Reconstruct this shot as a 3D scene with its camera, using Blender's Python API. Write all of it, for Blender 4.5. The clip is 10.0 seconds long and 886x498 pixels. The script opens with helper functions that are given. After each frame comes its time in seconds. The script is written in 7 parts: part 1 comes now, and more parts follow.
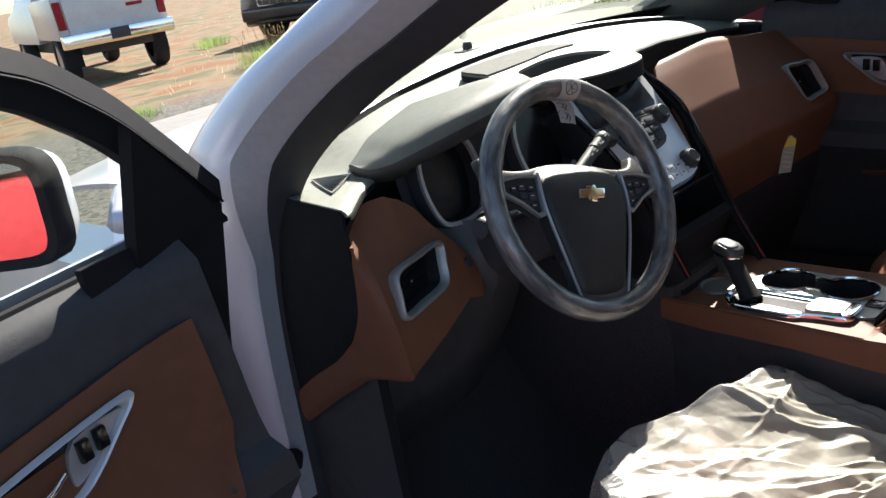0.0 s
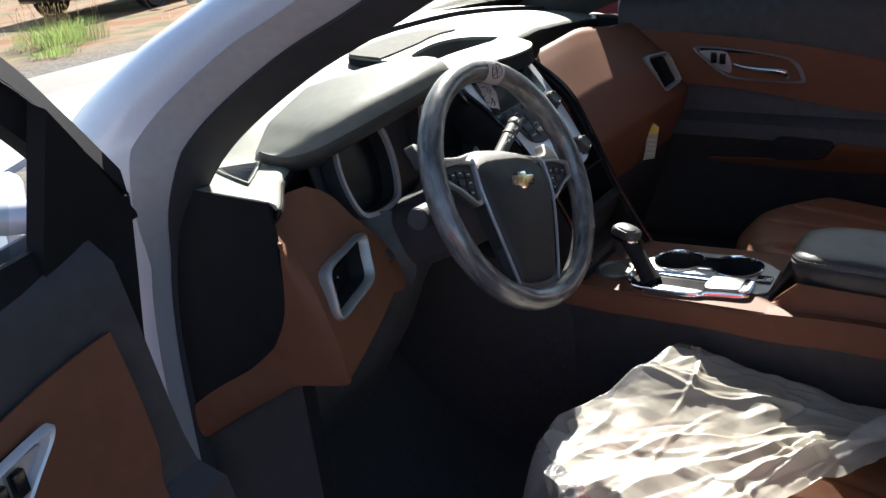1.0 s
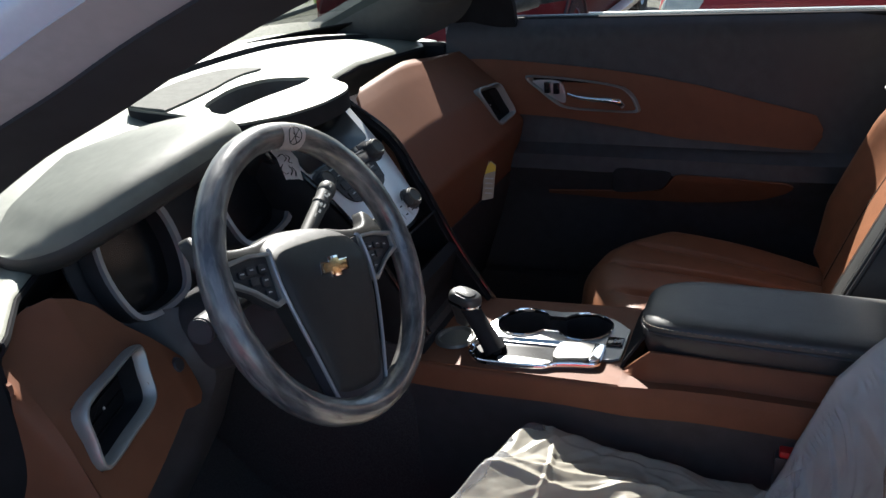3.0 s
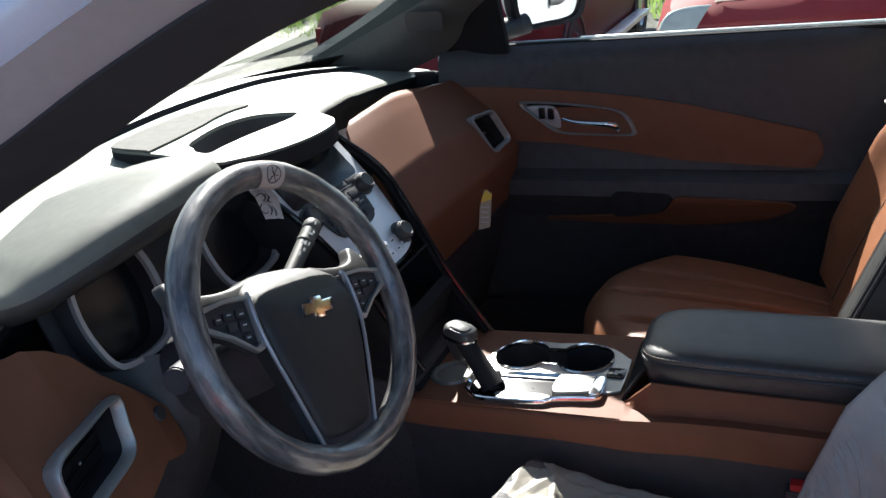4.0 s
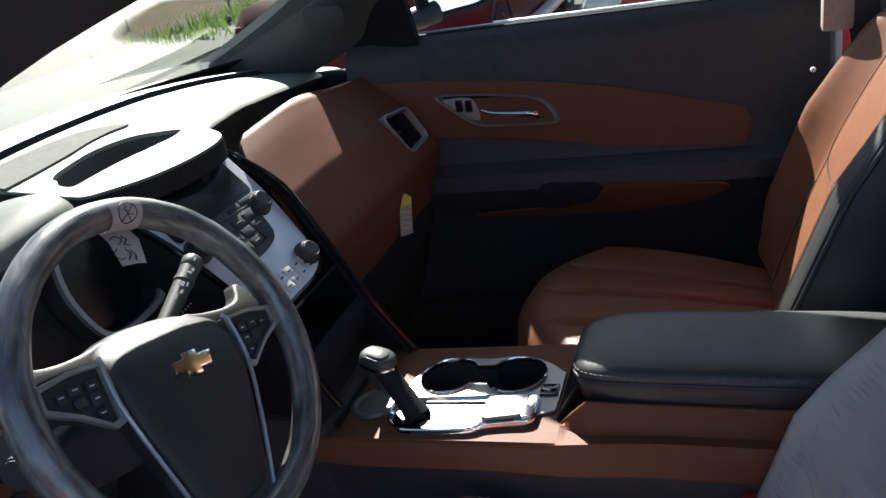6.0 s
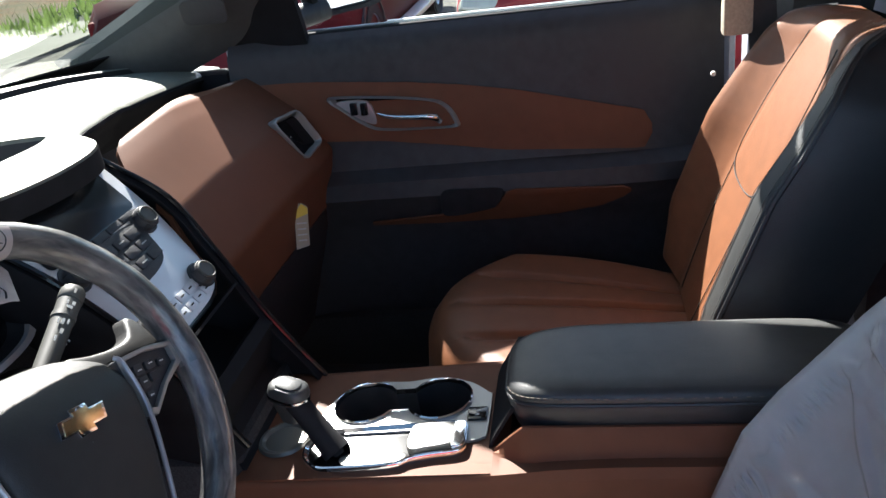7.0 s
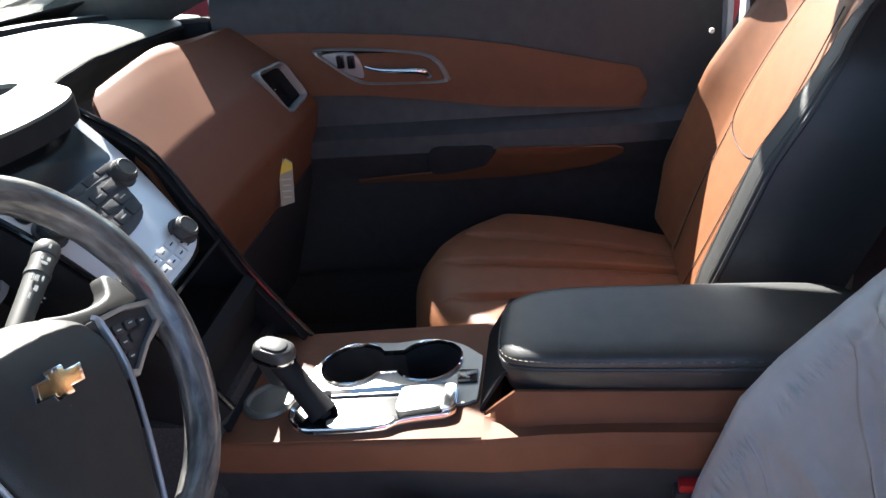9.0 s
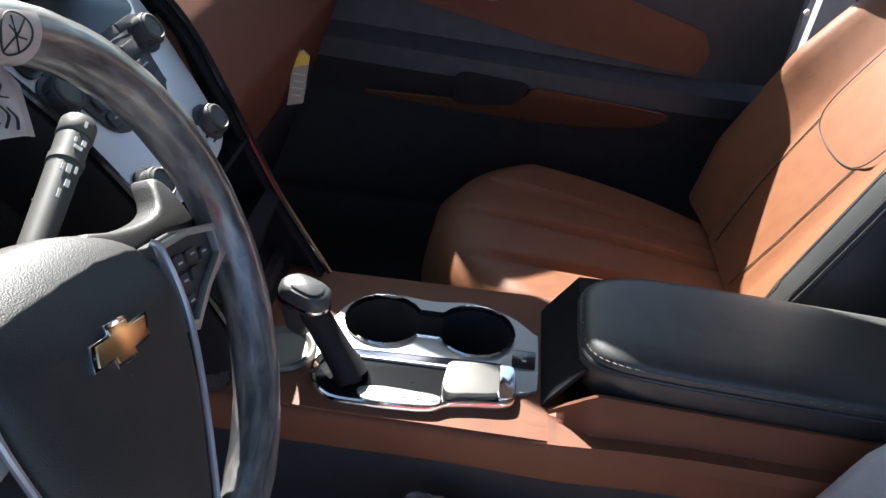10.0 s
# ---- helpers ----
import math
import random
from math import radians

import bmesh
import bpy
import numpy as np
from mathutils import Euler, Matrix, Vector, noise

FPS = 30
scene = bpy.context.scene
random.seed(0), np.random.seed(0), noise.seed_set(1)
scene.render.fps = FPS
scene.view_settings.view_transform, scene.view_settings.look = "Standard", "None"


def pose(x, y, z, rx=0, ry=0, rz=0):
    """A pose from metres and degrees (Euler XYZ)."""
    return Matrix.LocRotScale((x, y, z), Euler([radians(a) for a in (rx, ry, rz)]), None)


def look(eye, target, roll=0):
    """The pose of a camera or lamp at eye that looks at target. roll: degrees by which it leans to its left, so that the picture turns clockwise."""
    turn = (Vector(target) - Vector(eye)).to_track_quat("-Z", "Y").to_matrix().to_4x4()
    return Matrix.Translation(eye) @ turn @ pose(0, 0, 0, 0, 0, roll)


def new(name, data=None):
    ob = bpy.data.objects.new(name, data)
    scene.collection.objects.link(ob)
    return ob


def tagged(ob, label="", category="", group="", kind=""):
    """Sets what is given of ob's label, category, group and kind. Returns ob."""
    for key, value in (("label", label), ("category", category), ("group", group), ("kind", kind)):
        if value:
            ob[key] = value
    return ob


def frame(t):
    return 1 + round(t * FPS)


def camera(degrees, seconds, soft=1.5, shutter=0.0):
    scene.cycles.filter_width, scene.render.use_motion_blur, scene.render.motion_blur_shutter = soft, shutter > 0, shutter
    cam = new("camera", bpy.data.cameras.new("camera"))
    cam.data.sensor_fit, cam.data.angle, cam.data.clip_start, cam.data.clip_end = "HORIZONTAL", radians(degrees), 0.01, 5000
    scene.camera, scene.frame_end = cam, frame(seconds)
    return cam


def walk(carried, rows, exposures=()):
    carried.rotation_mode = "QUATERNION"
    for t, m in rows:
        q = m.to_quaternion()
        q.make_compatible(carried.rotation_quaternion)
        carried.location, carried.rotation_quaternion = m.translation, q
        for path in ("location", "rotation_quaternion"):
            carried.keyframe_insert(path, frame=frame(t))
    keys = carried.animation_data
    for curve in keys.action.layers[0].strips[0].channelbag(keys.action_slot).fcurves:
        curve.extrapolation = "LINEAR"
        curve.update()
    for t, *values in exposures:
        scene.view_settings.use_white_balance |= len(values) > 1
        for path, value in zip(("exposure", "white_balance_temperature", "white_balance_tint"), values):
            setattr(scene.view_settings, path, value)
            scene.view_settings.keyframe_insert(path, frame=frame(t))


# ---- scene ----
cam = camera(58.5, 10.0)
PATH = [
    (0, (-1.226, -0.71, 1.429), (-0.057, 0.743, 0.706), -9.8),
    (0.5, (-1.309, -0.58, 1.437), (-0.003, 0.762, 0.735), -7.7),
    (1, (-1.302, -0.531, 1.429), (0.178, 0.545, 0.622), -5.9),
    (1.5, (-1.204, -0.514, 1.422), (0.221, 0.523, 0.478), -7.4),
    (2, (-1.086, -0.529, 1.424), (0.354, 0.535, 0.533), -7.1),
    (2.5, (-1.069, -0.501, 1.431), (0.457, 0.446, 0.551), -4.9),
    (2.7, (-1.085, -0.478, 1.443), (0.53, 0.348, 0.601), -3.8),
    (3.8, (-1.07, -0.476, 1.449), (0.613, 0.256, 0.654), -6.1),
    (4, (-1.043, -0.49, 1.442), (0.63, 0.3, 0.681), -7.1),
    (4.5, (-0.996, -0.495, 1.423), (0.649, 0.413, 0.738), -7.1),
    (5, (-0.978, -0.481, 1.422), (0.672, 0.423, 0.743), -7.6),
    (5.5, (-0.956, -0.481, 1.427), (0.702, 0.378, 0.711), -8.1),
    (6, (-0.908, -0.505, 1.427), (0.792, 0.173, 0.622), -10.6),
    (6.2, (-0.896, -0.499, 1.422), (0.816, 0.105, 0.582), -10.6),
    (7.3, (-0.83, -0.406, 1.416), (0.946, -0.092, 0.553), -7.5),
    (7.5, (-0.836, -0.424, 1.41), (0.93, -0.121, 0.523), -7.7),
    (8, (-0.84, -0.448, 1.414), (0.913, -0.152, 0.498), -7.4),
    (8.5, (-0.835, -0.446, 1.406), (0.93, -0.216, 0.495), -6.0),
    (9, (-0.812, -0.401, 1.405), (0.92, -0.081, 0.458), -6.8),
    (9.5, (-0.712, -0.28, 1.382), (0.993, -0.238, 0.337), -4.7),
    (9.6, (-0.706, -0.255, 1.381), (0.968, -0.208, 0.288), -2.4),
    (9.8, (-0.688, -0.204, 1.368), (0.967, -0.167, 0.246), 3.3),
    (10, (-0.671, -0.172, 1.353), (0.987, -0.139, 0.234), 9.0),
]
walk(cam, [(t, look(eye, target, roll)) for t, eye, target, roll in PATH], [(0.0, 1.85, 6250, 10), (1.0, 1.9, 6150, 10), (1.5, 1.8, 6150, 10), (2.7, 1.8, 6050, 10), (4.0, 2.05, 5950, 10), (4.5, 2.05, 5950, 10), (6.0, 1.8, 5950, 10), (7.5, 2.75, 5950, 10), (8.5, 2.9, 6000, 10), (9.0, 2.85, 6000, 10), (9.5, 2.7, 5650, 10), (10.0, 2.45, 5900, 10)])


# ---- world and sun ----
SUN_AZ, SUN_EL = 61.0, 36.2          # degrees to the right of straight ahead, and up
world = bpy.data.worlds.new("world")
scene.world = world
world.use_nodes = True
wn = world.node_tree.nodes
sky = wn.new("ShaderNodeTexSky")
sky.sky_type, sky.sun_disc = "NISHITA", False
sky.sun_elevation, sky.sun_rotation = radians(SUN_EL), radians(SUN_AZ)
world.node_tree.links.new(sky.outputs[0], wn["Background"].inputs[0])
wn["Background"].inputs[1].default_value = 0.069
sun = new("sun", bpy.data.lights.new("sun", "SUN"))
sun.data.energy, sun.data.angle, sun.data.color = 5.0, radians(0.5), (1.0, 0.93, 0.81)
SUN_DIR = Vector((math.sin(radians(SUN_AZ)) * math.cos(radians(SUN_EL)), math.cos(radians(SUN_AZ)) * math.cos(radians(SUN_EL)), math.sin(radians(SUN_EL))))
sun.matrix_world = look(SUN_DIR * 30, (0, 0, 0))


# ---- materials ----
def material(name, colour, rough=0.5, metal=0.0, spec=0.5, vary=0.15, scale=20.0, grain=0.0, grain_scale=900.0, coat=0.0, stain=None, stain_scale=3.0, alpha=1.0, trans=0.0, wave=None):
    """A principled material with colour variation at two scales and fine relief."""
    m = bpy.data.materials.new(name)
    m.use_nodes = True
    n, l = m.node_tree.nodes, m.node_tree.links
    b = n["Principled BSDF"]
    b.inputs["Roughness"].default_value, b.inputs["Metallic"].default_value = rough, metal
    b.inputs["Specular IOR Level"].default_value = spec
    b.inputs["Coat Weight"].default_value = coat
    b.inputs["Coat Roughness"].default_value = 0.08
    b.inputs["Alpha"].default_value = alpha
    b.inputs["Transmission Weight"].default_value = trans
    co = n.new("ShaderNodeTexCoord")
    t1 = n.new("ShaderNodeTexNoise")
    t1.inputs["Scale"].default_value, t1.inputs["Detail"].default_value = scale, 6
    t2 = n.new("ShaderNodeTexNoise")
    t2.inputs["Scale"].default_value, t2.inputs["Detail"].default_value = stain_scale, 3
    l.new(co.outputs["Object"], t1.inputs["Vector"])
    l.new(co.outputs["Object"], t2.inputs["Vector"])
    r1 = n.new("ShaderNodeValToRGB")
    c = Vector(colour)
    lo, hi = c * (1 - vary), c * (1 + vary)
    r1.color_ramp.elements[0].position, r1.color_ramp.elements[1].position = 0.3, 0.7
    r1.color_ramp.elements[0].color, r1.color_ramp.elements[1].color = (*lo, 1), (*[min(v, 1) for v in hi], 1)
    l.new(t1.outputs[0], r1.inputs[0])
    mix = n.new("ShaderNodeMix")
    mix.data_type = "RGBA"
    r2 = n.new("ShaderNodeValToRGB")
    r2.color_ramp.elements[0].position, r2.color_ramp.elements[1].position = 0.45, 0.75
    l.new(t2.outputs[0], r2.inputs[0])
    l.new(r2.outputs[0], mix.inputs[0])
    l.new(r1.outputs[0], mix.inputs[6])
    mix.inputs[7].default_value = (*(stain or [min(1, v * 1.12) for v in colour]), 1)
    l.new(mix.outputs[2], b.inputs["Base Color"])
    rr = n.new("ShaderNodeMapRange")
    rr.inputs[3].default_value, rr.inputs[4].default_value = max(0.02, rough - 0.06), min(1, rough + 0.08)
    l.new(t2.outputs[0], rr.inputs[0])
    l.new(rr.outputs[0], b.inputs["Roughness"])
    if grain:
        t3 = n.new("ShaderNodeTexVoronoi" if grain_scale > 200 else "ShaderNodeTexNoise")
        t3.inputs["Scale"].default_value = grain_scale
        l.new(co.outputs["Object"], t3.inputs["Vector"])
        bp = n.new("ShaderNodeBump")
        bp.inputs["Strength"].default_value, bp.inputs["Distance"].default_value = grain, 0.001
        l.new(t3.outputs[0], bp.inputs["Height"])
        l.new(bp.outputs[0], b.inputs["Normal"])
    return m


# charcoal dash vinyl with the sun's brightness put into its base colour
DASH = material("sunlit_dash_vinyl", (0.180, 0.184, 0.152), 0.44, spec=0.5, vary=0.12, scale=60, grain=0.25, grain_scale=1100)
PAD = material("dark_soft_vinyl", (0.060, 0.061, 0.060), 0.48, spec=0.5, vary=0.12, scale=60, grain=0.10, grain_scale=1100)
BLACK = material("black_plastic", (0.039, 0.038, 0.041), 0.5, spec=0.4, vary=0.2, scale=40, grain=0.2, grain_scale=900)
BLACK_LEATHER = material("black_leather", (0.030, 0.031, 0.033), 0.44, spec=0.5, vary=0.2, scale=50, grain=0.16, grain_scale=700)
ARM_LEATHER = material("charcoal_leather", (0.050, 0.051, 0.050), 0.44, spec=0.5, vary=0.15, scale=50, grain=0.16, grain_scale=700)
GLOSS = material("piano_black", (0.010, 0.010, 0.011), 0.12, spec=0.5, vary=0.1)
RUBBER = material("black_rubber", (0.020, 0.020, 0.022), 0.75, spec=0.12, vary=0.2, scale=30)
SEAL_RUBBER = material("soft_seal_rubber", (0.036, 0.036, 0.041), 0.7, spec=0.3, vary=0.15, scale=30)
CARPET = material("black_carpet", (0.045, 0.043, 0.044), 0.95, spec=0.1, vary=0.4, scale=400, grain=0.8, grain_scale=160)
BROWN = material("saddle_vinyl", (0.150, 0.062, 0.034), 0.58, spec=0.18, vary=0.08, scale=30, grain=0.10, grain_scale=900)
LEATHER = material("saddle_leather", (0.180, 0.073, 0.034), 0.46, spec=0.25, vary=0.10, scale=40, grain=0.18, grain_scale=650, stain=(0.166, 0.065, 0.028))
SILVER = material("satin_silver", (0.62, 0.62, 0.63), 0.34, metal=0.35, vary=0.05)
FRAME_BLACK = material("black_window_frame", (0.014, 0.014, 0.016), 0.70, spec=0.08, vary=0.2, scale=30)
STALK = material("grey_stalk_plastic", (0.075, 0.073, 0.066), 0.5, spec=0.4, vary=0.1, scale=60, grain=0.06, grain_scale=1200)
GRILLE = material("matt_grey_grille", (0.160, 0.165, 0.155), 0.72, spec=0.3, vary=0.12, scale=60, grain=0.3, grain_scale=900)
HOOD_VINYL = material("lit_hood_vinyl", (0.115, 0.120, 0.104), 0.55, spec=0.25, vary=0.12, scale=60, grain=0.25, grain_scale=900)
PAD_CLOTH = material("speaker_cloth", (0.125, 0.125, 0.115), 0.8, spec=0.12, vary=0.12, scale=60, grain=0.4, grain_scale=700)
# the body's white, darkened because the jamb faces away from the sun
JAMB = material("shaded_jamb_paint", (0.43, 0.41, 0.43), 0.42, spec=0.45, vary=0.06, scale=80)
LID_GREY = material("satin_lid_grey", (0.115, 0.110, 0.098), 0.40, metal=0.2, vary=0.06)
PLATE_SILVER = material("satin_console_silver", (0.30, 0.295, 0.28), 0.36, metal=0.45, vary=0.06)
SATIN = material("satin_grey_trim", (0.40, 0.39, 0.40), 0.36, metal=0.5, vary=0.06)
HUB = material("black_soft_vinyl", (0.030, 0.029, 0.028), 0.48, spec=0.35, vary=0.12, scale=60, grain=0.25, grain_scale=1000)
CHROME = material("chrome", (0.82, 0.83, 0.85), 0.07, metal=1.0, vary=0.02)
GOLD = material("gold_emblem", (0.62, 0.42, 0.20), 0.25, metal=0.9, vary=0.05)
THREAD = material("black_thread", (0.02, 0.02, 0.02), 0.8, vary=0.2)
TAN_THREAD = material("tan_thread", (0.12, 0.105, 0.085), 0.8, vary=0.2)
WHITE_PAINT = material("pearl_white_paint", (0.50, 0.50, 0.55), 0.30, spec=0.5, vary=0.03, scale=200, coat=0.6)
PAPER = material("paper", (0.78, 0.75, 0.70), 0.8, vary=0.05)
YELLOW = material("yellow_print", (0.75, 0.55, 0.08), 0.8, vary=0.05)
INK = material("black_ink", (0.02, 0.02, 0.02), 0.7, vary=0.1)
GREY_PRINT = material("grey_print", (0.50, 0.50, 0.48), 0.6, vary=0.1)
SPOKE_GREY = material("dark_satin_spoke", (0.055, 0.054, 0.060), 0.34, spec=0.5, vary=0.1, scale=60)
TAG_PINK = material("dull_pink_paper", (0.42, 0.37, 0.355), 0.5, vary=0.12, scale=120, coat=0.3)
SCREEN = material("dark_display", (0.008, 0.009, 0.011), 0.22, spec=0.4, vary=0.1)
RED_PAINT = material("red_paint", (0.25, 0.020, 0.024), 0.65, spec=0.12, vary=0.10, stain=(0.24, 0.045, 0.045), stain_scale=1.2)
PEELED = material("peeled_primer", (0.25, 0.135, 0.115), 0.8, vary=0.2, scale=40)
MAROON = material("maroon_paint", (0.085, 0.009, 0.013), 0.55, spec=0.15, vary=0.15)
CAR_BLACK = material("black_car_paint", (0.007, 0.007, 0.009), 0.35, coat=0.25, vary=0.2)
CAR_WHITE = material("white_truck_paint", (0.48, 0.48, 0.47), 0.3, coat=0.5, vary=0.05)
HAZE_LENS = material("hazed_headlight", (0.45, 0.44, 0.38), 0.25, vary=0.15, scale=15, coat=0.5)
TYRE = material("tyre_rubber", (0.02, 0.02, 0.02), 0.85, vary=0.3)
ALLOY = material("alloy_rim", (0.45, 0.45, 0.46), 0.3, metal=0.9, vary=0.1)
AMBER = material("amber_lens", (0.7, 0.20, 0.03), 0.2, vary=0.1, coat=0.5)
RED_BUCKLE = material("red_plastic", (0.5, 0.02, 0.02), 0.4, vary=0.1)
BEIGE = material("beige_webbing", (0.42, 0.36, 0.28), 0.8, vary=0.15, scale=200)
HEADLINER = material("grey_headliner", (0.50, 0.485, 0.46), 0.95, vary=0.08, scale=200, grain=0.4, grain_scale=160)
CONCRETE = material("pale_concrete", (0.21, 0.195, 0.178), 0.9, vary=0.12, scale=9, grain=0.6, grain_scale=90, stain=(0.175, 0.16, 0.142), stain_scale=0.7)


def glass(name, tint, rough=0.0, gloss=0.08):
    m = bpy.data.materials.new(name)
    m.use_nodes = True
    n, l = m.node_tree.nodes, m.node_tree.links
    t = n.new("ShaderNodeBsdfTransparent")
    t.inputs[0].default_value = (*tint, 1)
    g = n.new("ShaderNodeBsdfGlossy")
    g.inputs["Roughness"].default_value = rough + 0.02
    lw = n.new("ShaderNodeLayerWeight")
    lw.inputs[0].default_value = 0.5
    pw = n.new("ShaderNodeMath")
    pw.operation = "POWER"
    pw.inputs[1].default_value = 5.0
    fr = n.new("ShaderNodeMath")
    fr.operation = "MULTIPLY_ADD"
    fr.inputs[1].default_value, fr.inputs[2].default_value = 0.9, 0.045
    l.new(lw.outputs["Facing"], pw.inputs[0])
    l.new(pw.outputs[0], fr.inputs[0])
    mx = n.new("ShaderNodeMixShader")
    l.new(fr.outputs[0], mx.inputs[0])
    l.new(t.outputs[0], mx.inputs[1])
    l.new(g.outputs[0], mx.inputs[2])
    l.new(mx.outputs[0], n["Material Output"].inputs[0])
    return m


def wrap_material():
    """Black leather under clear film: long glossy creases along the rim, their highlights painted pale."""
    m = bpy.data.materials.new("plastic_wrapped_leather")
    m.use_nodes = True
    n, l = m.node_tree.nodes, m.node_tree.links
    b = n["Principled BSDF"]
    co, mp = n.new("ShaderNodeTexCoord"), n.new("ShaderNodeMapping")
    mp.inputs["Scale"].default_value = (34, 15, 1)
    l.new(co.outputs["UV"], mp.inputs["Vector"])
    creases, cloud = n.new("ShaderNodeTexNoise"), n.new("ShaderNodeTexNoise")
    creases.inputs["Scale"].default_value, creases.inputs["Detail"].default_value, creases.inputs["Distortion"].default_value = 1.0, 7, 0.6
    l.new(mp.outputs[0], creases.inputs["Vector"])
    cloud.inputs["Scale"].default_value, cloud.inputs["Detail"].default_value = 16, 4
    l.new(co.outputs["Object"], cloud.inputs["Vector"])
    # the ramp's pale end paints milky film and the highlights on its creases
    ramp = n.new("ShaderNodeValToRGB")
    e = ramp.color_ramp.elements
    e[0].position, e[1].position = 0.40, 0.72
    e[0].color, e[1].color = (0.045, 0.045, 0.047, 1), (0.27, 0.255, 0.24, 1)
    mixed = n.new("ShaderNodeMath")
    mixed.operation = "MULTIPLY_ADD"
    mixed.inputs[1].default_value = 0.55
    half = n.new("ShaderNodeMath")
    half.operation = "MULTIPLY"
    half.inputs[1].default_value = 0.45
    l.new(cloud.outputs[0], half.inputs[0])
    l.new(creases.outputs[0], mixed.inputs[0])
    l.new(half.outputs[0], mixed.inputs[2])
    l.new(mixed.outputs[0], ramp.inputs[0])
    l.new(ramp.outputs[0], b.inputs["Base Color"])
    b.inputs["Roughness"].default_value, b.inputs["Specular IOR Level"].default_value = 0.36, 0.6
    b.inputs["Coat Weight"].default_value, b.inputs["Coat Roughness"].default_value = 0.7, 0.16
    bp = n.new("ShaderNodeBump")
    bp.inputs["Strength"].default_value, bp.inputs["Distance"].default_value = 0.35, 0.0012
    l.new(creases.outputs[0], bp.inputs["Height"])
    l.new(bp.outputs[0], b.inputs["Normal"])
    l.new(bp.outputs[0], b.inputs["Coat Normal"])
    return m


WRAP = wrap_material()
GLASS = glass("window_glass", (0.80, 0.86, 0.82))
SCREEN_GLASS = glass("tinted_windscreen_glass", (0.52, 0.57, 0.50))
MIRROR = material("mirror_glass", (0.85, 0.86, 0.87), 0.02, metal=1.0, vary=0.01)
for link in list(MIRROR.node_tree.nodes["Principled BSDF"].inputs["Roughness"].links):
    MIRROR.node_tree.links.remove(link)
MIRROR.node_tree.nodes["Principled BSDF"].inputs["Roughness"].default_value = 0.01


def plastic_film(name, colour, alpha, rough, relief):
    """Thin creased seat-cover film: milky, glossy, partly see-through."""
    m = bpy.data.materials.new(name)
    m.use_nodes = True
    n, l = m.node_tree.nodes, m.node_tree.links
    b = n["Principled BSDF"]
    b.inputs["Base Color"].default_value = (*colour, 1)
    b.inputs["Roughness"].default_value = rough
    b.inputs["Specular IOR Level"].default_value = 0.8
    b.inputs["Coat Weight"].default_value, b.inputs["Coat Roughness"].default_value = max(0, 0.9 - 2.5 * rough), rough * 0.6
    co = n.new("ShaderNodeTexCoord")
    t = n.new("ShaderNodeTexNoise")
    t.inputs["Scale"].default_value, t.inputs["Detail"].default_value = 12, 5
    l.new(co.outputs["Object"], t.inputs["Vector"])
    r = n.new("ShaderNodeMapRange")
    r.inputs[1].default_value, r.inputs[2].default_value = 0.3, 0.7
    r.inputs[3].default_value, r.inputs[4].default_value = max(0, alpha - 0.08), min(1, alpha + 0.08)
    l.new(t.outputs[0], r.inputs[0])
    mx, tr = n.new("ShaderNodeMixShader"), n.new("ShaderNodeBsdfTransparent")
    tl, ad = n.new("ShaderNodeBsdfTranslucent"), n.new("ShaderNodeMixShader")
    tl.inputs[0].default_value = (*colour, 1)
    ad.inputs[0].default_value = 0.25
    l.new(b.outputs[0], ad.inputs[1])
    l.new(tl.outputs[0], ad.inputs[2])
    l.new(r.outputs[0], mx.inputs[0])
    l.new(tr.outputs[0], mx.inputs[1])
    l.new(ad.outputs[0], mx.inputs[2])
    l.new(mx.outputs[0], n["Material Output"].inputs[0])
    bp = n.new("ShaderNodeBump")
    bp.inputs["Strength"].default_value, bp.inputs["Distance"].default_value = relief, 0.002
    t3 = n.new("ShaderNodeTexNoise")
    t3.inputs["Scale"].default_value, t3.inputs["Detail"].default_value, t3.inputs["Distortion"].default_value = 25, 4, 1.5
    l.new(co.outputs["Object"], t3.inputs["Vector"])
    l.new(t3.outputs[0], bp.inputs["Height"])
    l.new(bp.outputs[0], b.inputs["Normal"])
    return m


FILM = plastic_film("milky_seat_film", (0.50, 0.465, 0.39), 0.74, 0.40, 0.10)
CLEAR_FILM = plastic_film("clear_seat_film", (0.80, 0.81, 0.83), 0.54, 0.12, 0.015)
STRAND_FILM = plastic_film("thin_clear_film", (0.72, 0.72, 0.72), 0.24, 0.30, 0.05)
TAG_PAPER = material("dull_cream_card", (0.40, 0.35, 0.26), 0.8, vary=0.08)


# ---- mesh helpers ----
BASES = {}


def thing(name, label, category, base=(0, 0, 0), group="", kind=""):
    e = new(name)
    e.empty_display_size = 0.05
    e.location = base
    BASES[e.name] = Vector(base)
    return tagged(e, label, category, group, kind)


def finish(bm, angle=38):
    bmesh.ops.recalc_face_normals(bm, faces=bm.faces)
    lim = radians(angle)
    for f in bm.faces:
        f.smooth = True
    for e in bm.edges:
        if len(e.link_faces) == 2 and e.calc_face_angle(0) > lim:
            e.smooth = False
    return bm


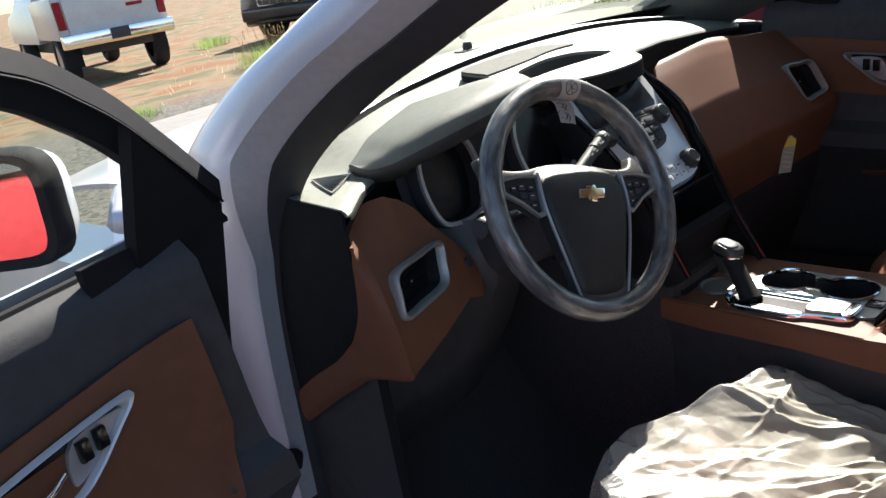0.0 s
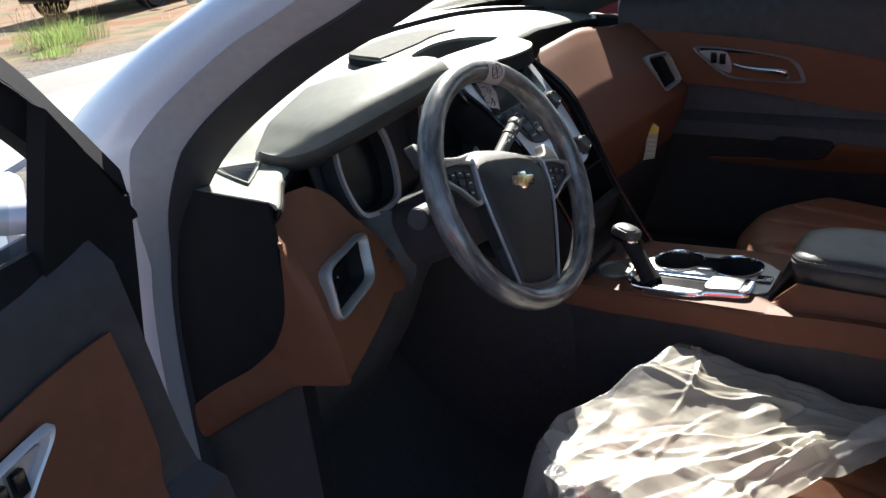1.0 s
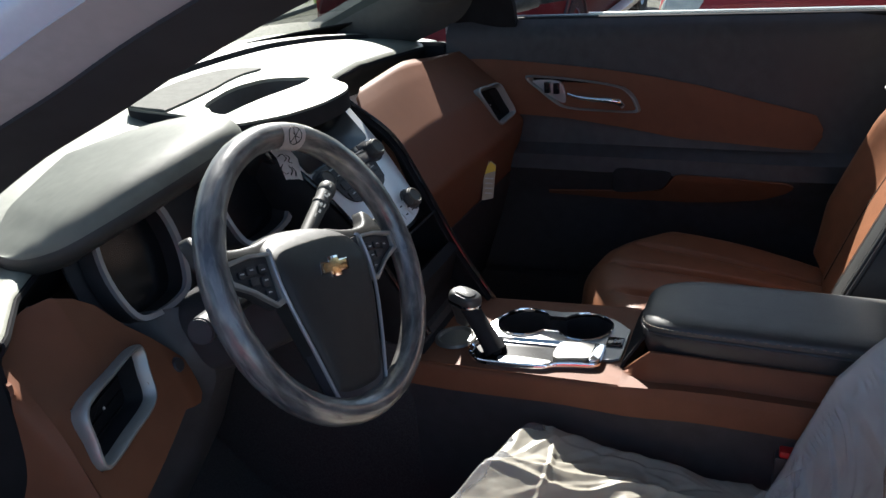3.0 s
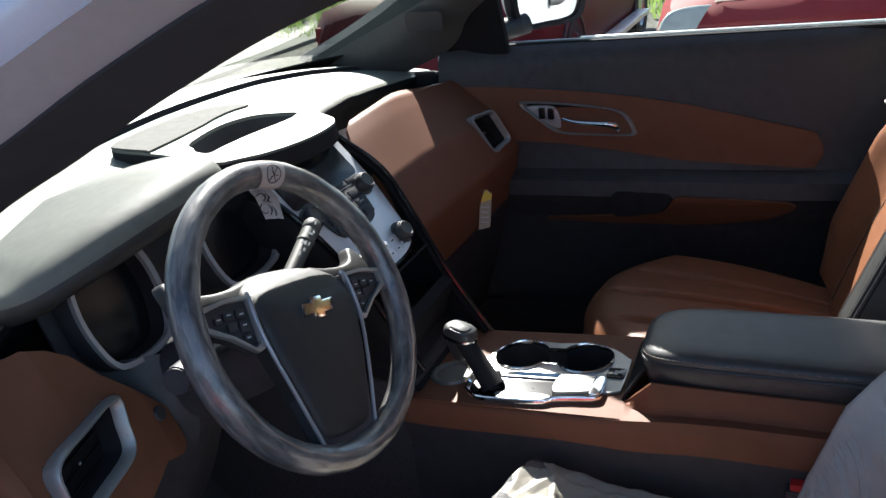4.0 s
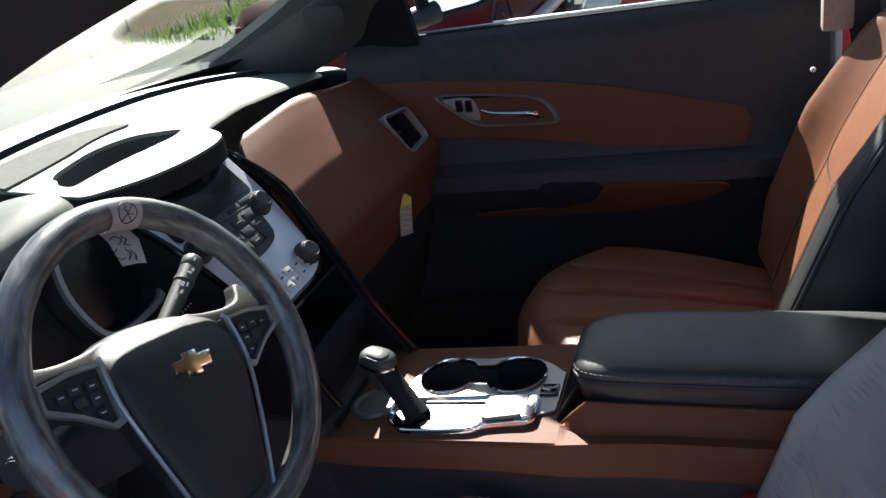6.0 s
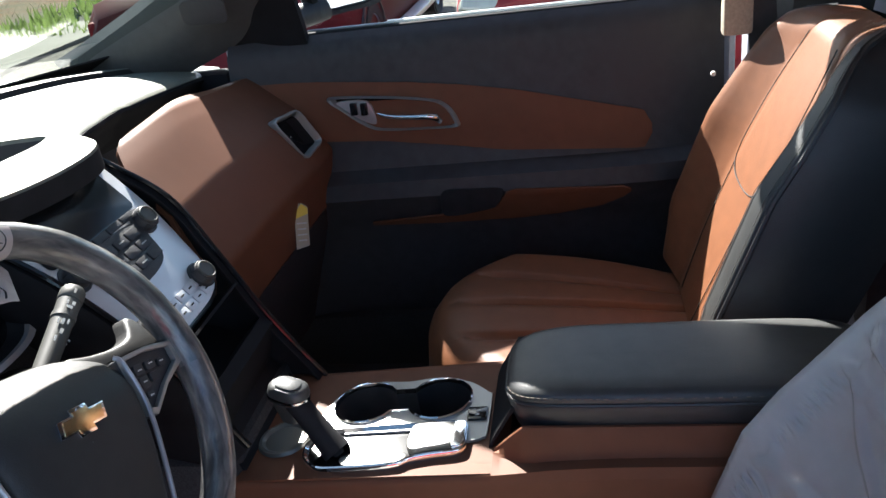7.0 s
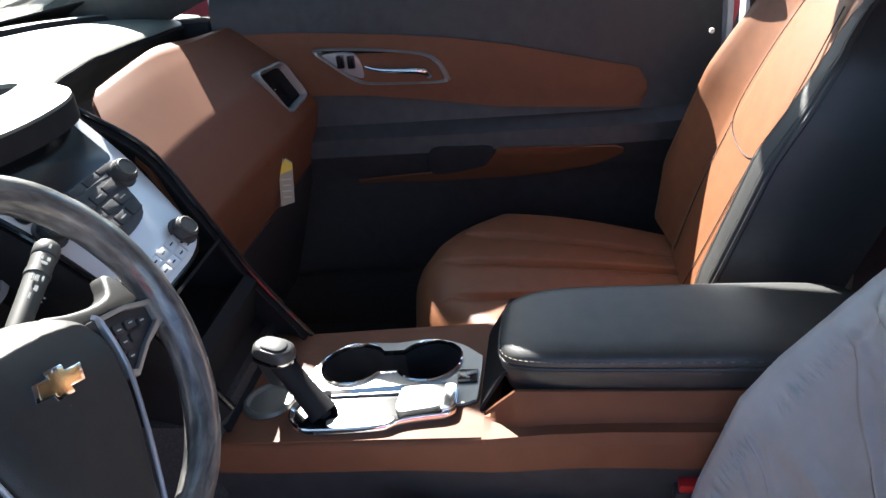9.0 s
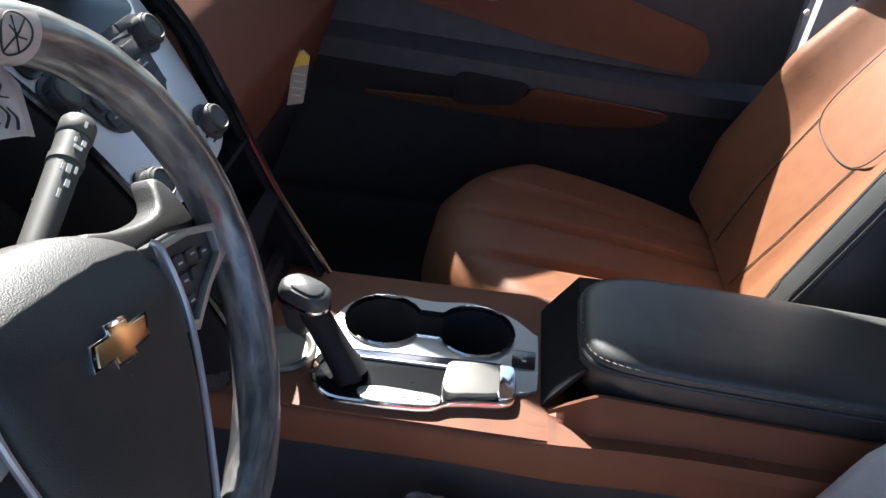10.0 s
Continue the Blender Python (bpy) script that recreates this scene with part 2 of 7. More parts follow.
def part(name, bm, mat, parent=None, label="", angle=38):
    """Links a bmesh, in world metres, as one mesh object under a thing or a part."""
    finish(bm, angle)
    base = BASES[parent.name] if parent else Vector()
    bmesh.ops.translate(bm, vec=-base, verts=bm.verts)
    me = bpy.data.meshes.new(name)
    bm.to_mesh(me)
    bm.free()
    me.materials.append(mat)
    ob = new(name, me)
    if parent:
        ob.parent = parent
        BASES[ob.name] = base
        # a part of a part sits at its parent's own origin
    if label:
        tagged(ob, label)
    return ob


def setting(name, bm, mat, label, category):
    ob = part(name, bm, mat)
    return tagged(ob, label, category, kind="structure")


def grid(rows, closed_u=False, closed_v=False, cap=False):
    """A surface through rows of points."""
    bm = bmesh.new()
    vs = [[bm.verts.new(p) for p in r] for r in rows]
    nr, nc = len(rows), len(rows[0])
    for i in range(nr if closed_u else nr - 1):
        for j in range(nc if closed_v else nc - 1):
            a, b, c, d = vs[i][j], vs[i][(j + 1) % nc], vs[(i + 1) % nr][(j + 1) % nc], vs[(i + 1) % nr][j]
            bm.faces.new((a, b, c, d))
    if cap:
        bm.faces.new(vs[0][::-1])
        bm.faces.new(vs[-1])
    return bm


def thick(bm, t):
    """Gives a sheet thickness, to the back of its faces."""
    bmesh.ops.recalc_face_normals(bm, faces=bm.faces)
    bmesh.ops.solidify(bm, geom=bm.faces[:] + bm.edges[:] + bm.verts[:], thickness=t)
    return bm


def spline(pts, n=8, closed=False):
    """A smooth curve through points."""
    P = [Vector(p) for p in pts]
    out = []
    m = len(P)
    for i in range(m if closed else m - 1):
        p0 = P[(i - 1) % m] if closed or i > 0 else P[0] * 2 - P[1]
        p1, p2 = P[i], P[(i + 1) % m]
        p3 = P[(i + 2) % m] if closed or i + 2 < m else P[-1] * 2 - P[-2]
        for k in range(n):
            t = k / n
            out.append(0.5 * (2 * p1 + (p2 - p0) * t + (2 * p0 - 5 * p1 + 4 * p2 - p3) * t * t + (3 * p1 - p0 - 3 * p2 + p3) * t ** 3))
    if not closed:
        out.append(P[-1])
    return out


def tube(pts, r, n=10, closed=False, flat=1.0, up=(0, 0, 1), cap=True):
    """A rod along points; r: a radius or a function of 0..1; flat: height over width."""
    P = [Vector(p) for p in pts]
    rows = []
    m = len(P)
    for i, p in enumerate(P):
        if closed:
            d = P[(i + 1) % m] - P[i - 1]
        else:
            d = P[min(i + 1, m - 1)] - P[max(i - 1, 0)]
        d.normalize()
        s = d.cross(Vector(up))
        if s.length < 1e-4:
            s = d.cross(Vector((1, 0, 0)))
        s.normalize()
        u = s.cross(d)
        rad = r(i / max(1, m - 1)) if callable(r) else r
        rows.append([p + s * (rad * math.cos(a)) + u * (rad * flat * math.sin(a)) for a in [2 * math.pi * k / n for k in range(n)]])
    return grid(rows, closed_u=closed, closed_v=True, cap=cap and not closed)


def box(c, size, bevel=0.004, m=None, seg=2):
    bm = bmesh.new()
    bmesh.ops.create_cube(bm, size=1)
    bmesh.ops.scale(bm, vec=size, verts=bm.verts)
    if bevel:
        bmesh.ops.bevel(bm, geom=bm.edges[:], offset=bevel, segments=seg, affect="EDGES", profile=0.6)
    if m is not None:
        bmesh.ops.transform(bm, matrix=m, verts=bm.verts)
    bmesh.ops.translate(bm, vec=c, verts=bm.verts)
    return bm


def slab(outline, h, bevel=0.003, m=None, seg=2):
    """A plate with the given outline in its own x, y, of height h along its z, its edges rounded."""
    bm = bmesh.new()
    f = bm.faces.new([bm.verts.new((p[0], p[1], 0)) for p in outline])
    r = bmesh.ops.extrude_face_region(bm, geom=[f])
    bmesh.ops.translate(bm, vec=(0, 0, h), verts=[v for v in r["geom"] if isinstance(v, bmesh.types.BMVert)])
    bmesh.ops.recalc_face_normals(bm, faces=bm.faces)
    if bevel:
        rim = [e for e in bm.edges if len(e.link_faces) == 2 and abs(e.calc_face_angle(0)) > 0.7]
        bmesh.ops.bevel(bm, geom=rim, offset=bevel, segments=seg, affect="EDGES", profile=0.6, clamp_overlap=True)
    if m is not None:
        bmesh.ops.transform(bm, matrix=m, verts=bm.verts)
    return bm


def ring(outer, inner, h, m=None, bevel=0.0):
    """A flat frame between two outlines of as many points, h thick."""
    bm = grid([[(p[0], p[1], 0) for p in inner], [(p[0], p[1], h) for p in inner], [(p[0], p[1], h) for p in outer], [(p[0], p[1], 0) for p in outer]], closed_u=True, closed_v=True)
    if bevel:
        bmesh.ops.recalc_face_normals(bm, faces=bm.faces)
        bmesh.ops.bevel(bm, geom=[e for e in bm.edges if e.calc_face_angle(0) > 1.0], offset=bevel, segments=2, affect="EDGES", profile=0.6)
    if m is not None:
        bmesh.ops.transform(bm, matrix=m, verts=bm.verts)
    return bm


def lathe(profile, n=24, m=None):
    """Turns (radius, z) pairs round the z axis."""
    rows = [[(r * math.cos(2 * math.pi * k / n), r * math.sin(2 * math.pi * k / n), z) for k in range(n)] for r, z in profile]
    bm = grid(rows, closed_v=True)
    bmesh.ops.remove_doubles(bm, verts=bm.verts, dist=1e-5)
    if m is not None:
        bmesh.ops.transform(bm, matrix=m, verts=bm.verts)
    return bm


def merge(*bms):
    out = bmesh.new()
    for b in bms:
        me = bpy.data.meshes.new("tmp")
        b.to_mesh(me)
        b.free()
        out.from_mesh(me)
        bpy.data.meshes.remove(me)
    return out


def frame_at(origin, x, y):
    """A pose whose axes are x, y (made square) and their normal."""
    x = Vector(x).normalized()
    z = x.cross(Vector(y)).normalized()
    y = z.cross(x)
    return Matrix.Translation(origin) @ Matrix((x, y, z)).transposed().to_4x4()


def rounded(w, h, r, n=4, cx=0, cy=0):
    """The outline of a rounded rectangle."""
    out = []
    for sx, sy, a0 in ((1, 1, 0), (-1, 1, 90), (-1, -1, 180), (1, -1, 270)):
        for k in range(n + 1):
            a = radians(a0 + 90 * k / n)
            out.append((cx + sx * (w / 2 - r) + r * math.cos(a), cy + sy * (h / 2 - r) + r * math.sin(a)))
    return out


def smooth_outline(pts, n=6):
    return [(p.x, p.y) for p in spline([(x, y, 0) for x, y in pts], n, closed=True)]


def lerp(a, b, t):
    return a + (b - a) * t


def interp(x, xs, ys):
    return float(np.interp(x, xs, ys))


# ---- ground outside ----
def ground_material():
    m = material("dirt_and_gravel", (0.34, 0.25, 0.17), 0.95, spec=0.2, vary=0.3, scale=2.2, grain=0.9, grain_scale=30)
    n, l = m.node_tree.nodes, m.node_tree.links
    b = n["Principled BSDF"]
    co = n.new("ShaderNodeTexCoord")
    sep = n.new("ShaderNodeSeparateXYZ")
    l.new(co.outputs["Object"], sep.inputs[0])
    v = n.new("ShaderNodeTexVoronoi")
    v.inputs["Scale"].default_value = 26
    l.new(co.outputs["Object"], v.inputs["Vector"])
    ramp = n.new("ShaderNodeValToRGB")
    ramp.color_ramp.elements[0].color, ramp.color_ramp.elements[1].color = (0.045, 0.041, 0.035, 1), (0.145, 0.133, 0.113, 1)
    l.new(v.outputs["Color"], ramp.inputs[0])
    nz = n.new("ShaderNodeTexNoise")
    nz.inputs["Scale"].default_value, nz.inputs["Detail"].default_value = 0.35, 6
    l.new(co.outputs["Object"], nz.inputs["Vector"])
    # gravel lies this side of the slab, orange dirt and dry grass beyond it
    side = n.new("ShaderNodeMath")
    side.operation = "MULTIPLY_ADD"
    side.inputs[1].default_value, side.inputs[2].default_value = -0.55, 0.0
    l.new(sep.outputs[1], side.inputs[0])
    add = n.new("ShaderNodeMath")
    add.operation = "ADD"
    l.new(side.outputs[0], add.inputs[0])
    l.new(nz.outputs[0], add.inputs[1])
    edge = n.new("ShaderNodeMapRange")
    edge.inputs[1].default_value, edge.inputs[2].default_value = -5.2, -4.4
    l.new(add.outputs[0], edge.inputs[0])
    dirt = n.new("ShaderNodeValToRGB")
    e = dirt.color_ramp.elements
    e[0].position, e[1].position = 0.40, 0.58
    e[0].color, e[1].color = (0.150, 0.068, 0.028, 1), (0.080, 0.076, 0.034, 1)
    mid = dirt.color_ramp.elements.new(0.50)
    mid.color = (0.175, 0.120, 0.070, 1)
    n2 = n.new("ShaderNodeTexNoise")
    n2.inputs["Scale"].default_value, n2.inputs["Detail"].default_value = 0.9, 8
    l.new(co.outputs["Object"], n2.inputs["Vector"])
    l.new(n2.outputs[0], dirt.inputs[0])
    mx = n.new("ShaderNodeMix")
    mx.data_type = "RGBA"
    l.new(edge.outputs[0], mx.inputs[0])
    l.new(dirt.outputs[0], mx.inputs[6])
    l.new(ramp.outputs[0], mx.inputs[7])
    l.new(mx.outputs[2], b.inputs["Base Color"])
    return m


def ground_height(x, y):
    r = math.hypot(x, y)
    return 0.03 * noise.noise((x * 0.4, y * 0.4, 0)) * min(1, max(0, (r - 4) / 3))


xs = sorted({round(v, 3) for v in list(np.linspace(-30, 40, 71)) + [-2000, -600, -200, -80, 90, 250, 700, 2000]})
ys = sorted({round(v, 3) for v in list(np.linspace(-30, 50, 81)) + [-2000, -600, -200, -80, 100, 250, 700, 2000]})
setting("ground", grid([[(x, y, ground_height(x, y) if abs(x) < 45 and abs(y) < 55 else 0) for x in xs] for y in ys]), ground_material(), "gravel yard running into orange dirt with dry grass", "ground")
# a pale concrete strip crossing ahead of the car
bm = box((6.3, 7.15, 0.015), (9.2, 2.6, 0.09), 0.02, Matrix.Rotation(radians(5), 4, "Z"))
setting("pavement", bm, CONCRETE, "pale worn concrete strip across the yard", "pavement")


# ---- the car's body ----
SEAL = spline([(-0.655, 0.478, 0.30), (-0.652, 0.462, 0.62), (-0.648, 0.444, 0.86), (-0.650, 0.396, 1.02), (-0.652, 0.325, 1.115), (-0.632, 0.262, 1.182), (-0.606, 0.150, 1.256), (-0.588, 0.045, 1.306), (-0.570, -0.050, 1.352), (-0.553, -0.190, 1.405), (-0.540, -0.40, 1.452), (-0.535, -0.75, 1.478), (-0.540, -1.2, 1.478)], 5)
body = thing("car_body", "white car body seen through its open driver's door", "car", (0, 0, 0))


def pillar_rows(lo, hi, mirror=False):
    """Cross sections round the door opening: seal, jamb, crease and outer skin."""
    rows = []
    n = len(SEAL)
    for i, p in enumerate(SEAL):
        z = p.z
        up = min(1, max(0, (z - 1.0) / 0.14))          # 0 on the hinge pillar, 1 on the sloping pillar
        back = min(1, max(0, (-p.y - 0.1) / 0.5))
        off = [
            Vector((0.005, 0.010, -0.004)),
            Vector((-0.002, -0.004, -0.002)),
            Vector((lerp(-0.012, -0.018, up), -0.006, 0.006 * up)),
            Vector((lerp(-0.024, -0.036, up), -0.004, 0.018 * up)),
            Vector((lerp(-0.028, -0.050, up), 0.0, 0.026 * up)),
            Vector((lerp(-0.045, -0.072, up), 0.012 * up, 0.034 * up)),
            Vector((lerp(-0.064, -0.095, up), 0.035 * up, 0.040 * up)),
            Vector((lerp(-0.074, -0.108, up), lerp(0.010, lerp(0.075, 0.03, back), up), 0.042 * up + 0.02 * back)),
            Vector((lerp(-0.080, -0.104, up), lerp(0.06, lerp(0.145, 0.04, back), up), 0.042 * up + 0.04 * back)),
            Vector((lerp(-0.085, lerp(-0.075, -0.05, back), up), lerp(0.14, lerp(0.230, 0.05, back), up), 0.027 * up + 0.06 * back)),
        ]
        row = [p + o for o in off[lo:hi]]
        if mirror:
            row = [Vector((0.05 - q.x, q.y, q.z)) for q in row]
        rows.append(row)
    return rows


part("pillar_seal", thick(grid(pillar_rows(0, 5)), 0.006), SEAL_RUBBER, body, "black rubber door seal")
part("door_jamb", thick(grid(pillar_rows(4, 7)), 0.002), JAMB, body, "white painted jamb beside the door seal, greyed for its shade", angle=60)
part("a_pillar", thick(grid(pillar_rows(6, 10)), 0.002), WHITE_PAINT, body, "white painted windscreen pillar", angle=60)
glass_side = spline([(0.700, 0.66, 1.150), (0.690, 0.56, 1.190), (0.690, 0.43, 1.250), (0.684, 0.29, 1.324), (0.658, 0.108, 1.398), (0.634, 0.034, 1.475), (0.582, -0.22, 1.535)], 5)
door_side = spline([(0.745, 0.46, 1.080), (0.748, 0.36, 1.120), (0.760, 0.27, 1.160), (0.745, 0.20, 1.235), (0.718, 0.060, 1.312), (0.684, -0.085, 1.372), (0.652, -0.30, 1.440)], 5)
rows = []
for a, b in zip(glass_side, door_side):
    row = []
    for k in range(7):
        t = k / 6
        q = a.lerp(b, t) + Vector((-0.030 * math.sin(math.pi * t), 0, -0.006 * math.sin(math.pi * t)))
        row.append(q)
    rows.append([a + Vector((0.03, 0.03, 0.01))] + row + [b + Vector((0.05, 0.0, 0.02))])
part("pillar_trim", thick(grid(rows), 0.005), PAD, body, "dark grey pillar trim with a small grille")
# tweeter grille on the right pillar foot
tw = frame_at((0.672, 0.296, 1.235), (0.12, -0.95, -0.05), (-0.2, -0.35, 0.9))
part("tweeter_grille", slab(rounded(0.090, 0.050, 0.014), 0.004, 0.001, tw), BLACK, body)

# roof, header and windscreen
def roof_z(x, y):
    return 1.600 - 0.10 * (x / 0.62) ** 2 - 0.10 * max(0, (y + 0.45) / 0.45) ** 2


roof_y = np.linspace(-2.2, -0.12, 22)
part("roof", thick(grid([[(x, y, roof_z(x, y)) for x in np.linspace(-0.60, 0.66, 17)] for y in roof_y]), 0.02), WHITE_PAINT, body, "white painted roof panel")
part("headliner", grid([[(x, y, roof_z(x, y) - 0.045) for x in np.linspace(-0.56, 0.62, 13)] for y in roof_y]), HEADLINER, body, "grey cloth headliner")


def screen_point(u, v):
    """u: 0 left to 1 right; v: 0 base to 1 top."""
    half = lerp(0.70, 0.575, v)
    x = 0.025 + half * (2 * u - 1)
    bow = 1 - (2 * u - 1) ** 2
    y = lerp(0.62, -0.20, v) + bow * lerp(0.20, 0.06, v)
    z = lerp(1.135, 1.475, v ** 0.92) + 0.02 * bow * math.sin(math.pi * v)
    return Vector((x, y, z))


ws = part("windshield", grid([[screen_point(u, v) for u in np.linspace(0.0, 1.0, 25)] for v in np.linspace(0, 1, 13)]), SCREEN_GLASS, body, "tinted windscreen glass")
ws.visible_shadow = False
part("windshield_border", thick(grid([[screen_point(u, v) + Vector((0, -0.012, -0.012)) for u in np.linspace(0.0, 1.0, 25)] for v in (0.0, 0.05, 0.11)]), 0.003), RUBBER, body, "black border along the windscreen base")
part("header", thick(grid([[screen_point(u, 1) + Vector((0, -0.0, 0.0)) + d for u in np.linspace(0, 1, 17)] for d in (Vector((0, 0.06, -0.02)), Vector((0, 0.0, -0.008)), Vector((0, -0.05, -0.012)), Vector((0, -0.12, 0.02)))]), 0.01), HEADLINER, body)

# hood, cowl, fender and front wheel
def hood_point(u, v):
    x = 0.0 + lerp(-0.80, 0.80, u)
    k = 1 - (2 * u - 1) ** 2
    y = lerp(0.84 - 0.16 * (1 - k), 1.85 - 0.22 * (1 - k), v)
    z = lerp(1.10, 0.94, v ** 1.4) + 0.05 * k
    return Vector((x, y, z))


part("hood", thick(grid([[hood_point(u, v) for u in np.linspace(0.03, 0.97, 21)] for v in np.linspace(0, 1, 11)]), 0.012), WHITE_PAINT, body, "white painted bonnet")
part("cowl", grid([[screen_point(u, 0) + Vector((0, d, h)) for u in np.linspace(0, 1, 21)] for d, h in ((-0.02, -0.012), (0.06, -0.03), (0.14, -0.035))]), BLACK, body, "black plastic cowl below the windscreen")


def fender(side):
    rows = []
    for v in np.linspace(0, 1, 15):
        y = lerp(0.52, 1.95, v)
        arch = max(0, 0.36 ** 2 - (y - 1.18) ** 2) ** 0.5
        low = max(0.28, 0.34 + arch if arch else 0.28)
        top = lerp(1.06, 0.90, v)
        inset = 0.10 * max(0, v - 0.6) ** 1.5
        rows.append([(side * (0.80 - inset), y, top), (side * (0.875 - inset), y, top - 0.05), (side * (0.915 - inset), y, lerp(top - 0.05, low, 0.4)), (side * (0.92 - inset), y, lerp(top - 0.05, low, 0.75)), (side * (0.915 - inset), y, low), (side * (0.86 - inset), y, low + 0.01)])
    return thick(grid(rows), 0.004)


part("front_fender", fender(-1), WHITE_PAINT, body, "white front wing with a round wheel arch")
part("front_fender", fender(1), WHITE_PAINT, body, "white front wing with a round wheel arch")
part("wheel_well", thick(grid([[(-0.55 - 0.33 * k, 1.18 + 0.40 * math.cos(a), 0.34 + 0.40 * math.sin(a)) for k in (0, 1)] for a in np.linspace(-0.1, math.pi + 0.1, 15)]), 0.004), BLACK, body)


def wheel(cx, cy, r, w, parent, side=-1):
    m = Matrix.Translation((cx, cy, r)) @ Matrix.Rotation(radians(90 * side), 4, "Y")
    t = part("wheel", lathe([(r * 0.62, -w / 2), (r * 0.9, -w / 2), (r * 0.985, -w * 0.36), (r, -w * 0.2), (r, w * 0.2), (r * 0.985, w * 0.36), (r * 0.9, w / 2), (r * 0.66, w / 2 - 0.005), (r * 0.62, -w / 2)], 28, m), TYRE, parent, "black tyre on a silver rim")
    sp = [lathe([(r * 0.66, w / 2 - 0.01), (r * 0.64, w * 0.30), (r * 0.60, w * 0.26), (0.02, w * 0.05), (0.0, w * 0.05)], 24, m.copy())]
    for k in range(5):
        a = 2 * math.pi * k / 5
        b = box((r * 0.34, 0, w * 0.30), (r * 0.62, r * 0.14, 0.03), 0.008)
        bmesh.ops.transform(b, matrix=m @ Matrix.Rotation(a, 4, "Z"), verts=b.verts)
        sp.append(b)
    part("rim", merge(*sp), ALLOY, t)
    return t


wheel(-0.80, 1.18, 0.34, 0.22, body)
wheel(0.80, 1.18, 0.34, 0.22, body, 1)

# floor, firewall, sills, rear closure
part("floor_carpet", thick(grid([[(x, y, z) for x in np.linspace(-0.72, 0.74, 13)] for y, z in ((-2.05, 0.36), (-1.2, 0.36), (-0.3, 0.35), (0.25, 0.36), (0.40, 0.42), (0.55, 0.58), (0.60, 0.75), (0.62, 1.02))]), 0.02), CARPET, body, "black carpeted floor and footwell")
part("rocker", box((-0.80, -0.55, 0.36), (0.16, 2.1, 0.14), 0.03), WHITE_PAINT, body, "white painted door sill")
part("rocker", box((0.865, -0.55, 0.36), (0.10, 2.1, 0.14), 0.03), WHITE_PAINT, body, "white painted door sill")
part("dash_side_cover", box((0.748, 0.42, 1.035), (0.06, 0.24, 0.14), 0.02), FRAME_BLACK, body, "black cover beside the dash")
part("tunnel", box((0.004, 0.28, 0.56), (0.25, 0.50, 0.46), 0.03), CARPET, body, "black carpeted tunnel under the dash")
part("sill_cover", box((0.762, -0.20, 0.41), (0.035, 1.15, 0.16), 0.01), CARPET, body, "black sill cover")
part("rear_closure", box((0.0, -2.1, 0.95), (1.5, 0.06, 1.25), 0.02), CARPET, body, "dark rear of the cabin")
part("rear_side_panel", box((0.80, -1.55, 0.80), (0.08, 1.1, 0.85), 0.03), BLACK, body)
part("rear_side_panel", box((-0.80, -1.65, 0.80), (0.08, 0.9, 0.85), 0.03), BLACK, body)
part("rear_body_side", box((0.875, -1.55, 0.78), (0.06, 1.6, 0.80), 0.03), WHITE_PAINT, body, "white rear body side")
part("rear_body_side", box((-0.875, -1.65, 0.78), (0.06, 1.4, 0.80), 0.03), WHITE_PAINT, body, "white rear body side")
part("quarter_pillar", box((0.70, -1.75, 1.36), (0.07, 0.75, 0.36), 0.03), PAD, body)
part("quarter_pillar", box((-0.66, -1.85, 1.36), (0.07, 0.6, 0.36), 0.03), PAD, body)
part("kick_panel", thick(grid([[(-0.665, y, z) for y in np.linspace(0.20, 0.60, 6)] for z in np.linspace(0.34, 1.02, 8)]), 0.008), BLACK, body, "black plastic kick panel")
# right middle pillar
part("b_pillar", thick(grid([[(x, y, z) for x, y, z in ((lerp(0.80, 0.63, v), -0.70 - 0.10 * v, lerp(0.4, 1.48, v)), (lerp(0.745, 0.59, v), -0.72 - 0.10 * v, lerp(0.4, 1.48, v)), (lerp(0.735, 0.58, v), -0.82 - 0.10 * v, lerp(0.4, 1.48, v)), (lerp(0.79, 0.62, v), -0.86 - 0.10 * v, lerp(0.4, 1.48, v)))] for v in np.linspace(0, 1, 9)]), 0.004), BLACK, body, "dark plastic middle pillar")


# ---- dashboard ----
dash = thing("dashboard", "charcoal vinyl dashboard with saddle-brown lower panels", "dashboard", (0.0, 0.35, 0.9))


def top_z(x, y):
    k = (x - 0.03) / 0.65
    fall = 0.022 * (1 - 0.6 * min(1, max(0, (x - 0.10) / 0.15)))
    z = 1.190 - (0.088 if x < 0.03 else 0.058) * k * k - fall * ((0.56 - min(y, 0.60)) / 0.3) ** 2 - max(0, y - 0.60) * 0.25 - 0.014 * min(1, max(0, (x - 0.12) / 0.16)) * min(1, max(0, (0.42 - y) / 0.13)) ** 2
    w = min(1, max(0, (-0.46 - x) / 0.10))
    return z + w * 0.5 * (1.106 - z + math.sqrt((1.106 - z) ** 2 + 0.00002))


def settle(bm, most=0.075):
    """Sets the middle and right of the dash top lower and deeper towards the windscreen."""
    c = Vector((-1.05, -0.48, 1.44))
    for v in bm.verts:
        t = min(1, max(0, (v.co.x + 0.50) / 0.28))
        v.co = c + (v.co - c) * (1 + most * t * t * (3 - 2 * t))
    return bm


EDGE_X = [-0.70, -0.66, -0.60, -0.54, -0.46, -0.30, -0.18, -0.14, -0.06, 0.02, 0.10, 0.16, 0.26, 0.45, 0.60, 0.70, 0.76]
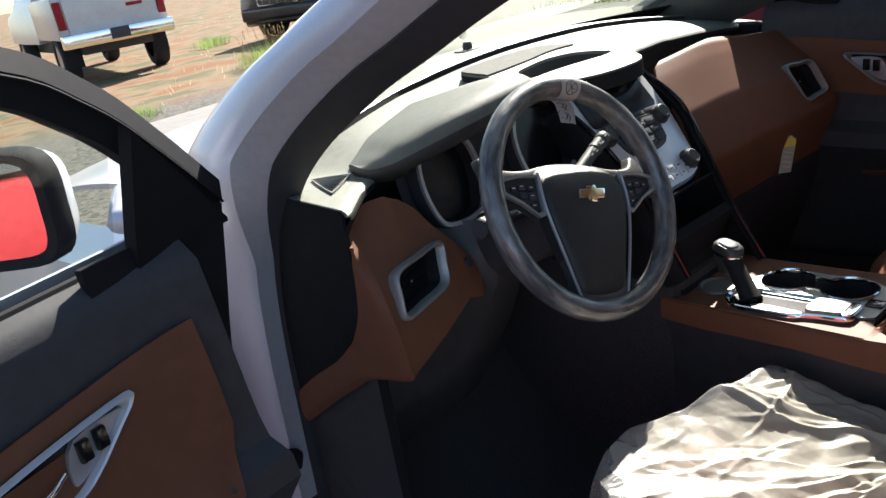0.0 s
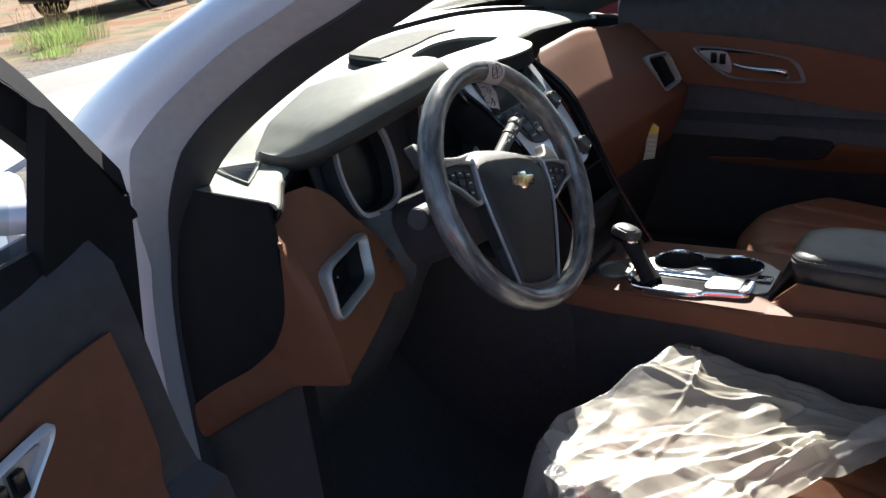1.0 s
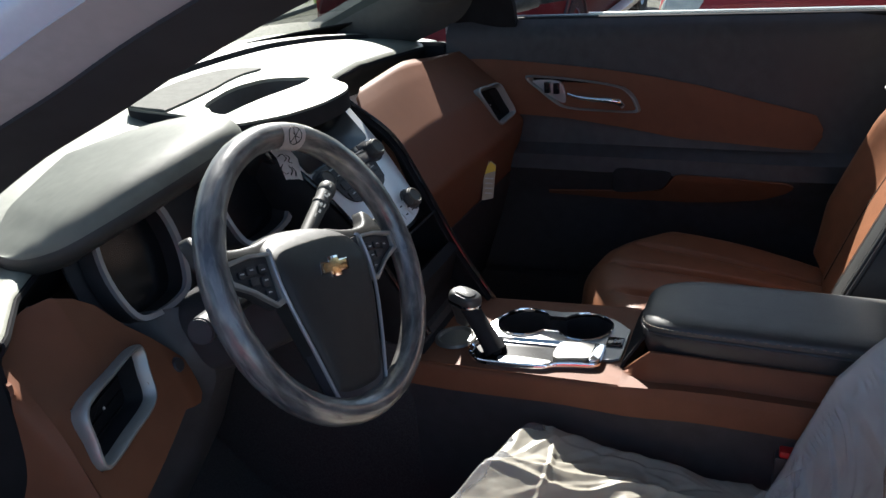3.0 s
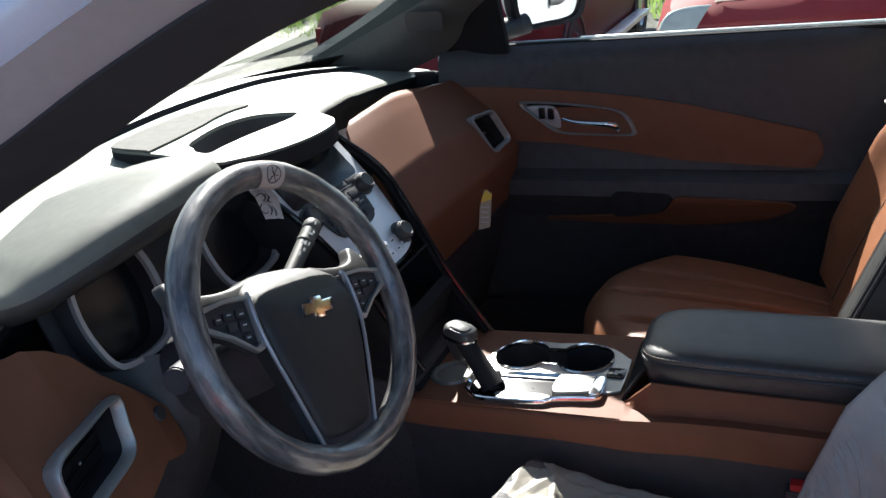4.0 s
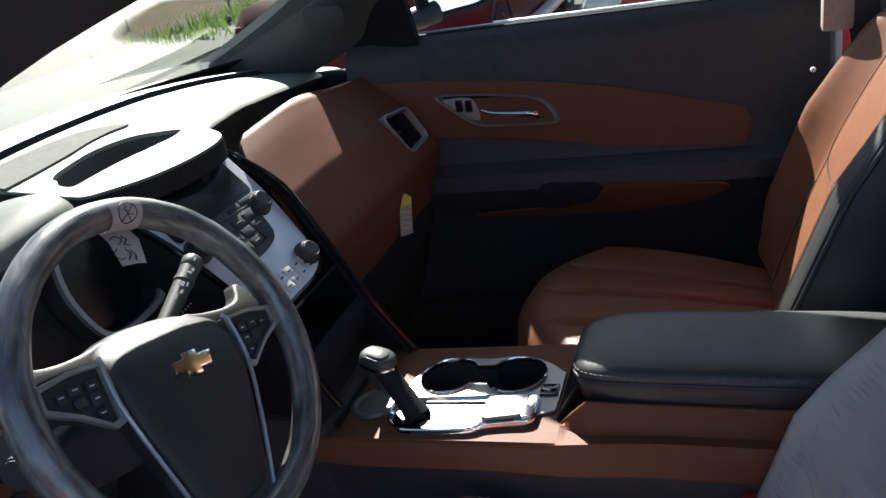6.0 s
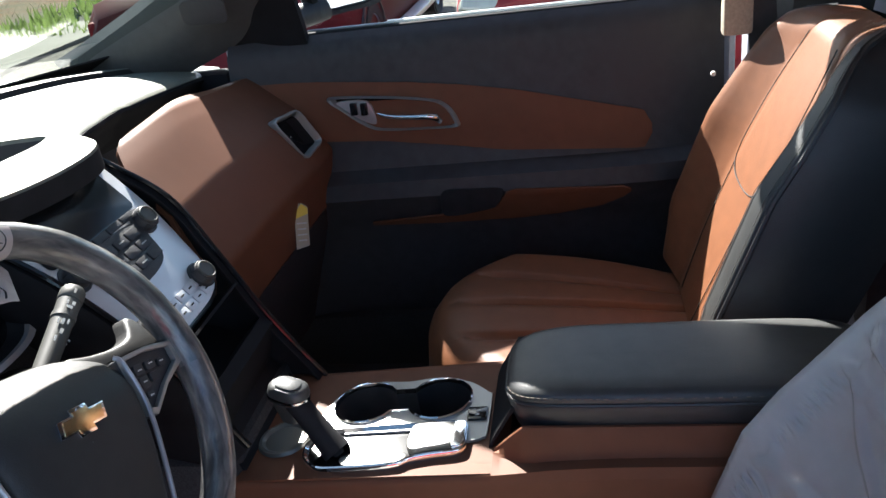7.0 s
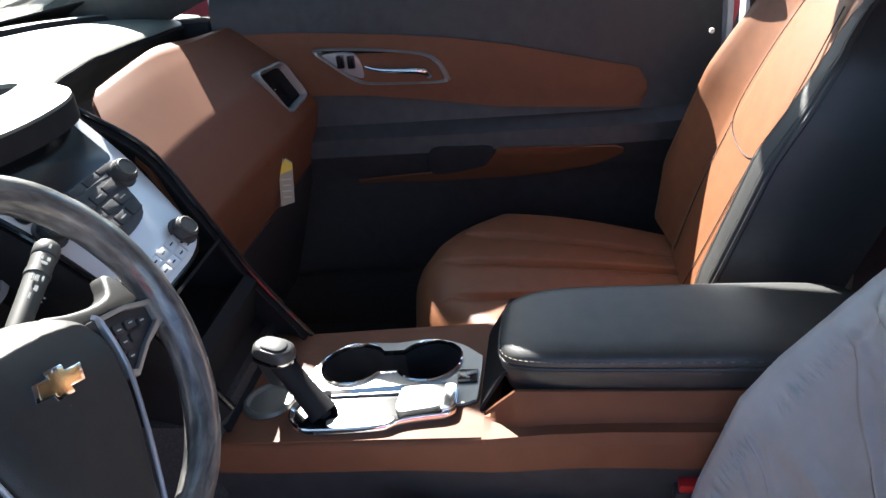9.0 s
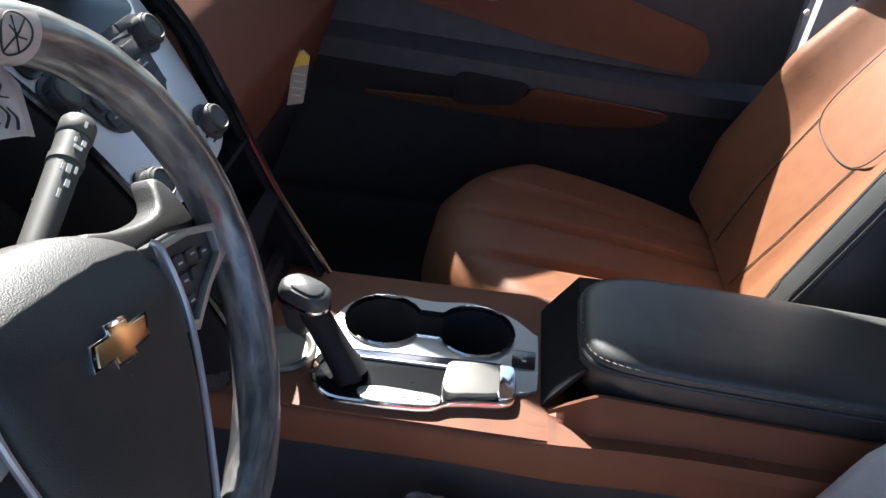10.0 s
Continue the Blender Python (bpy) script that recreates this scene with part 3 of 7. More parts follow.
EDGE_Y = [0.150, 0.178, 0.236, 0.272, 0.282, 0.29, 0.29, 0.275, 0.268, 0.258, 0.250, 0.258, 0.276, 0.284, 0.300, 0.32, 0.34]


def edge_y(x):
    return interp(x, EDGE_X, EDGE_Y)


dash_x = list(np.linspace(-0.672, 0.775, 121))
rows, lip_rows = [], []
for x in dash_x:
    ye = edge_y(x)
    lim = 0.735 - 0.30 * (abs(x - 0.02) / 0.72) ** 2.2
    ty = list(np.linspace(lim, ye + 0.014, 21))
    row = [(x, y, top_z(x, y) - 0.045 * math.exp(-(((x + 0.06) / 0.13) ** 6 + ((y - 0.31) / 0.085) ** 6))) for y in ty]
    ze = top_z(x, ye + 0.014)
    row += [(x, ye + 0.006, ze - 0.002), (x, ye + 0.001, ze - 0.007)]
    rows.append(row)
    deep = 0.012 + 0.03 * min(1, max(0, (x - 0.10) / 0.1))
    lip_rows.append([(x, ye + 0.001, ze - 0.008), (x, ye, ze - 0.012), (x, ye + 0.006, ze - 0.020), (x, ye + 0.022, ze - 0.034), (x, ye + 0.030, ze - 0.050), (x, ye + 0.045 + deep, ze - 0.085)])
# the pad's pale colour carries the sunlight; its lip stays black
part("top_pad", settle(thick(grid(rows), 0.004)), DASH, dash, "charcoal dash top, coloured pale for the sun on it")
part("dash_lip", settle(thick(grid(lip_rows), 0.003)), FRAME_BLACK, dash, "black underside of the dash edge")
# raised strip along the windscreen, with the dark defroster slot in its front step
def slot_y(x):
    return interp(x, [-0.66, -0.50, -0.30, 0.0, 0.30, 0.45, 0.58, 0.66], [0.400, 0.462, 0.495, 0.498, 0.500, 0.480, 0.418, 0.375])


def strip_back(x):
    return min(0.640, 0.700 - 0.28 * (abs(x - 0.02) / 0.70) ** 2.2)


strip_rows, slot_rows = [], []
for x in np.linspace(-0.62, 0.63, 70):
    ys, yb = slot_y(x), strip_back(x)
    z0 = top_z(x, ys)
    zb = top_z(x, yb) + interp(x, [-0.62, -0.1, 0.15, 0.35, 0.55, 0.63], [0.006, 0.006, 0.013, 0.018, 0.012, 0.004])
    ends = min(1, (0.63 - x) / 0.06)
    front = z0 + 0.002 + 0.009 * ends
    slot_rows.append([(x, ys, z0 - 0.003), (x, ys + 0.003, z0 + 0.002), (x, ys + 0.006, front - 0.001)])
    strip_rows.append([(x, ys + 0.0055, front - 0.0015), (x, ys + 0.0075, front)] + [(x, lerp(ys + 0.012, yb, k / 6), lerp(front + 0.0005, max(zb, front - 0.004), k / 6)) for k in range(7)] + [(x, yb + 0.004, zb - 0.005), (x, yb + 0.006, zb - 0.030)])
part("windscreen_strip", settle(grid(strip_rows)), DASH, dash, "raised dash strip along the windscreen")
part("defrost_slot", settle(grid(slot_rows)), RUBBER, dash, "dark defroster slot along the windscreen")
# light sensor stud
sm = Matrix.Translation((-0.018, 0.590, top_z(-0.018, 0.59) + 0.008))
part("sensor", settle(lathe([(0.0, 0.020), (0.008, 0.018), (0.011, 0.010), (0.011, 0.0), (0.013, -0.002)], 16, sm)), BLACK, dash, "small black light sensor")
part("sensor_base", settle(slab(rounded(0.056, 0.034, 0.004), 0.004, 0.001, sm @ Matrix.Translation((0, 0, -0.001)))), DASH, dash)

# triangular side demist vent at the left end
p_r, p_b, p_l = Vector((-0.559, 0.314, top_z(-0.559, 0.314))), Vector((-0.636, 0.258, top_z(-0.636, 0.258))), Vector((-0.606, 0.362, top_z(-0.606, 0.362)))
vm = frame_at((p_r + p_b + p_l) / 3 + Vector((0, 0, 0.001)), p_r - p_l, p_l - p_b)
tri = [tuple((vm.inverted() @ p)[:2]) for p in (p_l, p_r, p_b)]
tri_out = smooth_outline([lerp_p for a, b in zip(tri, tri[1:] + tri[:1]) for lerp_p in ((lerp(a[0], b[0], 0.12), lerp(a[1], b[1], 0.12)), (lerp(a[0], b[0], 0.88), lerp(a[1], b[1], 0.88)))], 3)
tri_in = [(x * 0.92, y * 0.92) for x, y in tri_out]
demist = part("demist_vent", ring(tri_out, [(x * 0.93, y * 0.93) for x, y in tri_out], 0.003, vm), DASH, dash, "triangular side vent with thin slats")
part("vent_well", slab(tri_in, 0.002, 0, vm), RUBBER, demist)
for k in range(6):
    t = (k + 0.7) / 6.4
    a = Vector(tri_in[0]).lerp(Vector(tri_in[len(tri_in) * 2 // 3 + 1]), t)
    b = Vector(tri_in[len(tri_in) // 3 - 1]).lerp(Vector(tri_in[len(tri_in) * 2 // 3 - 1]), t)
    part("slat", box((0, 0, 0), ((a - b).length * 0.96, 0.0012, 0.003), 0, vm @ Matrix.Translation(((a.x + b.x) / 2, (a.y + b.y) / 2, 0.0035)) @ Matrix.Rotation(math.atan2(a.y - b.y, a.x - b.x), 4, "Z") @ Matrix.Rotation(radians(35), 4, "X")), GRILLE, demist)

# instrument hood
lip = spline([(-0.562, 0.312, 1.124), (-0.560, 0.272, 1.118), (-0.545, 0.234, 1.124), (-0.515, 0.203, 1.137), (-0.425, 0.172, 1.158), (-0.330, 0.160, 1.172), (-0.275, 0.166, 1.174), (-0.245, 0.196, 1.172), (-0.238, 0.250, 1.168), (-0.232, 0.30, 1.164)], 5)
rows, front_rows = [], []
for i, p in enumerate(lip):
    u = i / (len(lip) - 1)
    bx = interp(u, [0, 0.12, 0.3, 0.6, 0.85, 1], [-0.556, -0.545, -0.466, -0.337, -0.265, -0.236])
    back = Vector((bx, interp(bx, [-0.556, -0.545, -0.466, -0.337, -0.265, -0.236], [0.318, 0.340, 0.387, 0.418, 0.390, 0.330]), 0))
    back.z = top_z(back.x, back.y) + 0.0045
    tv = lip[min(i + 1, len(lip) - 1)] - lip[max(i - 1, 0)]
    nv = Vector((-tv.y, tv.x, 0)).normalized()
    arch = interp(u, [0, 0.12, 0.25, 0.40, 0.65, 1], [0.003, 0.006, 0.014, 0.025, 0.030, 0.020])
    front_rows.append([p + nv * a + Vector((0, 0, b)) for a, b in ((0.060, -0.034), (0.035, -0.029), (0.012, -0.022), (0.002, -0.013), (0.0, -0.004), (0.002, 0.002))])
    row = [front_rows[-1][-1].copy()]
    q = row[-1].copy()
    arch *= min(1, (back - q).length / 0.10)
    for t in (0.008, 0.025, 0.055, 0.10, 0.16, 0.24, 0.36, 0.50, 0.65, 0.80, 0.92, 1.0):
        r = q.lerp(back, t)
        r.z += arch * (math.sqrt(1 - (1 - t / 0.16) ** 2) if t < 0.16 else 1 - ((t - 0.16) / 0.84) ** 1.5)
        row.append(r)
    rows.append(row)
# light and shade on the hood are in its colours: black lip, lighter top
part("hood_lip", thick(grid(front_rows), 0.002), HUB, dash, "front edge of the instrument hood, blackened for its shade", angle=70)
part("instrument_hood", thick(grid(rows), 0.003), HOOD_VINYL, dash, "dark padded instrument hood, its lit top coloured lighter", angle=70)

# instrument cluster: dark face and two silver-ringed wells
cm = frame_at((-0.350, 0.262, 1.055), (1, 0.0, 0), (0, 0.26, 1))
cluster = part("cluster_face", slab(rounded(0.375, 0.160, 0.03), 0.004, 0.001, cm @ Matrix.Translation((0.035, -0.004, -0.012))), BLACK, dash, "unlit instrument cluster")


def gauge(cx, wide):
    out = smooth_outline([(cx + x * wide, y * 0.93) for x, y in ((-0.070, 0.055), (-0.078, 0.0), (-0.062, -0.058), (-0.03, -0.074), (0.03, -0.074), (0.062, -0.058), (0.078, 0.0), (0.070, 0.055), (0.040, 0.082), (-0.040, 0.082))], 4)
    inn = [((x - cx) * 0.90 + cx, y * 0.91) for x, y in out]
    deep = [((x - cx) * 0.88 + cx, y * 0.88) for x, y in out]
    loops = lambda pairs: grid([[cm @ Vector((x, y, z)) for x, y in o] for o, z in pairs], closed_v=True)
    g = part("gauge_ring", loops(((out, 0.028), (out, 0.036), (inn, 0.0345), (inn, 0.026))), SATIN, cluster, "satin silver gauge surround")
    part("gauge_sleeve", loops(((out, 0.0), (out, 0.029))), BLACK, g, "black sleeve behind the rim")
    part("gauge_well", loops(((inn, 0.027), (deep, 0.0))), RUBBER, g, "dark wall of the gauge well")
    part("gauge_face", slab(deep, 0.002, 0, cm @ Matrix.Translation((0, 0, 0.001))), SCREEN, g)


gauge(-0.074, 0.82)
gauge(0.158, 1.0)


VENT_L = ((-0.634, 0.160, 0.998), (-0.509, 0.199, 0.998), (-0.519, 0.157, 0.935), (-0.645, 0.140, 0.928))
VENT_R = ((0.572, 0.172, 1.030), (0.662, 0.150, 1.026), (0.682, 0.112, 0.952), (0.604, 0.132, 0.938))


def pierce(bm, corners, k=0.97):
    """Opens a panel where a vent sits in it."""
    P = [Vector(c) for c in corners]
    c = sum(P, Vector()) / 4
    m = frame_at(c, P[1] - P[0], P[0] - P[3]).inverted()
    loc = [(m @ p) * k for p in P]

    def inside(q):
        s = [(b.x - a.x) * (q.y - a.y) - (b.y - a.y) * (q.x - a.x) for a, b in zip(loc, loc[1:] + loc[:1])]
        return all(v > 0 for v in s) or all(v < 0 for v in s)

    gone = [f for f in bm.faces if abs((m @ f.calc_center_median()).z) < 0.06 and inside(m @ f.calc_center_median())]
    bmesh.ops.delete(bm, geom=gone, context="FACES")
    return bm


# brown driver panel: from the dash end round under the cluster
def driver_panel(x, z):
    """Front face, leaning back upwards and tucked in towards its lower edge."""
    left = min(1, max(0, (-0.57 - x) / 0.07))
    y = 0.1625 + 0.229 * (x + 0.576) + 0.432 * (z - 0.9645) + 0.45 * left * max(0, z - 1.0) + 4.0 * max(0, 0.925 - z) ** 2
    return Vector((x, y + 0.6 * max(0, x + 0.475) ** 1.3, z))


PANEL_X = [-0.656, -0.645, -0.62, -0.60, -0.575, -0.550, -0.527, -0.505, -0.48, -0.44]
PANEL_TOP = [1.052, 1.064, 1.082, 1.088, 1.089, 1.076, 1.056, 1.020, 0.990, 0.935]
px = list(np.linspace(-0.656, -0.442, 80))
rows = []
for x in px:
    lo, hi = interp(x, [-0.656, -0.60, -0.552, -0.49, -0.455, -0.44], [0.850, 0.866, 0.880, 0.900, 0.885, 0.890]), interp(x, PANEL_X, PANEL_TOP)
    rows.append([driver_panel(x, lerp(hi, lo, k / 70)) for k in range(71)] + [driver_panel(x, lo) + Vector((0, 0.010, -0.004)), driver_panel(x, lo) + Vector((0, 0.030, -0.005))])
part("driver_panel", thick(pierce(grid(rows), VENT_L, 0.95), 0.006), BROWN, dash, "saddle-brown vinyl panel beside the wheel")
# the panel's return: down the dash end and back along the foot of the black end cap
foot = [driver_panel(-0.656, z) for z in (1.052, 1.02, 0.98, 0.94, 0.90, 0.870, 0.850)] + [Vector((-0.668, 0.200, 0.832)), Vector((-0.670, 0.250, 0.800)), Vector((-0.671, 0.304, 0.763)), Vector((-0.672, 0.383, 0.706)), Vector((-0.672, 0.440, 0.664))]
CAP_Y = [0.180, 0.182, 0.183, 0.194, 0.222, 0.240, 0.262, 0.290, 0.325, 0.365, 0.415, 0.450]
CAP_Z = [1.050, 1.035, 0.997, 0.943, 0.894, 0.876, 0.856, 0.833, 0.810, 0.784, 0.748, 0.720]
fl, cl = spline(foot, 4), spline([(-0.673, y, z) for y, z in zip(CAP_Y, CAP_Z)], 4)
rows = []
for a, b in zip(fl, cl):
    out = min(0.006, 0.25 * (a - b).length)
    rows.append([a.lerp(b, k / 8) + Vector((-out * math.sin(math.pi * (k / 8) ** 0.6), 0, 0)) for k in range(9)])
part("panel_return", thick(grid(rows), 0.004), BROWN, dash, "saddle-brown vinyl wrapping the dash end")
part("dash_end_cap", thick(grid([[(-0.674, y, lerp(interp(y, CAP_Y[2:], CAP_Z[2:]) - 0.006, top_z(-0.672, max(y, 0.180)) - 0.001, k / 8)) for k in range(9)] for y in np.linspace(0.186, 0.46, 24)]), 0.006), FRAME_BLACK, dash, "black end cap of the dash")
part("end_kick_panel", thick(grid([[(-0.664, y, lerp(0.36, interp(y, [0.175, 0.25, 0.304, 0.383, 0.46], [0.842, 0.800, 0.765, 0.708, 0.66]), k / 6)) for k in range(7)] for y in np.linspace(0.178, 0.46, 12)]), 0.004), FRAME_BLACK, dash, "black kick panel under the dash end")


def knee_point(x, s):
    """s: 0 under the top pad, 1 at the knees."""
    y = interp(s, [0, 0.12, 0.35, 0.6, 0.8, 1.0], [0.250, 0.232, 0.185, 0.150, 0.150, 0.180])
    z = interp(s, [0, 0.12, 0.35, 0.6, 0.8, 1.0], [1.092, 1.070, 1.000, 0.935, 0.870, 0.780])
    behind = min(1, max(0, (-0.42 - x) / 0.05))
    y += 0.054 * behind * min(1, max(0, (1.12 - s) / 0.3)) + 0.010 + 0.020 * max(0, (x + 0.44) / 0.1) ** 2 + 0.16 * max(0, s - 0.7)
    return Vector((x, y, z - 0.25 * max(0, s - 0.85)))


part("knee_panel", thick(grid([[knee_point(x, s) for s in np.linspace(interp(x, [-0.65, -0.60, -0.55, -0.50, -0.40], [0.24, 0.12, 0.16, 0.32, 0.36]), 1.6, 18)] for x in np.linspace(-0.652, -0.09, 40)]), 0.006), BLACK, dash, "black lower knee panel")
part("panel_button", lathe([(0, 0.004), (0.008, 0.004), (0.010, 0.001), (0.010, -0.002)], 14, frame_at(driver_panel(-0.463, 0.943), (1, 0.23, 0), (0, 0.432, 1))), BLACK, dash)


def air_vent(corners, parent, label, proud=0.004):
    """A four-cornered vent: silver bevelled surround, dark well, blades."""
    P = [Vector(c) for c in corners]
    c = sum(P, Vector()) / 4
    m = frame_at(c, P[1] - P[0], P[0] - P[3])
    if (m.to_3x3() @ Vector((0, 0, 1))).y > 0:
        m = m @ Matrix.Rotation(math.pi, 4, "X")
    m = m @ Matrix.Translation((0, 0, proud))
    loc = [m.inverted() @ p for p in P]
    pts = []
    for i in range(4):
        a, b = loc[i], loc[(i + 1) % 4]
        pts += [(lerp(a.x, b.x, 0.13), lerp(a.y, b.y, 0.13)), (lerp(a.x, b.x, 0.5), lerp(a.y, b.y, 0.5)), (lerp(a.x, b.x, 0.87), lerp(a.y, b.y, 0.87))]
    out = smooth_outline(pts, 3)
    cx, cy = sum(p[0] for p in out) / len(out), sum(p[1] for p in out) / len(out)

    def sc(inset):
        """The outline drawn in by an even margin."""
        res = []
        for i, p in enumerate(out):
            t = (Vector(out[(i + 1) % len(out)]) - Vector(out[i - 1])).normalized()
            q = Vector((t.y, -t.x))
            if q.dot(Vector((cx, cy)) - Vector(p)) < 0:
                q = -q
            res.append((p[0] + q.x * inset, p[1] + q.y * inset))
        return res

    rows = [[m @ Vector((x, y, z)) for x, y in o] for o, z in ((sc(0.001), -0.030), (sc(-0.002), -0.006), (sc(-0.002), 0.001), (sc(-0.0005), 0.0035), (sc(0.002), 0.004), (sc(0.0045), 0.001), (sc(0.0075), -0.010))]
    v = part("air_vent", grid(rows, closed_v=True), PLATE_SILVER, parent, label)
    part("vent_throat", grid([[m @ Vector((x, y, z)) for x, y in o] for o, z in ((sc(0.0072), -0.009), (sc(0.010), -0.034))], closed_v=True), RUBBER, v)
    part("vent_well", slab(sc(0.0095), 0.002, 0, m @ Matrix.Translation((0, 0, -0.035))), FRAME_BLACK, v)
    ys_ = [p[1] for p in out]
    for k in range(4):
        yy = lerp(min(ys_), max(ys_), (k + 1) / 5)
        xs_ = [a[0] + (b[0] - a[0]) * (yy - a[1]) / (b[1] - a[1]) for a, b in zip(sc(0.012), sc(0.012)[1:] + sc(0.012)[:1]) if (a[1] - yy) * (b[1] - yy) < 0]
        if len(xs_) >= 2:
            part("blade", slab([(min(xs_), yy - 0.001), (max(xs_), yy - 0.001), (max(xs_), yy + 0.001), (min(xs_), yy + 0.001)], 0.004, 0, m @ Matrix.Translation((0, 0, -0.034))), FRAME_BLACK, v)
    part("tab_mark", box((0, 0, 0), (0.003, 0.003, 0.001), 0, m @ Matrix.Translation((cx, cy, -0.0235))), GREY_PRINT, v)
    return v


air_vent(VENT_L, dash, "silver-rimmed air vent with dark blades", 0.008)


# brown passenger panel, flowing from the stack to the door
def passenger_panel(u, s):
    x0 = interp(s, [0.06, 0.2, 0.5, 1.0], [0.205, 0.160, 0.128, 0.118]) if s > 0.06 else interp(s, [0, 0.02, 0.06], [0.310, 0.245, 0.205])
    x = lerp(x0, 0.735, u)
    y = interp(s, [0, 0.04, 0.15, 0.4, 0.7, 1.0], [0.290, 0.270, 0.243, 0.170, 0.120, 0.150])
    z = interp(s, [0, 0.04, 0.15, 0.4, 0.7, 1.0], [1.110, 1.112, 1.090, 1.020, 0.925, 0.800])
    y -= 0.045 * (1 - abs(2 * u - 1)) * (1 - s) * 0.3 + 0.02 * u * max(0, s - 0.3)
    z += (0.012 * math.exp(-((u - 0.30) / 0.26) ** 2) - 0.045 * max(0, u - 0.30) ** 1.4) * (1 - s)
    return Vector((x, y, z))


part("passenger_panel", thick(pierce(grid([[passenger_panel(u, s) for s in np.linspace(0, 1, 46)] for u in np.linspace(0, 1, 81)]), VENT_R), 0.008), BROWN, dash, "saddle-brown vinyl panel before the passenger")
part("glove_box", thick(grid([[passenger_panel(u, 1) + Vector((0, 0.012 + 0.10 * t, -0.30 * t - 0.002)) for t in np.linspace(0, 1, 6)] for u in np.linspace(0, 1, 12)]), 0.01), BLACK, dash, "black lower dash below the brown panel")
air_vent(VENT_R, dash, "silver-rimmed air vent with dark blades")

# centre top: raised module with a grille pad, an open crescent tray and a brow over the screen
def module_z(x, y):
    return 1.178 + 0.06 * (y - 0.25)


def module_sheet(loops, lift, h):
    """A sheet on the module's slope between outlines, h thick."""
    bm = bmesh.new()
    for loop in loops:
        vs = [bm.verts.new((x, y, module_z(x, y) + lift)) for x, y in loop]
        for a, b in zip(vs, vs[1:] + vs[:1]):
            bm.edges.new((a, b))
    bmesh.ops.triangle_fill(bm, edges=bm.edges[:], use_beauty=True)
    if h:
        r = bmesh.ops.extrude_face_region(bm, geom=bm.faces[:])
        bmesh.ops.translate(bm, vec=(0, 0, -h), verts=[v for v in r["geom"] if isinstance(v, bmesh.types.BMVert)])
    return bm


module_out = smooth_outline([(-0.190, 0.432), (-0.200, 0.405), (-0.201, 0.350), (-0.207, 0.290), (-0.216, 0.225), (-0.196, 0.203), (-0.150, 0.176), (-0.085, 0.160), (-0.018, 0.160), (0.022, 0.175), (0.042, 0.200), (0.060, 0.235), (0.085, 0.285), (0.088, 0.350), (0.080, 0.405), (0.045, 0.440), (-0.014, 0.456), (-0.085, 0.456), (-0.155, 0.448)], 3)
tray_out = smooth_outline([(-0.165, 0.303), (-0.158, 0.316), (-0.130, 0.331), (-0.045, 0.346), (0.020, 0.328), (0.046, 0.285), (0.050, 0.262), (0.032, 0.254), (0.000, 0.252), (-0.090, 0.262), (-0.150, 0.262), (-0.182, 0.262), (-0.180, 0.286)], 4)
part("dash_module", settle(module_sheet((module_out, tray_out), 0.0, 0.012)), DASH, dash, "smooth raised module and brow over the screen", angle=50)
mo_in = [((x + 0.06) * 1.012 - 0.06, (y - 0.30) * 1.010 + 0.30) for x, y in module_out]
part("module_groove", settle(grid([[(x, y, module_z(x, y) - 0.0035) for x, y in mo_in], [(x, y, module_z(x, y) - 0.030) for x, y in mo_in]], closed_v=True)), RUBBER, dash, "dark groove round the module")
pad_out = smooth_outline([(-0.198, 0.420), (-0.186, 0.434), (-0.150, 0.444), (-0.080, 0.450), (-0.014, 0.450), (0.040, 0.436), (0.068, 0.408), (0.074, 0.374), (0.030, 0.380), (-0.022, 0.376), (-0.070, 0.366), (-0.190, 0.353), (-0.198, 0.362)], 3)
part("speaker_pad", settle(module_sheet((pad_out,), 0.0035, 0.003)), PAD_CLOTH, dash, "dark grey grille pad on the dash top", angle=50)
tc = (-0.06, 0.300)
part("tray_well", settle(grid([[((x - tc[0]) * k + tc[0], (y - tc[1]) * k + tc[1], module_z(x, y) + z) for x, y in tray_out] for k, z in ((1.003, -0.003), (0.985, -0.020), (0.93, -0.032), (0.5, -0.034), (0.05, -0.034))], closed_v=True)), BLACK, dash, "dark well of the open tray")

# centre stack
SK = frame_at((-0.0065, 0.170, 1.032), (1, 0, 0), (0, 0.643, 0.766))     # x right, y up the slope, z out of the face
stack = thing("center_stack", "silver centre stack with screen, knobs and buttons", "dashboard console", (0.0, 0.17, 0.9))


def on_stack(x, y, z=0.0):
    return SK @ Matrix.Translation((x, y, z))


stack_out = smooth_outline([(-0.128, 0.135), (0.0, 0.142), (0.128, 0.135), (0.130, 0.05), (0.118, -0.03), (0.098, -0.105), (0.06, -0.128), (0.0, -0.131), (-0.06, -0.128), (-0.098, -0.105), (-0.118, -0.03), (-0.130, 0.05)], 4)
part("stack_body", slab(stack_out, 0.06, 0.006, on_stack(0, 0, -0.062)), GLOSS, stack, "gloss black centre stack")
face_out = smooth_outline([(-0.118, 0.128), (-0.104, 0.132), (0.104, 0.132), (0.118, 0.128), (0.122, 0.04), (0.112, -0.03), (0.092, -0.10), (0.06, -0.120), (0.0, -0.123), (-0.06, -0.120), (-0.092, -0.10), (-0.112, -0.03), (-0.122, 0.04)], 4)
part("silver_face", slab(face_out, 0.006, 0.002, on_stack(0, 0, -0.003)), SILVER, stack, "satin silver face plate")
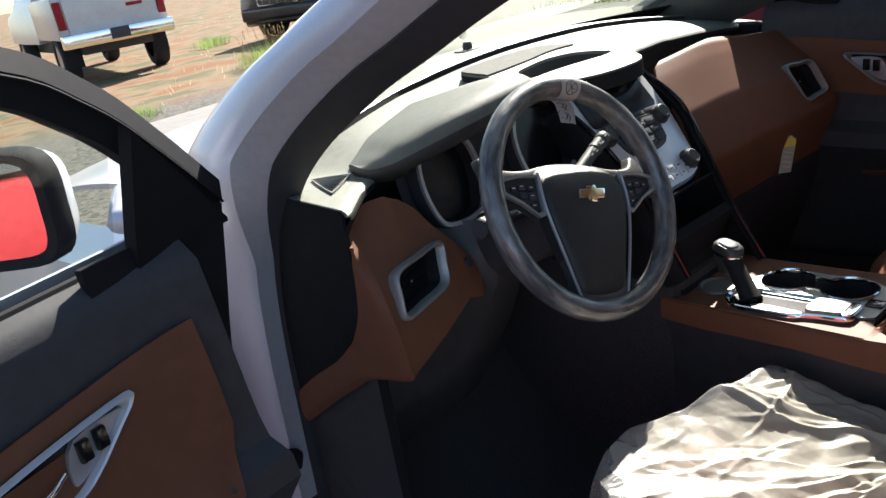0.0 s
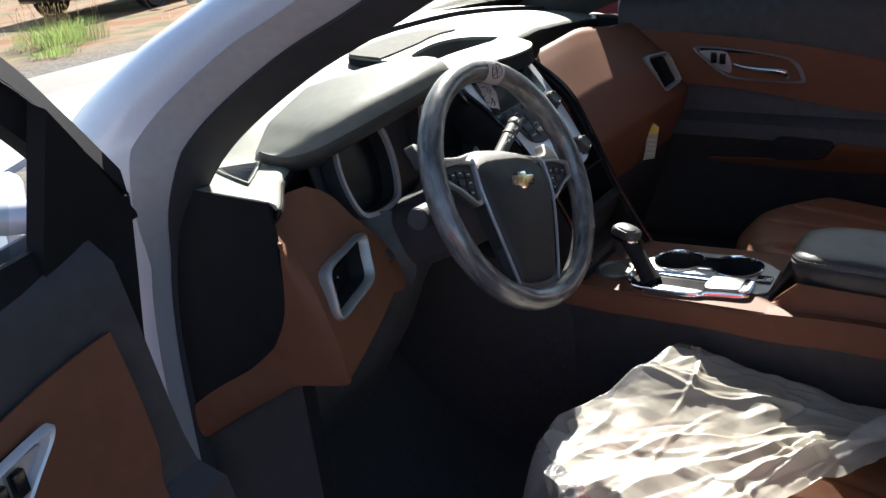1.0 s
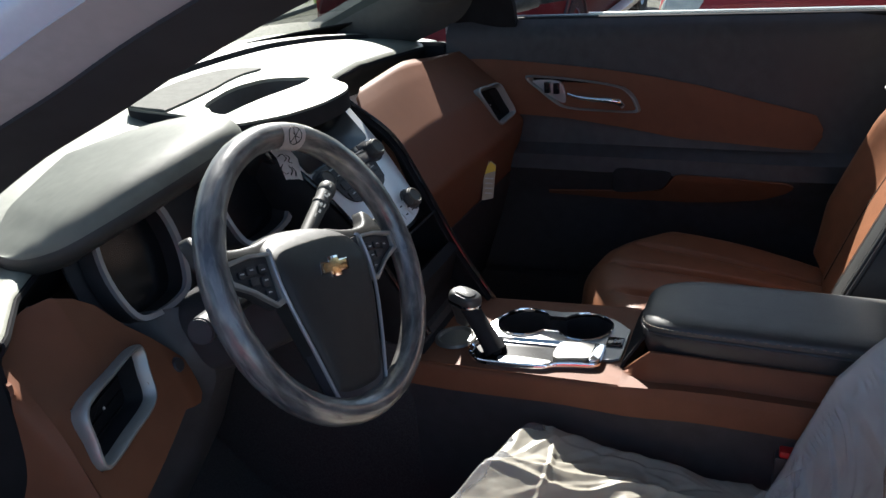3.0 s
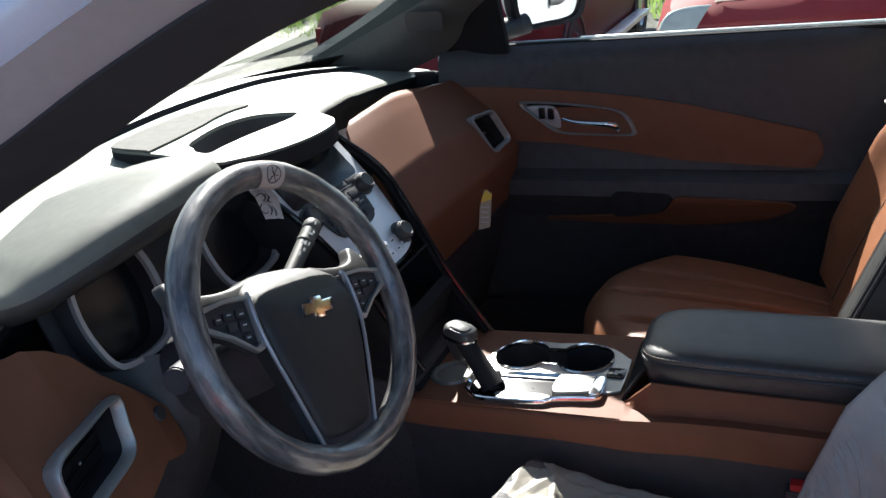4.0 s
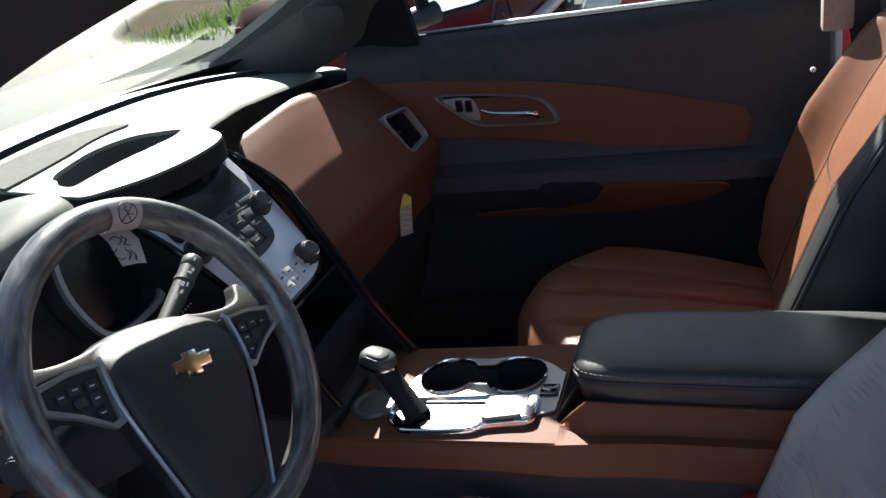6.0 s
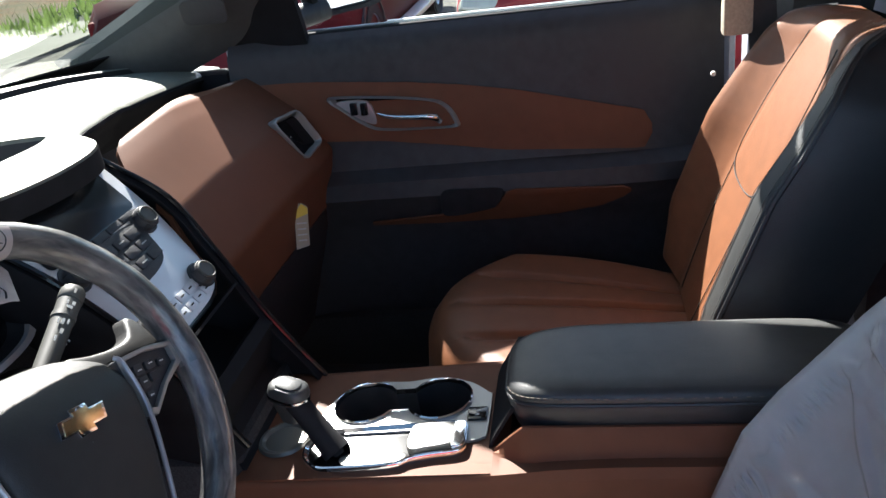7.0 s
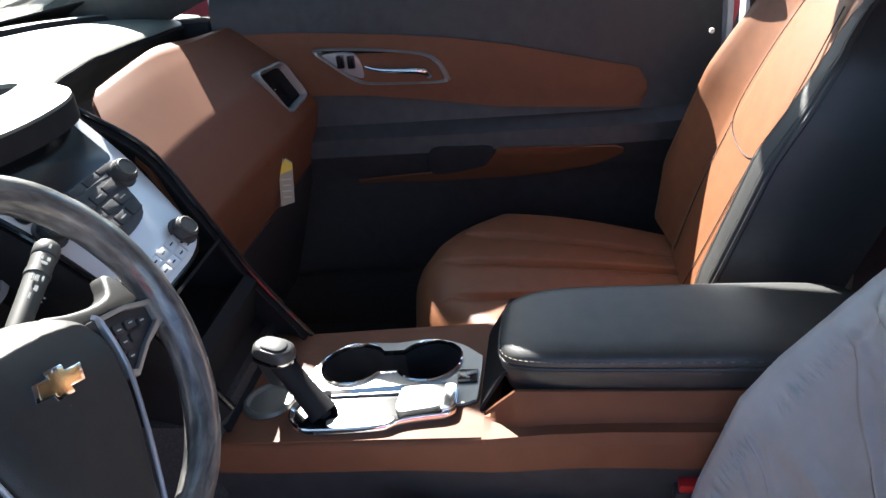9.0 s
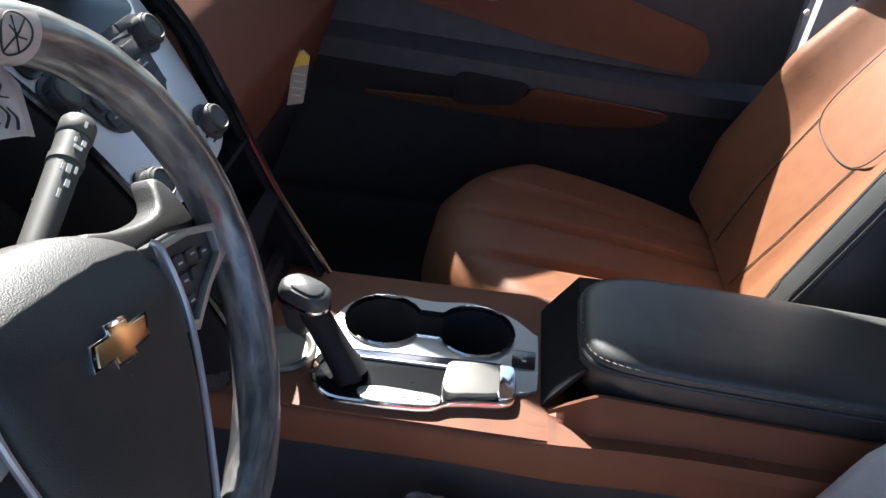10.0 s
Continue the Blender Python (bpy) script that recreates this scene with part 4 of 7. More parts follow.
part("screen", slab(rounded(0.196, 0.088, 0.010, cy=0.080), 0.004, 0.001, on_stack(0, 0, 0.002)), SCREEN, stack, "dark unlit display")
part("button_field", slab(smooth_outline([(-0.062, 0.022), (0.062, 0.022), (0.066, -0.01), (0.05, -0.040), (0.0, -0.048), (-0.05, -0.040), (-0.066, -0.01)], 4), 0.004, 0.001, on_stack(0, 0, 0.002)), BLACK, stack, "dark field of push buttons")
for r in range(3):
    for c in range(4):
        part("push_button", slab(rounded(0.026, 0.014, 0.003), 0.004, 0.0012, on_stack(-0.044 + 0.0292 * c, 0.010 - 0.0185 * r, 0.005)), BLACK, stack)
        if (r + c) % 2 == 0:
            part("button_mark", box((0, 0, 0), (0.012, 0.0016, 0.0005), 0, on_stack(-0.044 + 0.0292 * c, 0.010 - 0.0185 * r, 0.0093)), GREY_PRINT, stack)
for r in range(2):
    for c in range(6):
        part("climate_key", slab(rounded(0.021, 0.013, 0.002), 0.003, 0.001, on_stack(-0.057 + 0.0228 * c, -0.092 - 0.0165 * r, 0.003)), SILVER, stack)
        part("key_mark", box((0, 0, 0), (0.008, 0.0022, 0.0005), 0, on_stack(-0.057 + 0.0228 * c, -0.092 - 0.0165 * r, 0.0063)), INK, stack)
for i in range(5):
    part("radio_key", slab(rounded(0.030, 0.010, 0.002), 0.004, 0.001, on_stack(-0.066 + 0.033 * i, 0.031, 0.003)), BLACK, stack)


def knob(x, y, r=0.0165, h=0.015):
    k = part("knob", lathe([(r * 1.25, 0.0), (r * 1.25, 0.003), (r * 1.02, 0.004), (r, h * 0.9), (r * 0.94, h), (r * 0.8, h)], 28, on_stack(x, y, 0.003)), BLACK, stack, "black rotary knob with a silver cap")
    part("knob_cap", lathe([(r * 0.86, h * 0.96), (r * 0.86, h + 0.002), (r * 0.76, h + 0.003), (r * 0.70, h + 0.001), (0, h + 0.001)], 24, on_stack(x, y, 0.003)), STALK, k)
    for j in range(20):
        a = 2 * math.pi * j / 20
        if j % 4 == 0:
            part("grip", box((0, 0, 0), (0.0016, 0.0025, h * 0.8), 0, on_stack(x + (r + 0.0003) * math.cos(a), y + (r + 0.0003) * math.sin(a), 0.003 + h * 0.45) @ Matrix.Rotation(a, 4, "Z")), BLACK, k)


knob(0.0835, 0.014)
knob(-0.0835, 0.014)
knob(0.0715, -0.092)
knob(-0.0715, -0.092)

for k in range(4):
    part("panel_dot", box((0, 0, 0), (0.0022, 0.0022, 0.0006), 0, Matrix.Translation((-0.176 + 0.0065 * k, 0.158, 1.000 + 0.0006 * k)) @ Matrix.Rotation(radians(60), 4, "X")), GREY_PRINT, stack)

# side rails that run down from the stack to the console
for sx in (1, -1):
    path = spline([(0.004 + sx * 0.134, 0.250, 1.118), (0.004 + sx * 0.133, 0.165, 1.056), (0.004 + sx * 0.116, 0.102, 0.968), (0.004 + sx * 0.108, 0.045, 0.866), (0.004 + sx * 0.105, -0.022 if sx > 0 else 0.012, 0.764 if sx > 0 else 0.805)], 6)
    part("side_rail", tube(path, 0.0042, 8), GLOSS, stack, "gloss black rail beside the stack")
    part("rail_skirt", thick(grid([[p + Vector((sx * a, b, c)) for a, b, c in ((-0.012, 0.004, -0.004), (0.006, 0.002, -0.003), (0.014, 0.012, -0.010), (0.012, 0.05, -0.03), (0.0, 0.10, -0.05))] for p in path]), 0.004), FRAME_BLACK, stack)
part("lower_bin", thick(grid([[(x, y, z) for x in np.linspace(-0.098, 0.106, 9)] for y, z in ((0.080, 0.932), (0.100, 0.915), (0.150, 0.90), (0.155, 0.86), (0.085, 0.84), (0.055, 0.868), (0.045, 0.86), (0.062, 0.80), (0.03, 0.76))]), 0.004), FRAME_BLACK, stack, "black open bin below the controls")
part("bin_lip", box((0.077, 0.056, 0.866), (0.030, 0.005, 0.004), 0.001), CHROME, stack)


# ---- centre console ----
console = thing("center_console", "saddle-brown centre console with a silver top plate", "console", (0.0, -0.25, 0.36))


def console_top(y):
    return interp(y, [-0.62, -0.40, -0.30, -0.02, 0.05], [0.788, 0.786, 0.775, 0.761, 0.762])


def side_shell(sx):
    rows = []
    for y in np.linspace(-0.66, 0.06, 25):
        zt = console_top(y)
        hw = interp(y, [-0.66, -0.3, 0.06], [0.110, 0.108, 0.104])
        low = zt - interp(y, [-0.66, -0.32, -0.20, 0.06], [0.050, 0.048, 0.040, 0.040])
        g = 0.0 if sx < 0 else 0.010
        out = 0.124 if sx < 0 else hw + 0.006 + g
        rows.append([(sx * (out + 0.002), y, low), (sx * (out + 0.002), y, low + 0.004), (sx * out, y, zt - 0.007), (sx * (out - 0.002), y, zt - 0.002), (sx * (out - 0.006), y, zt + 0.0005), (sx * (hw - 0.016 + g), y, zt + 0.0005)])
    return thick(grid(rows), 0.004)


part("console_side", side_shell(-1), BROWN, console, "saddle-brown console side")
part("console_side", side_shell(1), BROWN, console, "saddle-brown console side")
for sx in (-1, 1):
    part("console_skirt", thick(grid([[(sx * (0.1205 - 0.004 * (z < 0.70)), y, z) for z in [0.52, 0.60, 0.68, 0.72, console_top(y) - 0.008]] for y in np.linspace(-0.70, 0.06, 16)]), 0.004), BLACK, console, "black lower console side")
part("console_base", box((0.004, -0.30, 0.515), (0.236, 0.74, 0.345), 0.02), BLACK, console, "black carpeted console side")
plate = smooth_outline([(-0.055, -0.044), (-0.020, -0.040), (0.030, -0.050), (0.062, -0.068), (0.080, -0.105), (0.076, -0.157), (0.082, -0.205), (0.066, -0.248), (0.040, -0.276), (0.030, -0.281), (-0.045, -0.281), (-0.054, -0.276), (-0.060, -0.262), (-0.070, -0.200), (-0.075, -0.070), (-0.068, -0.048)], 3)


def on_console(x, y, z=0.0):
    return Matrix.Translation((x, y, console_top(y) + z)) @ Matrix.Rotation(radians(-2.9), 4, "X")


def pierced(outer, hole, h, z):
    """A flat plate that follows the console's slope, with a hole through it."""
    bm = bmesh.new()
    for loop in (outer, hole):
        vs = [bm.verts.new((x, y, console_top(y) + z)) for x, y in loop]
        for a, b in zip(vs, vs[1:] + vs[:1]):
            bm.edges.new((a, b))
    bmesh.ops.triangle_fill(bm, edges=bm.edges[:], use_beauty=True)
    r = bmesh.ops.extrude_face_region(bm, geom=bm.faces[:])
    bmesh.ops.translate(bm, vec=(0, 0, -h), verts=[v for v in r["geom"] if isinstance(v, bmesh.types.BMVert)])
    return bm


# cup holders: a chrome figure-of-eight rim over two dark wells
def cup_outline(r, grow=0.0):
    out = []
    for cy, a0, a1 in ((0.052, -60, 240), (-0.052, 120, 420)):
        for k in range(19):
            a = radians(lerp(a0, a1, k / 18))
            out.append(((r + grow) * math.cos(a), cy + (r + grow) * math.sin(a)))
    return out


CUP = (0.030, -0.157)
cup_o, cup_i, cup_d = cup_outline(0.0465), cup_outline(0.0446), cup_outline(0.0432)
cm2 = on_console(CUP[0], CUP[1], 0.004)
hole = [(CUP[0] + x, CUP[1] + y) for x, y in cup_outline(0.0450)]
part("top_plate", pierced(plate, hole, 0.004, 0.004), PLATE_SILVER, console, "satin silver top plate")
deck = [(-0.118, 0.055), (0.106, 0.055), (0.108, -0.31), (-0.118, -0.31)]
part("console_deck", pierced(deck, hole, 0.003, 0.0), BROWN, console, "saddle-brown console top")
cups = part("cup_rim", grid([[cm2 @ Vector((x, y, z)) for x, y in o] for o, z in ((cup_o, -0.002), (cup_o, 0.003), (cup_i, 0.0045), (cup_d, 0.001), (cup_d, -0.006))], closed_v=True), CHROME, console, "chrome rim round two cup holders")
bm = grid([[cm2 @ Vector((x * k, y * lerp(1, k, 0.5), z)) for x, y in cup_d] for k, z in ((1.0, -0.003), (0.97, -0.03), (0.92, -0.068), (0.5, -0.070), (0.05, -0.070))], closed_v=True)
part("cup_well", bm, RUBBER, cups, "deep dark cup wells")

# gear gate: bright chrome frame, dark slot, printed plate, raised lid at its rear end
gate_out = smooth_outline([(-0.056, -0.043), (-0.040, -0.052), (-0.032, -0.075), (-0.0295, -0.110), (-0.0265, -0.190), (-0.0250, -0.240), (-0.032, -0.2555), (-0.050, -0.2580), (-0.076, -0.2570), (-0.0865, -0.246), (-0.091, -0.215), (-0.0965, -0.190), (-0.105, -0.175), (-0.1085, -0.150), (-0.110, -0.110), (-0.108, -0.070), (-0.090, -0.048), (-0.072, -0.042)], 4)
gc = (-0.066, -0.150)


def gate_ring(inset, z):
    """The gate's outline drawn in by a margin, on the console's slope."""
    n = len(gate_out)
    pts = []
    for i in range(n):
        a, b = Vector(gate_out[i - 1]), Vector(gate_out[(i + 1) % n])
        t = (b - a).normalized()
        q = Vector((t.y, -t.x))
        p = Vector(gate_out[i])
        if (p + q * 0.001 - Vector(gc)).length > (p - Vector(gc)).length:
            q = -q
        p = p + q * inset
        pts.append(Vector((p.x, p.y, console_top(p.y) + 0.004 + z)))
    return pts


gate = part("gear_gate", grid([gate_ring(0, -0.003), gate_ring(0, 0.0045), gate_ring(0.0012, 0.0068), gate_ring(0.0035, 0.0076), gate_ring(0.0072, 0.0040), gate_ring(0.0080, -0.003)], closed_v=True), CHROME, console, "bright chrome frame round the gear gate")
trough = [gate_ring(0.0078, 0.0014)] + [[Vector((lerp(p.x, gc[0], k), lerp(p.y, gc[1], k), 0)) for p in gate_ring(0.0078, 0)] for k in (0.10, 0.4, 0.8, 0.98)]
for loop in trough[1:]:
    for p in loop:
        p.z = console_top(p.y) + 0.0048
part("gate_trough", grid(trough, closed_v=True), GLOSS, gate, "dark glossy gear slot")
part("gate_end", slab(smooth_outline([(-0.034, -0.089), (-0.030, -0.094), (-0.031, -0.103), (-0.040, -0.1065), (-0.070, -0.1065), (-0.079, -0.102), (-0.081, -0.094), (-0.076, -0.089)], 3), 0.010, 0.003, on_console(0, -0.150, 0.004), 3), CHROME, gate, "broad chrome end of the gate")
gm = on_console(0, -0.150, 0.004)
part("gate_plate", slab(smooth_outline([(-0.083, 0.050), (-0.079, 0.030), (-0.080, 0.000), (-0.082, -0.028), (-0.089, -0.032), (-0.097, -0.022), (-0.1005, 0.020), (-0.0995, 0.044), (-0.094, 0.052), (-0.088, 0.054)], 3), 0.0030, 0.0008, gm @ Matrix.Translation((0, 0, 0.0))), PLATE_SILVER, gate, "printed silver gear plate")
part("gate_rib", slab([(-0.040, 0.06), (-0.0365, 0.06), (-0.0345, -0.085), (-0.038, -0.085)], 0.006, 0.001, gm @ Matrix.Translation((0, 0, -0.002))), SATIN, gate)
part("gate_lid", slab(smooth_outline([(-0.036, -0.036), (-0.032, -0.050), (-0.0315, -0.085), (-0.037, -0.092), (-0.068, -0.092), (-0.076, -0.086), (-0.081, -0.060), (-0.084, -0.040), (-0.072, -0.032), (-0.050, -0.033)], 3), 0.011, 0.0035, gm @ Matrix.Translation((0, 0, -0.001)), 3), LID_GREY, gate, "raised satin lid at the end of the gate")
for k in range(5):
    part("gear_mark", box((0, 0, 0), (0.0042, 0.0058, 0.0004), 0, gm @ Matrix.Translation((-0.090, 0.036 - 0.0155 * k, 0.0032))), STALK, gate)
# heated-seat style switch
sw = part("switch", slab(rounded(0.026, 0.026, 0.003), 0.004, 0.001, on_console(-0.008, -0.2655, 0.003)), GLOSS, console, "small black console switch")
for k in (-1, 1):
    part("switch_mark", box((0, 0, 0), (0.003, 0.005, 0.0004), 0, on_console(-0.008 + 0.004 * k, -0.2655, 0.0073)), GREY_PRINT, sw)
part("front_tray", lathe([(0.0, 0.001), (0.026, 0.001), (0.0275, 0.003), (0.030, 0.005), (0.034, 0.0045), (0.036, 0.0)], 28, on_console(-0.040, -0.006, 0.003)), LID_GREY, console, "round lidded tray by the gear lever")
# black riser between plate and armrest, brown ridge
part("riser", thick(grid([[(x, y, z) for x in np.linspace(-0.071, 0.088, 8)] for y, z in ((-0.284, 0.772), (-0.290, 0.786), (-0.318, 0.834), (-0.40, 0.84))]), 0.004), FRAME_BLACK, console, "black riser in front of the armrest")
rows = []
for y in list(np.linspace(-0.292, -0.332, 6)) + list(np.linspace(-0.37, -0.70, 6)):
    g = min(1, (-0.292 - y) / 0.040)
    rx, rz = lerp(-0.076, -0.096, g), lerp(0.7775, 0.826, g)
    rows.append([(-0.1265, y, console_top(y) - 0.012), (-0.1225, y, console_top(y) + 0.0015), (rx - 0.012, y, console_top(y) + 0.0025), (rx - 0.008, y, lerp(console_top(y) + 0.003, rz, 0.25)), (rx - 0.0035, y, rz - 0.005), (rx - 0.0015, y, rz - 0.0005), (rx + 0.002, y, rz), (rx + 0.005, y, rz - 0.004), (rx + 0.006, y, rz - 0.020)])
part("rear_shell", thick(grid(rows), 0.003), BROWN, console, "saddle-brown shell under the armrest")

# armrest
arm = thing("armrest", "black leather centre armrest with stitched edge", "armrest", (-0.02, -0.48, 0.82))
AX, AY0, AY1 = -0.016, -0.312, -0.740
out = []
for k in range(41):
    t = k / 40
    a = 2 * math.pi * t
    c, s_ = math.cos(a), math.sin(a)
    out.append((AX + 0.080 * math.copysign(abs(c) ** 0.45, c), (AY0 + AY1) / 2 + (AY0 - AY1) / 2 * math.copysign(abs(s_) ** 0.38, s_)))
out = out[:-1]
cy = (AY0 + AY1) / 2


def arm_ring(k, z, dy=0.0):
    return [(AX + (x - AX) * k, yy, z - 0.0072 * max(0, (yy - AY0 + 0.10) / 0.10) ** 2) for x, y in out for yy in [cy + (y - cy) * (1 - (1 - k) * 0.35) + dy]]


part("armrest_pad", grid([arm_ring(0.98, 0.853), arm_ring(1.0, 0.857), arm_ring(0.988, 0.863), arm_ring(0.94, 0.868), arm_ring(0.84, 0.8705), arm_ring(0.62, 0.8715), arm_ring(0.35, 0.872), arm_ring(0.15, 0.872), arm_ring(0.01, 0.872)], closed_v=True, cap=True), ARM_LEATHER, arm, "black grained leather pad", angle=120)
part("armrest_base", grid([arm_ring(0.80, 0.806, 0.0), arm_ring(0.90, 0.810), arm_ring(0.965, 0.828), arm_ring(0.995, 0.846), arm_ring(0.97, 0.852), arm_ring(0.5, 0.852)], closed_v=True), BLACK_LEATHER, arm, "black leather underside of the armrest")
stitch_path = arm_ring(0.992, 0.860)
SP = spline(stitch_path, 8, closed=True)
part("armrest_piping", tube(arm_ring(1.003, 0.8545), 0.0022, 6, closed=True), BLACK_LEATHER, arm)
bms = []
acc = 0
for a, b in zip(SP, SP[1:] + SP[:1]):
    acc += (b - a).length
    if acc > 0.0065:
        acc = 0
        d = (b - a).normalized()
        bms.append(box(a + Vector((0, 0, 0.003)), (0.0042, 0.0012, 0.0012), 0, Matrix.Rotation(math.atan2(d.y, d.x), 4, "Z")))
tagged(part("stitching", merge(*bms), TAN_THREAD, arm, "pale stitching round the pad"), kind="stuff")

# gear lever
lever = thing("gear_lever", "black and chrome automatic gear lever", "gear lever", (-0.046, -0.075, 0.76))
base, top = Vector((-0.072, -0.090, 0.768)), Vector((-0.036, -0.026, 0.838))
part("shaft", tube([base - Vector((0, 0, 0.004)), base.lerp(top, 0.35), base.lerp(top, 0.62)], lambda t: 0.010 - 0.002 * t, 12), RUBBER, lever)
part("gaiter", tube([base.lerp(top, v) for v in (0.02, 0.20, 0.45, 0.70, 0.88)], lambda t: 0.0175 - 0.010 * t + 0.007 * t * t, 16, up=(1, 0, 0), flat=1.2), RUBBER, lever, "black lever boot")
km = frame_at(top, (0.25, 1, 0.15), (-1, 0.25, 0.0))
if (km.to_3x3() @ Vector((0, 0, 1))).z < 0:
    km = km @ Matrix.Rotation(math.pi, 4, "X")
KS = 0.80
ko = smooth_outline([(x * KS, y * KS) for x, y in ((0.036, 0.0), (0.026, 0.020), (0.0, 0.025), (-0.026, 0.021), (-0.036, 0.0), (-0.026, -0.021), (0.0, -0.025), (0.026, -0.020))], 4)
kr = lambda k, z: [km @ Vector((x * k, y * k, z)) for x, y in ko]
part("lever_knob", grid([kr(0.45, -0.045), kr(0.62, -0.03), kr(0.86, -0.012), kr(0.98, -0.004), kr(1.0, 0.002), kr(0.95, 0.009), kr(0.80, 0.013), kr(0.4, 0.015), kr(0.05, 0.015)], closed_v=True), ARM_LEATHER, lever, "black leather grip")
part("knob_band", grid([kr(0.99, -0.007), kr(1.02, -0.006), kr(1.025, -0.002), kr(1.0, 0.0)], closed_v=True), CHROME, lever, "chrome band under the grip")
part("knob_inlay", grid([kr(0.60, 0.0142), kr(0.63, 0.0152), kr(0.58, 0.0160), kr(0.02, 0.0165)], closed_v=True), ARM_LEATHER, lever)

# ---- steering wheel ----
TAU = radians(24.7)
TURN = radians(-17.5)
WU = Matrix.Translation((-0.3645, 0.001, 1.0505)) @ Matrix(((1, 0, 0), (0, math.sin(TAU), -math.cos(TAU)), (0, math.cos(TAU), math.sin(TAU)))).to_4x4()
WM = WU @ Matrix.Rotation(TURN, 4, "Z")
wheel_thing = thing("steering_wheel", "steering wheel wrapped in clear protective plastic film", "steering wheel", (-0.36, 0.05, 0.95))
RIM_R, RIM_T = 0.1705, 0.0160


def W(x, y, z):
    return WM @ Vector((x, y, z))


def on_rim(a, b, lift=0.0):
    """a: degrees round the wheel; b: degrees round the rim's section, 0 outwards, 90 to the driver."""
    a, b = radians(a), radians(b)
    R = RIM_R + (RIM_T + lift) * math.cos(b)
    return W(R * math.cos(a), R * math.sin(a), -0.012 + (RIM_T + lift) * 1.12 * math.sin(b))


rows = []
for k in range(144):
    a = 2 * math.pi * k / 144
    row = []
    for j in range(20):
        b = 2 * math.pi * j / 20
        lump = 0.0006 * noise.noise((math.cos(a) * 7, math.sin(a) * 7, 3)) + 0.0005 * noise.noise((math.cos(a) * 16, math.sin(a) * 16, b * 2.5)) + 0.0004 * noise.noise((math.cos(a) * 40, math.sin(a) * 40, b * 5))
        row.append(on_rim(math.degrees(a), math.degrees(b), lump))
    rows.append(row)
bm = grid(rows, closed_u=True, closed_v=True)
uv = bm.loops.layers.uv.new("along")
bm.verts.index_update()
for f in bm.faces:
    us, vs = [l.vert.index // 20 for l in f.loops], [l.vert.index % 20 for l in f.loops]
    for l, u, v in zip(f.loops, us, vs):
        u += 144 if max(us) - min(us) > 72 and u < 72 else 0
        v += 20 if max(vs) - min(vs) > 10 and v < 10 else 0
        l[uv].uv = (u / 144, v / 20)
rim = part("rim", bm, WRAP, wheel_thing, "leather rim under shiny crinkled plastic film, highlights painted pale")


def wheel_sheet(outline, z_in, depth, mat, name, label="", bevel=0.004, parent=None, fall=None):
    """A shaped block in the wheel's plane; fall: how far its face drops at x, y."""
    bm = slab(outline, depth, bevel, None, 3)
    if fall:
        for v in bm.verts:
            v.co.z -= fall(v.co.x, v.co.y)
    bmesh.ops.transform(bm, matrix=WM @ Matrix.Translation((0, 0, z_in)), verts=bm.verts)
    return part(name, bm, mat, parent or wheel_thing, label)


def mirrored(half):
    """A closed outline from its right half, from top to bottom."""
    return half + [(-x, y) for x, y in reversed(half) if abs(x) > 1e-6]


def hub_drop(x, y):
    return 0.036 * max(0, (y + 0.004) / 0.064) ** 2.0 + 0.004 * max(0, (-0.06 - y) / 0.06) + 0.003 * (x / 0.080) ** 2


hub_s = smooth_outline(mirrored([(0.0, 0.061), (0.030, 0.060), (0.056, 0.054), (0.073, 0.044), (0.0805, 0.030), (0.0815, 0.000), (0.0760, -0.038), (0.062, -0.085), (0.047, -0.132), (0.036, -0.146), (0.0, -0.150)]), 4)
ctr = (0, -0.02)
rws = []
for k, z in ((1.0, -0.030), (1.0, -0.016), (0.992, -0.010), (0.97, -0.006), (0.93, -0.003), (0.86, -0.001), (0.76, 0.0005), (0.64, 0.0015), (0.5, 0.0022), (0.36, 0.0026), (0.22, 0.0029), (0.10, 0.003), (0.01, 0.003)):
    rws.append([W(ctr[0] + (x - ctr[0]) * k, ctr[1] + (y - ctr[1]) * k, z - hub_drop((x - ctr[0]) * k, ctr[1] + (y - ctr[1]) * k)) for x, y in hub_s])
part("hub_cover", grid(rws, closed_v=True), HUB, wheel_thing, "charcoal airbag cover", angle=80)
wheel_sheet([(-0.081, 0.0), (-0.049, -0.140), (-0.043, -0.162), (-0.02, -0.166), (0.02, -0.166), (0.043, -0.162), (0.049, -0.140), (0.081, 0.0)], -0.031, 0.018, SPOKE_GREY, "lower_spoke", "dark satin lower spoke", bevel=0.003)
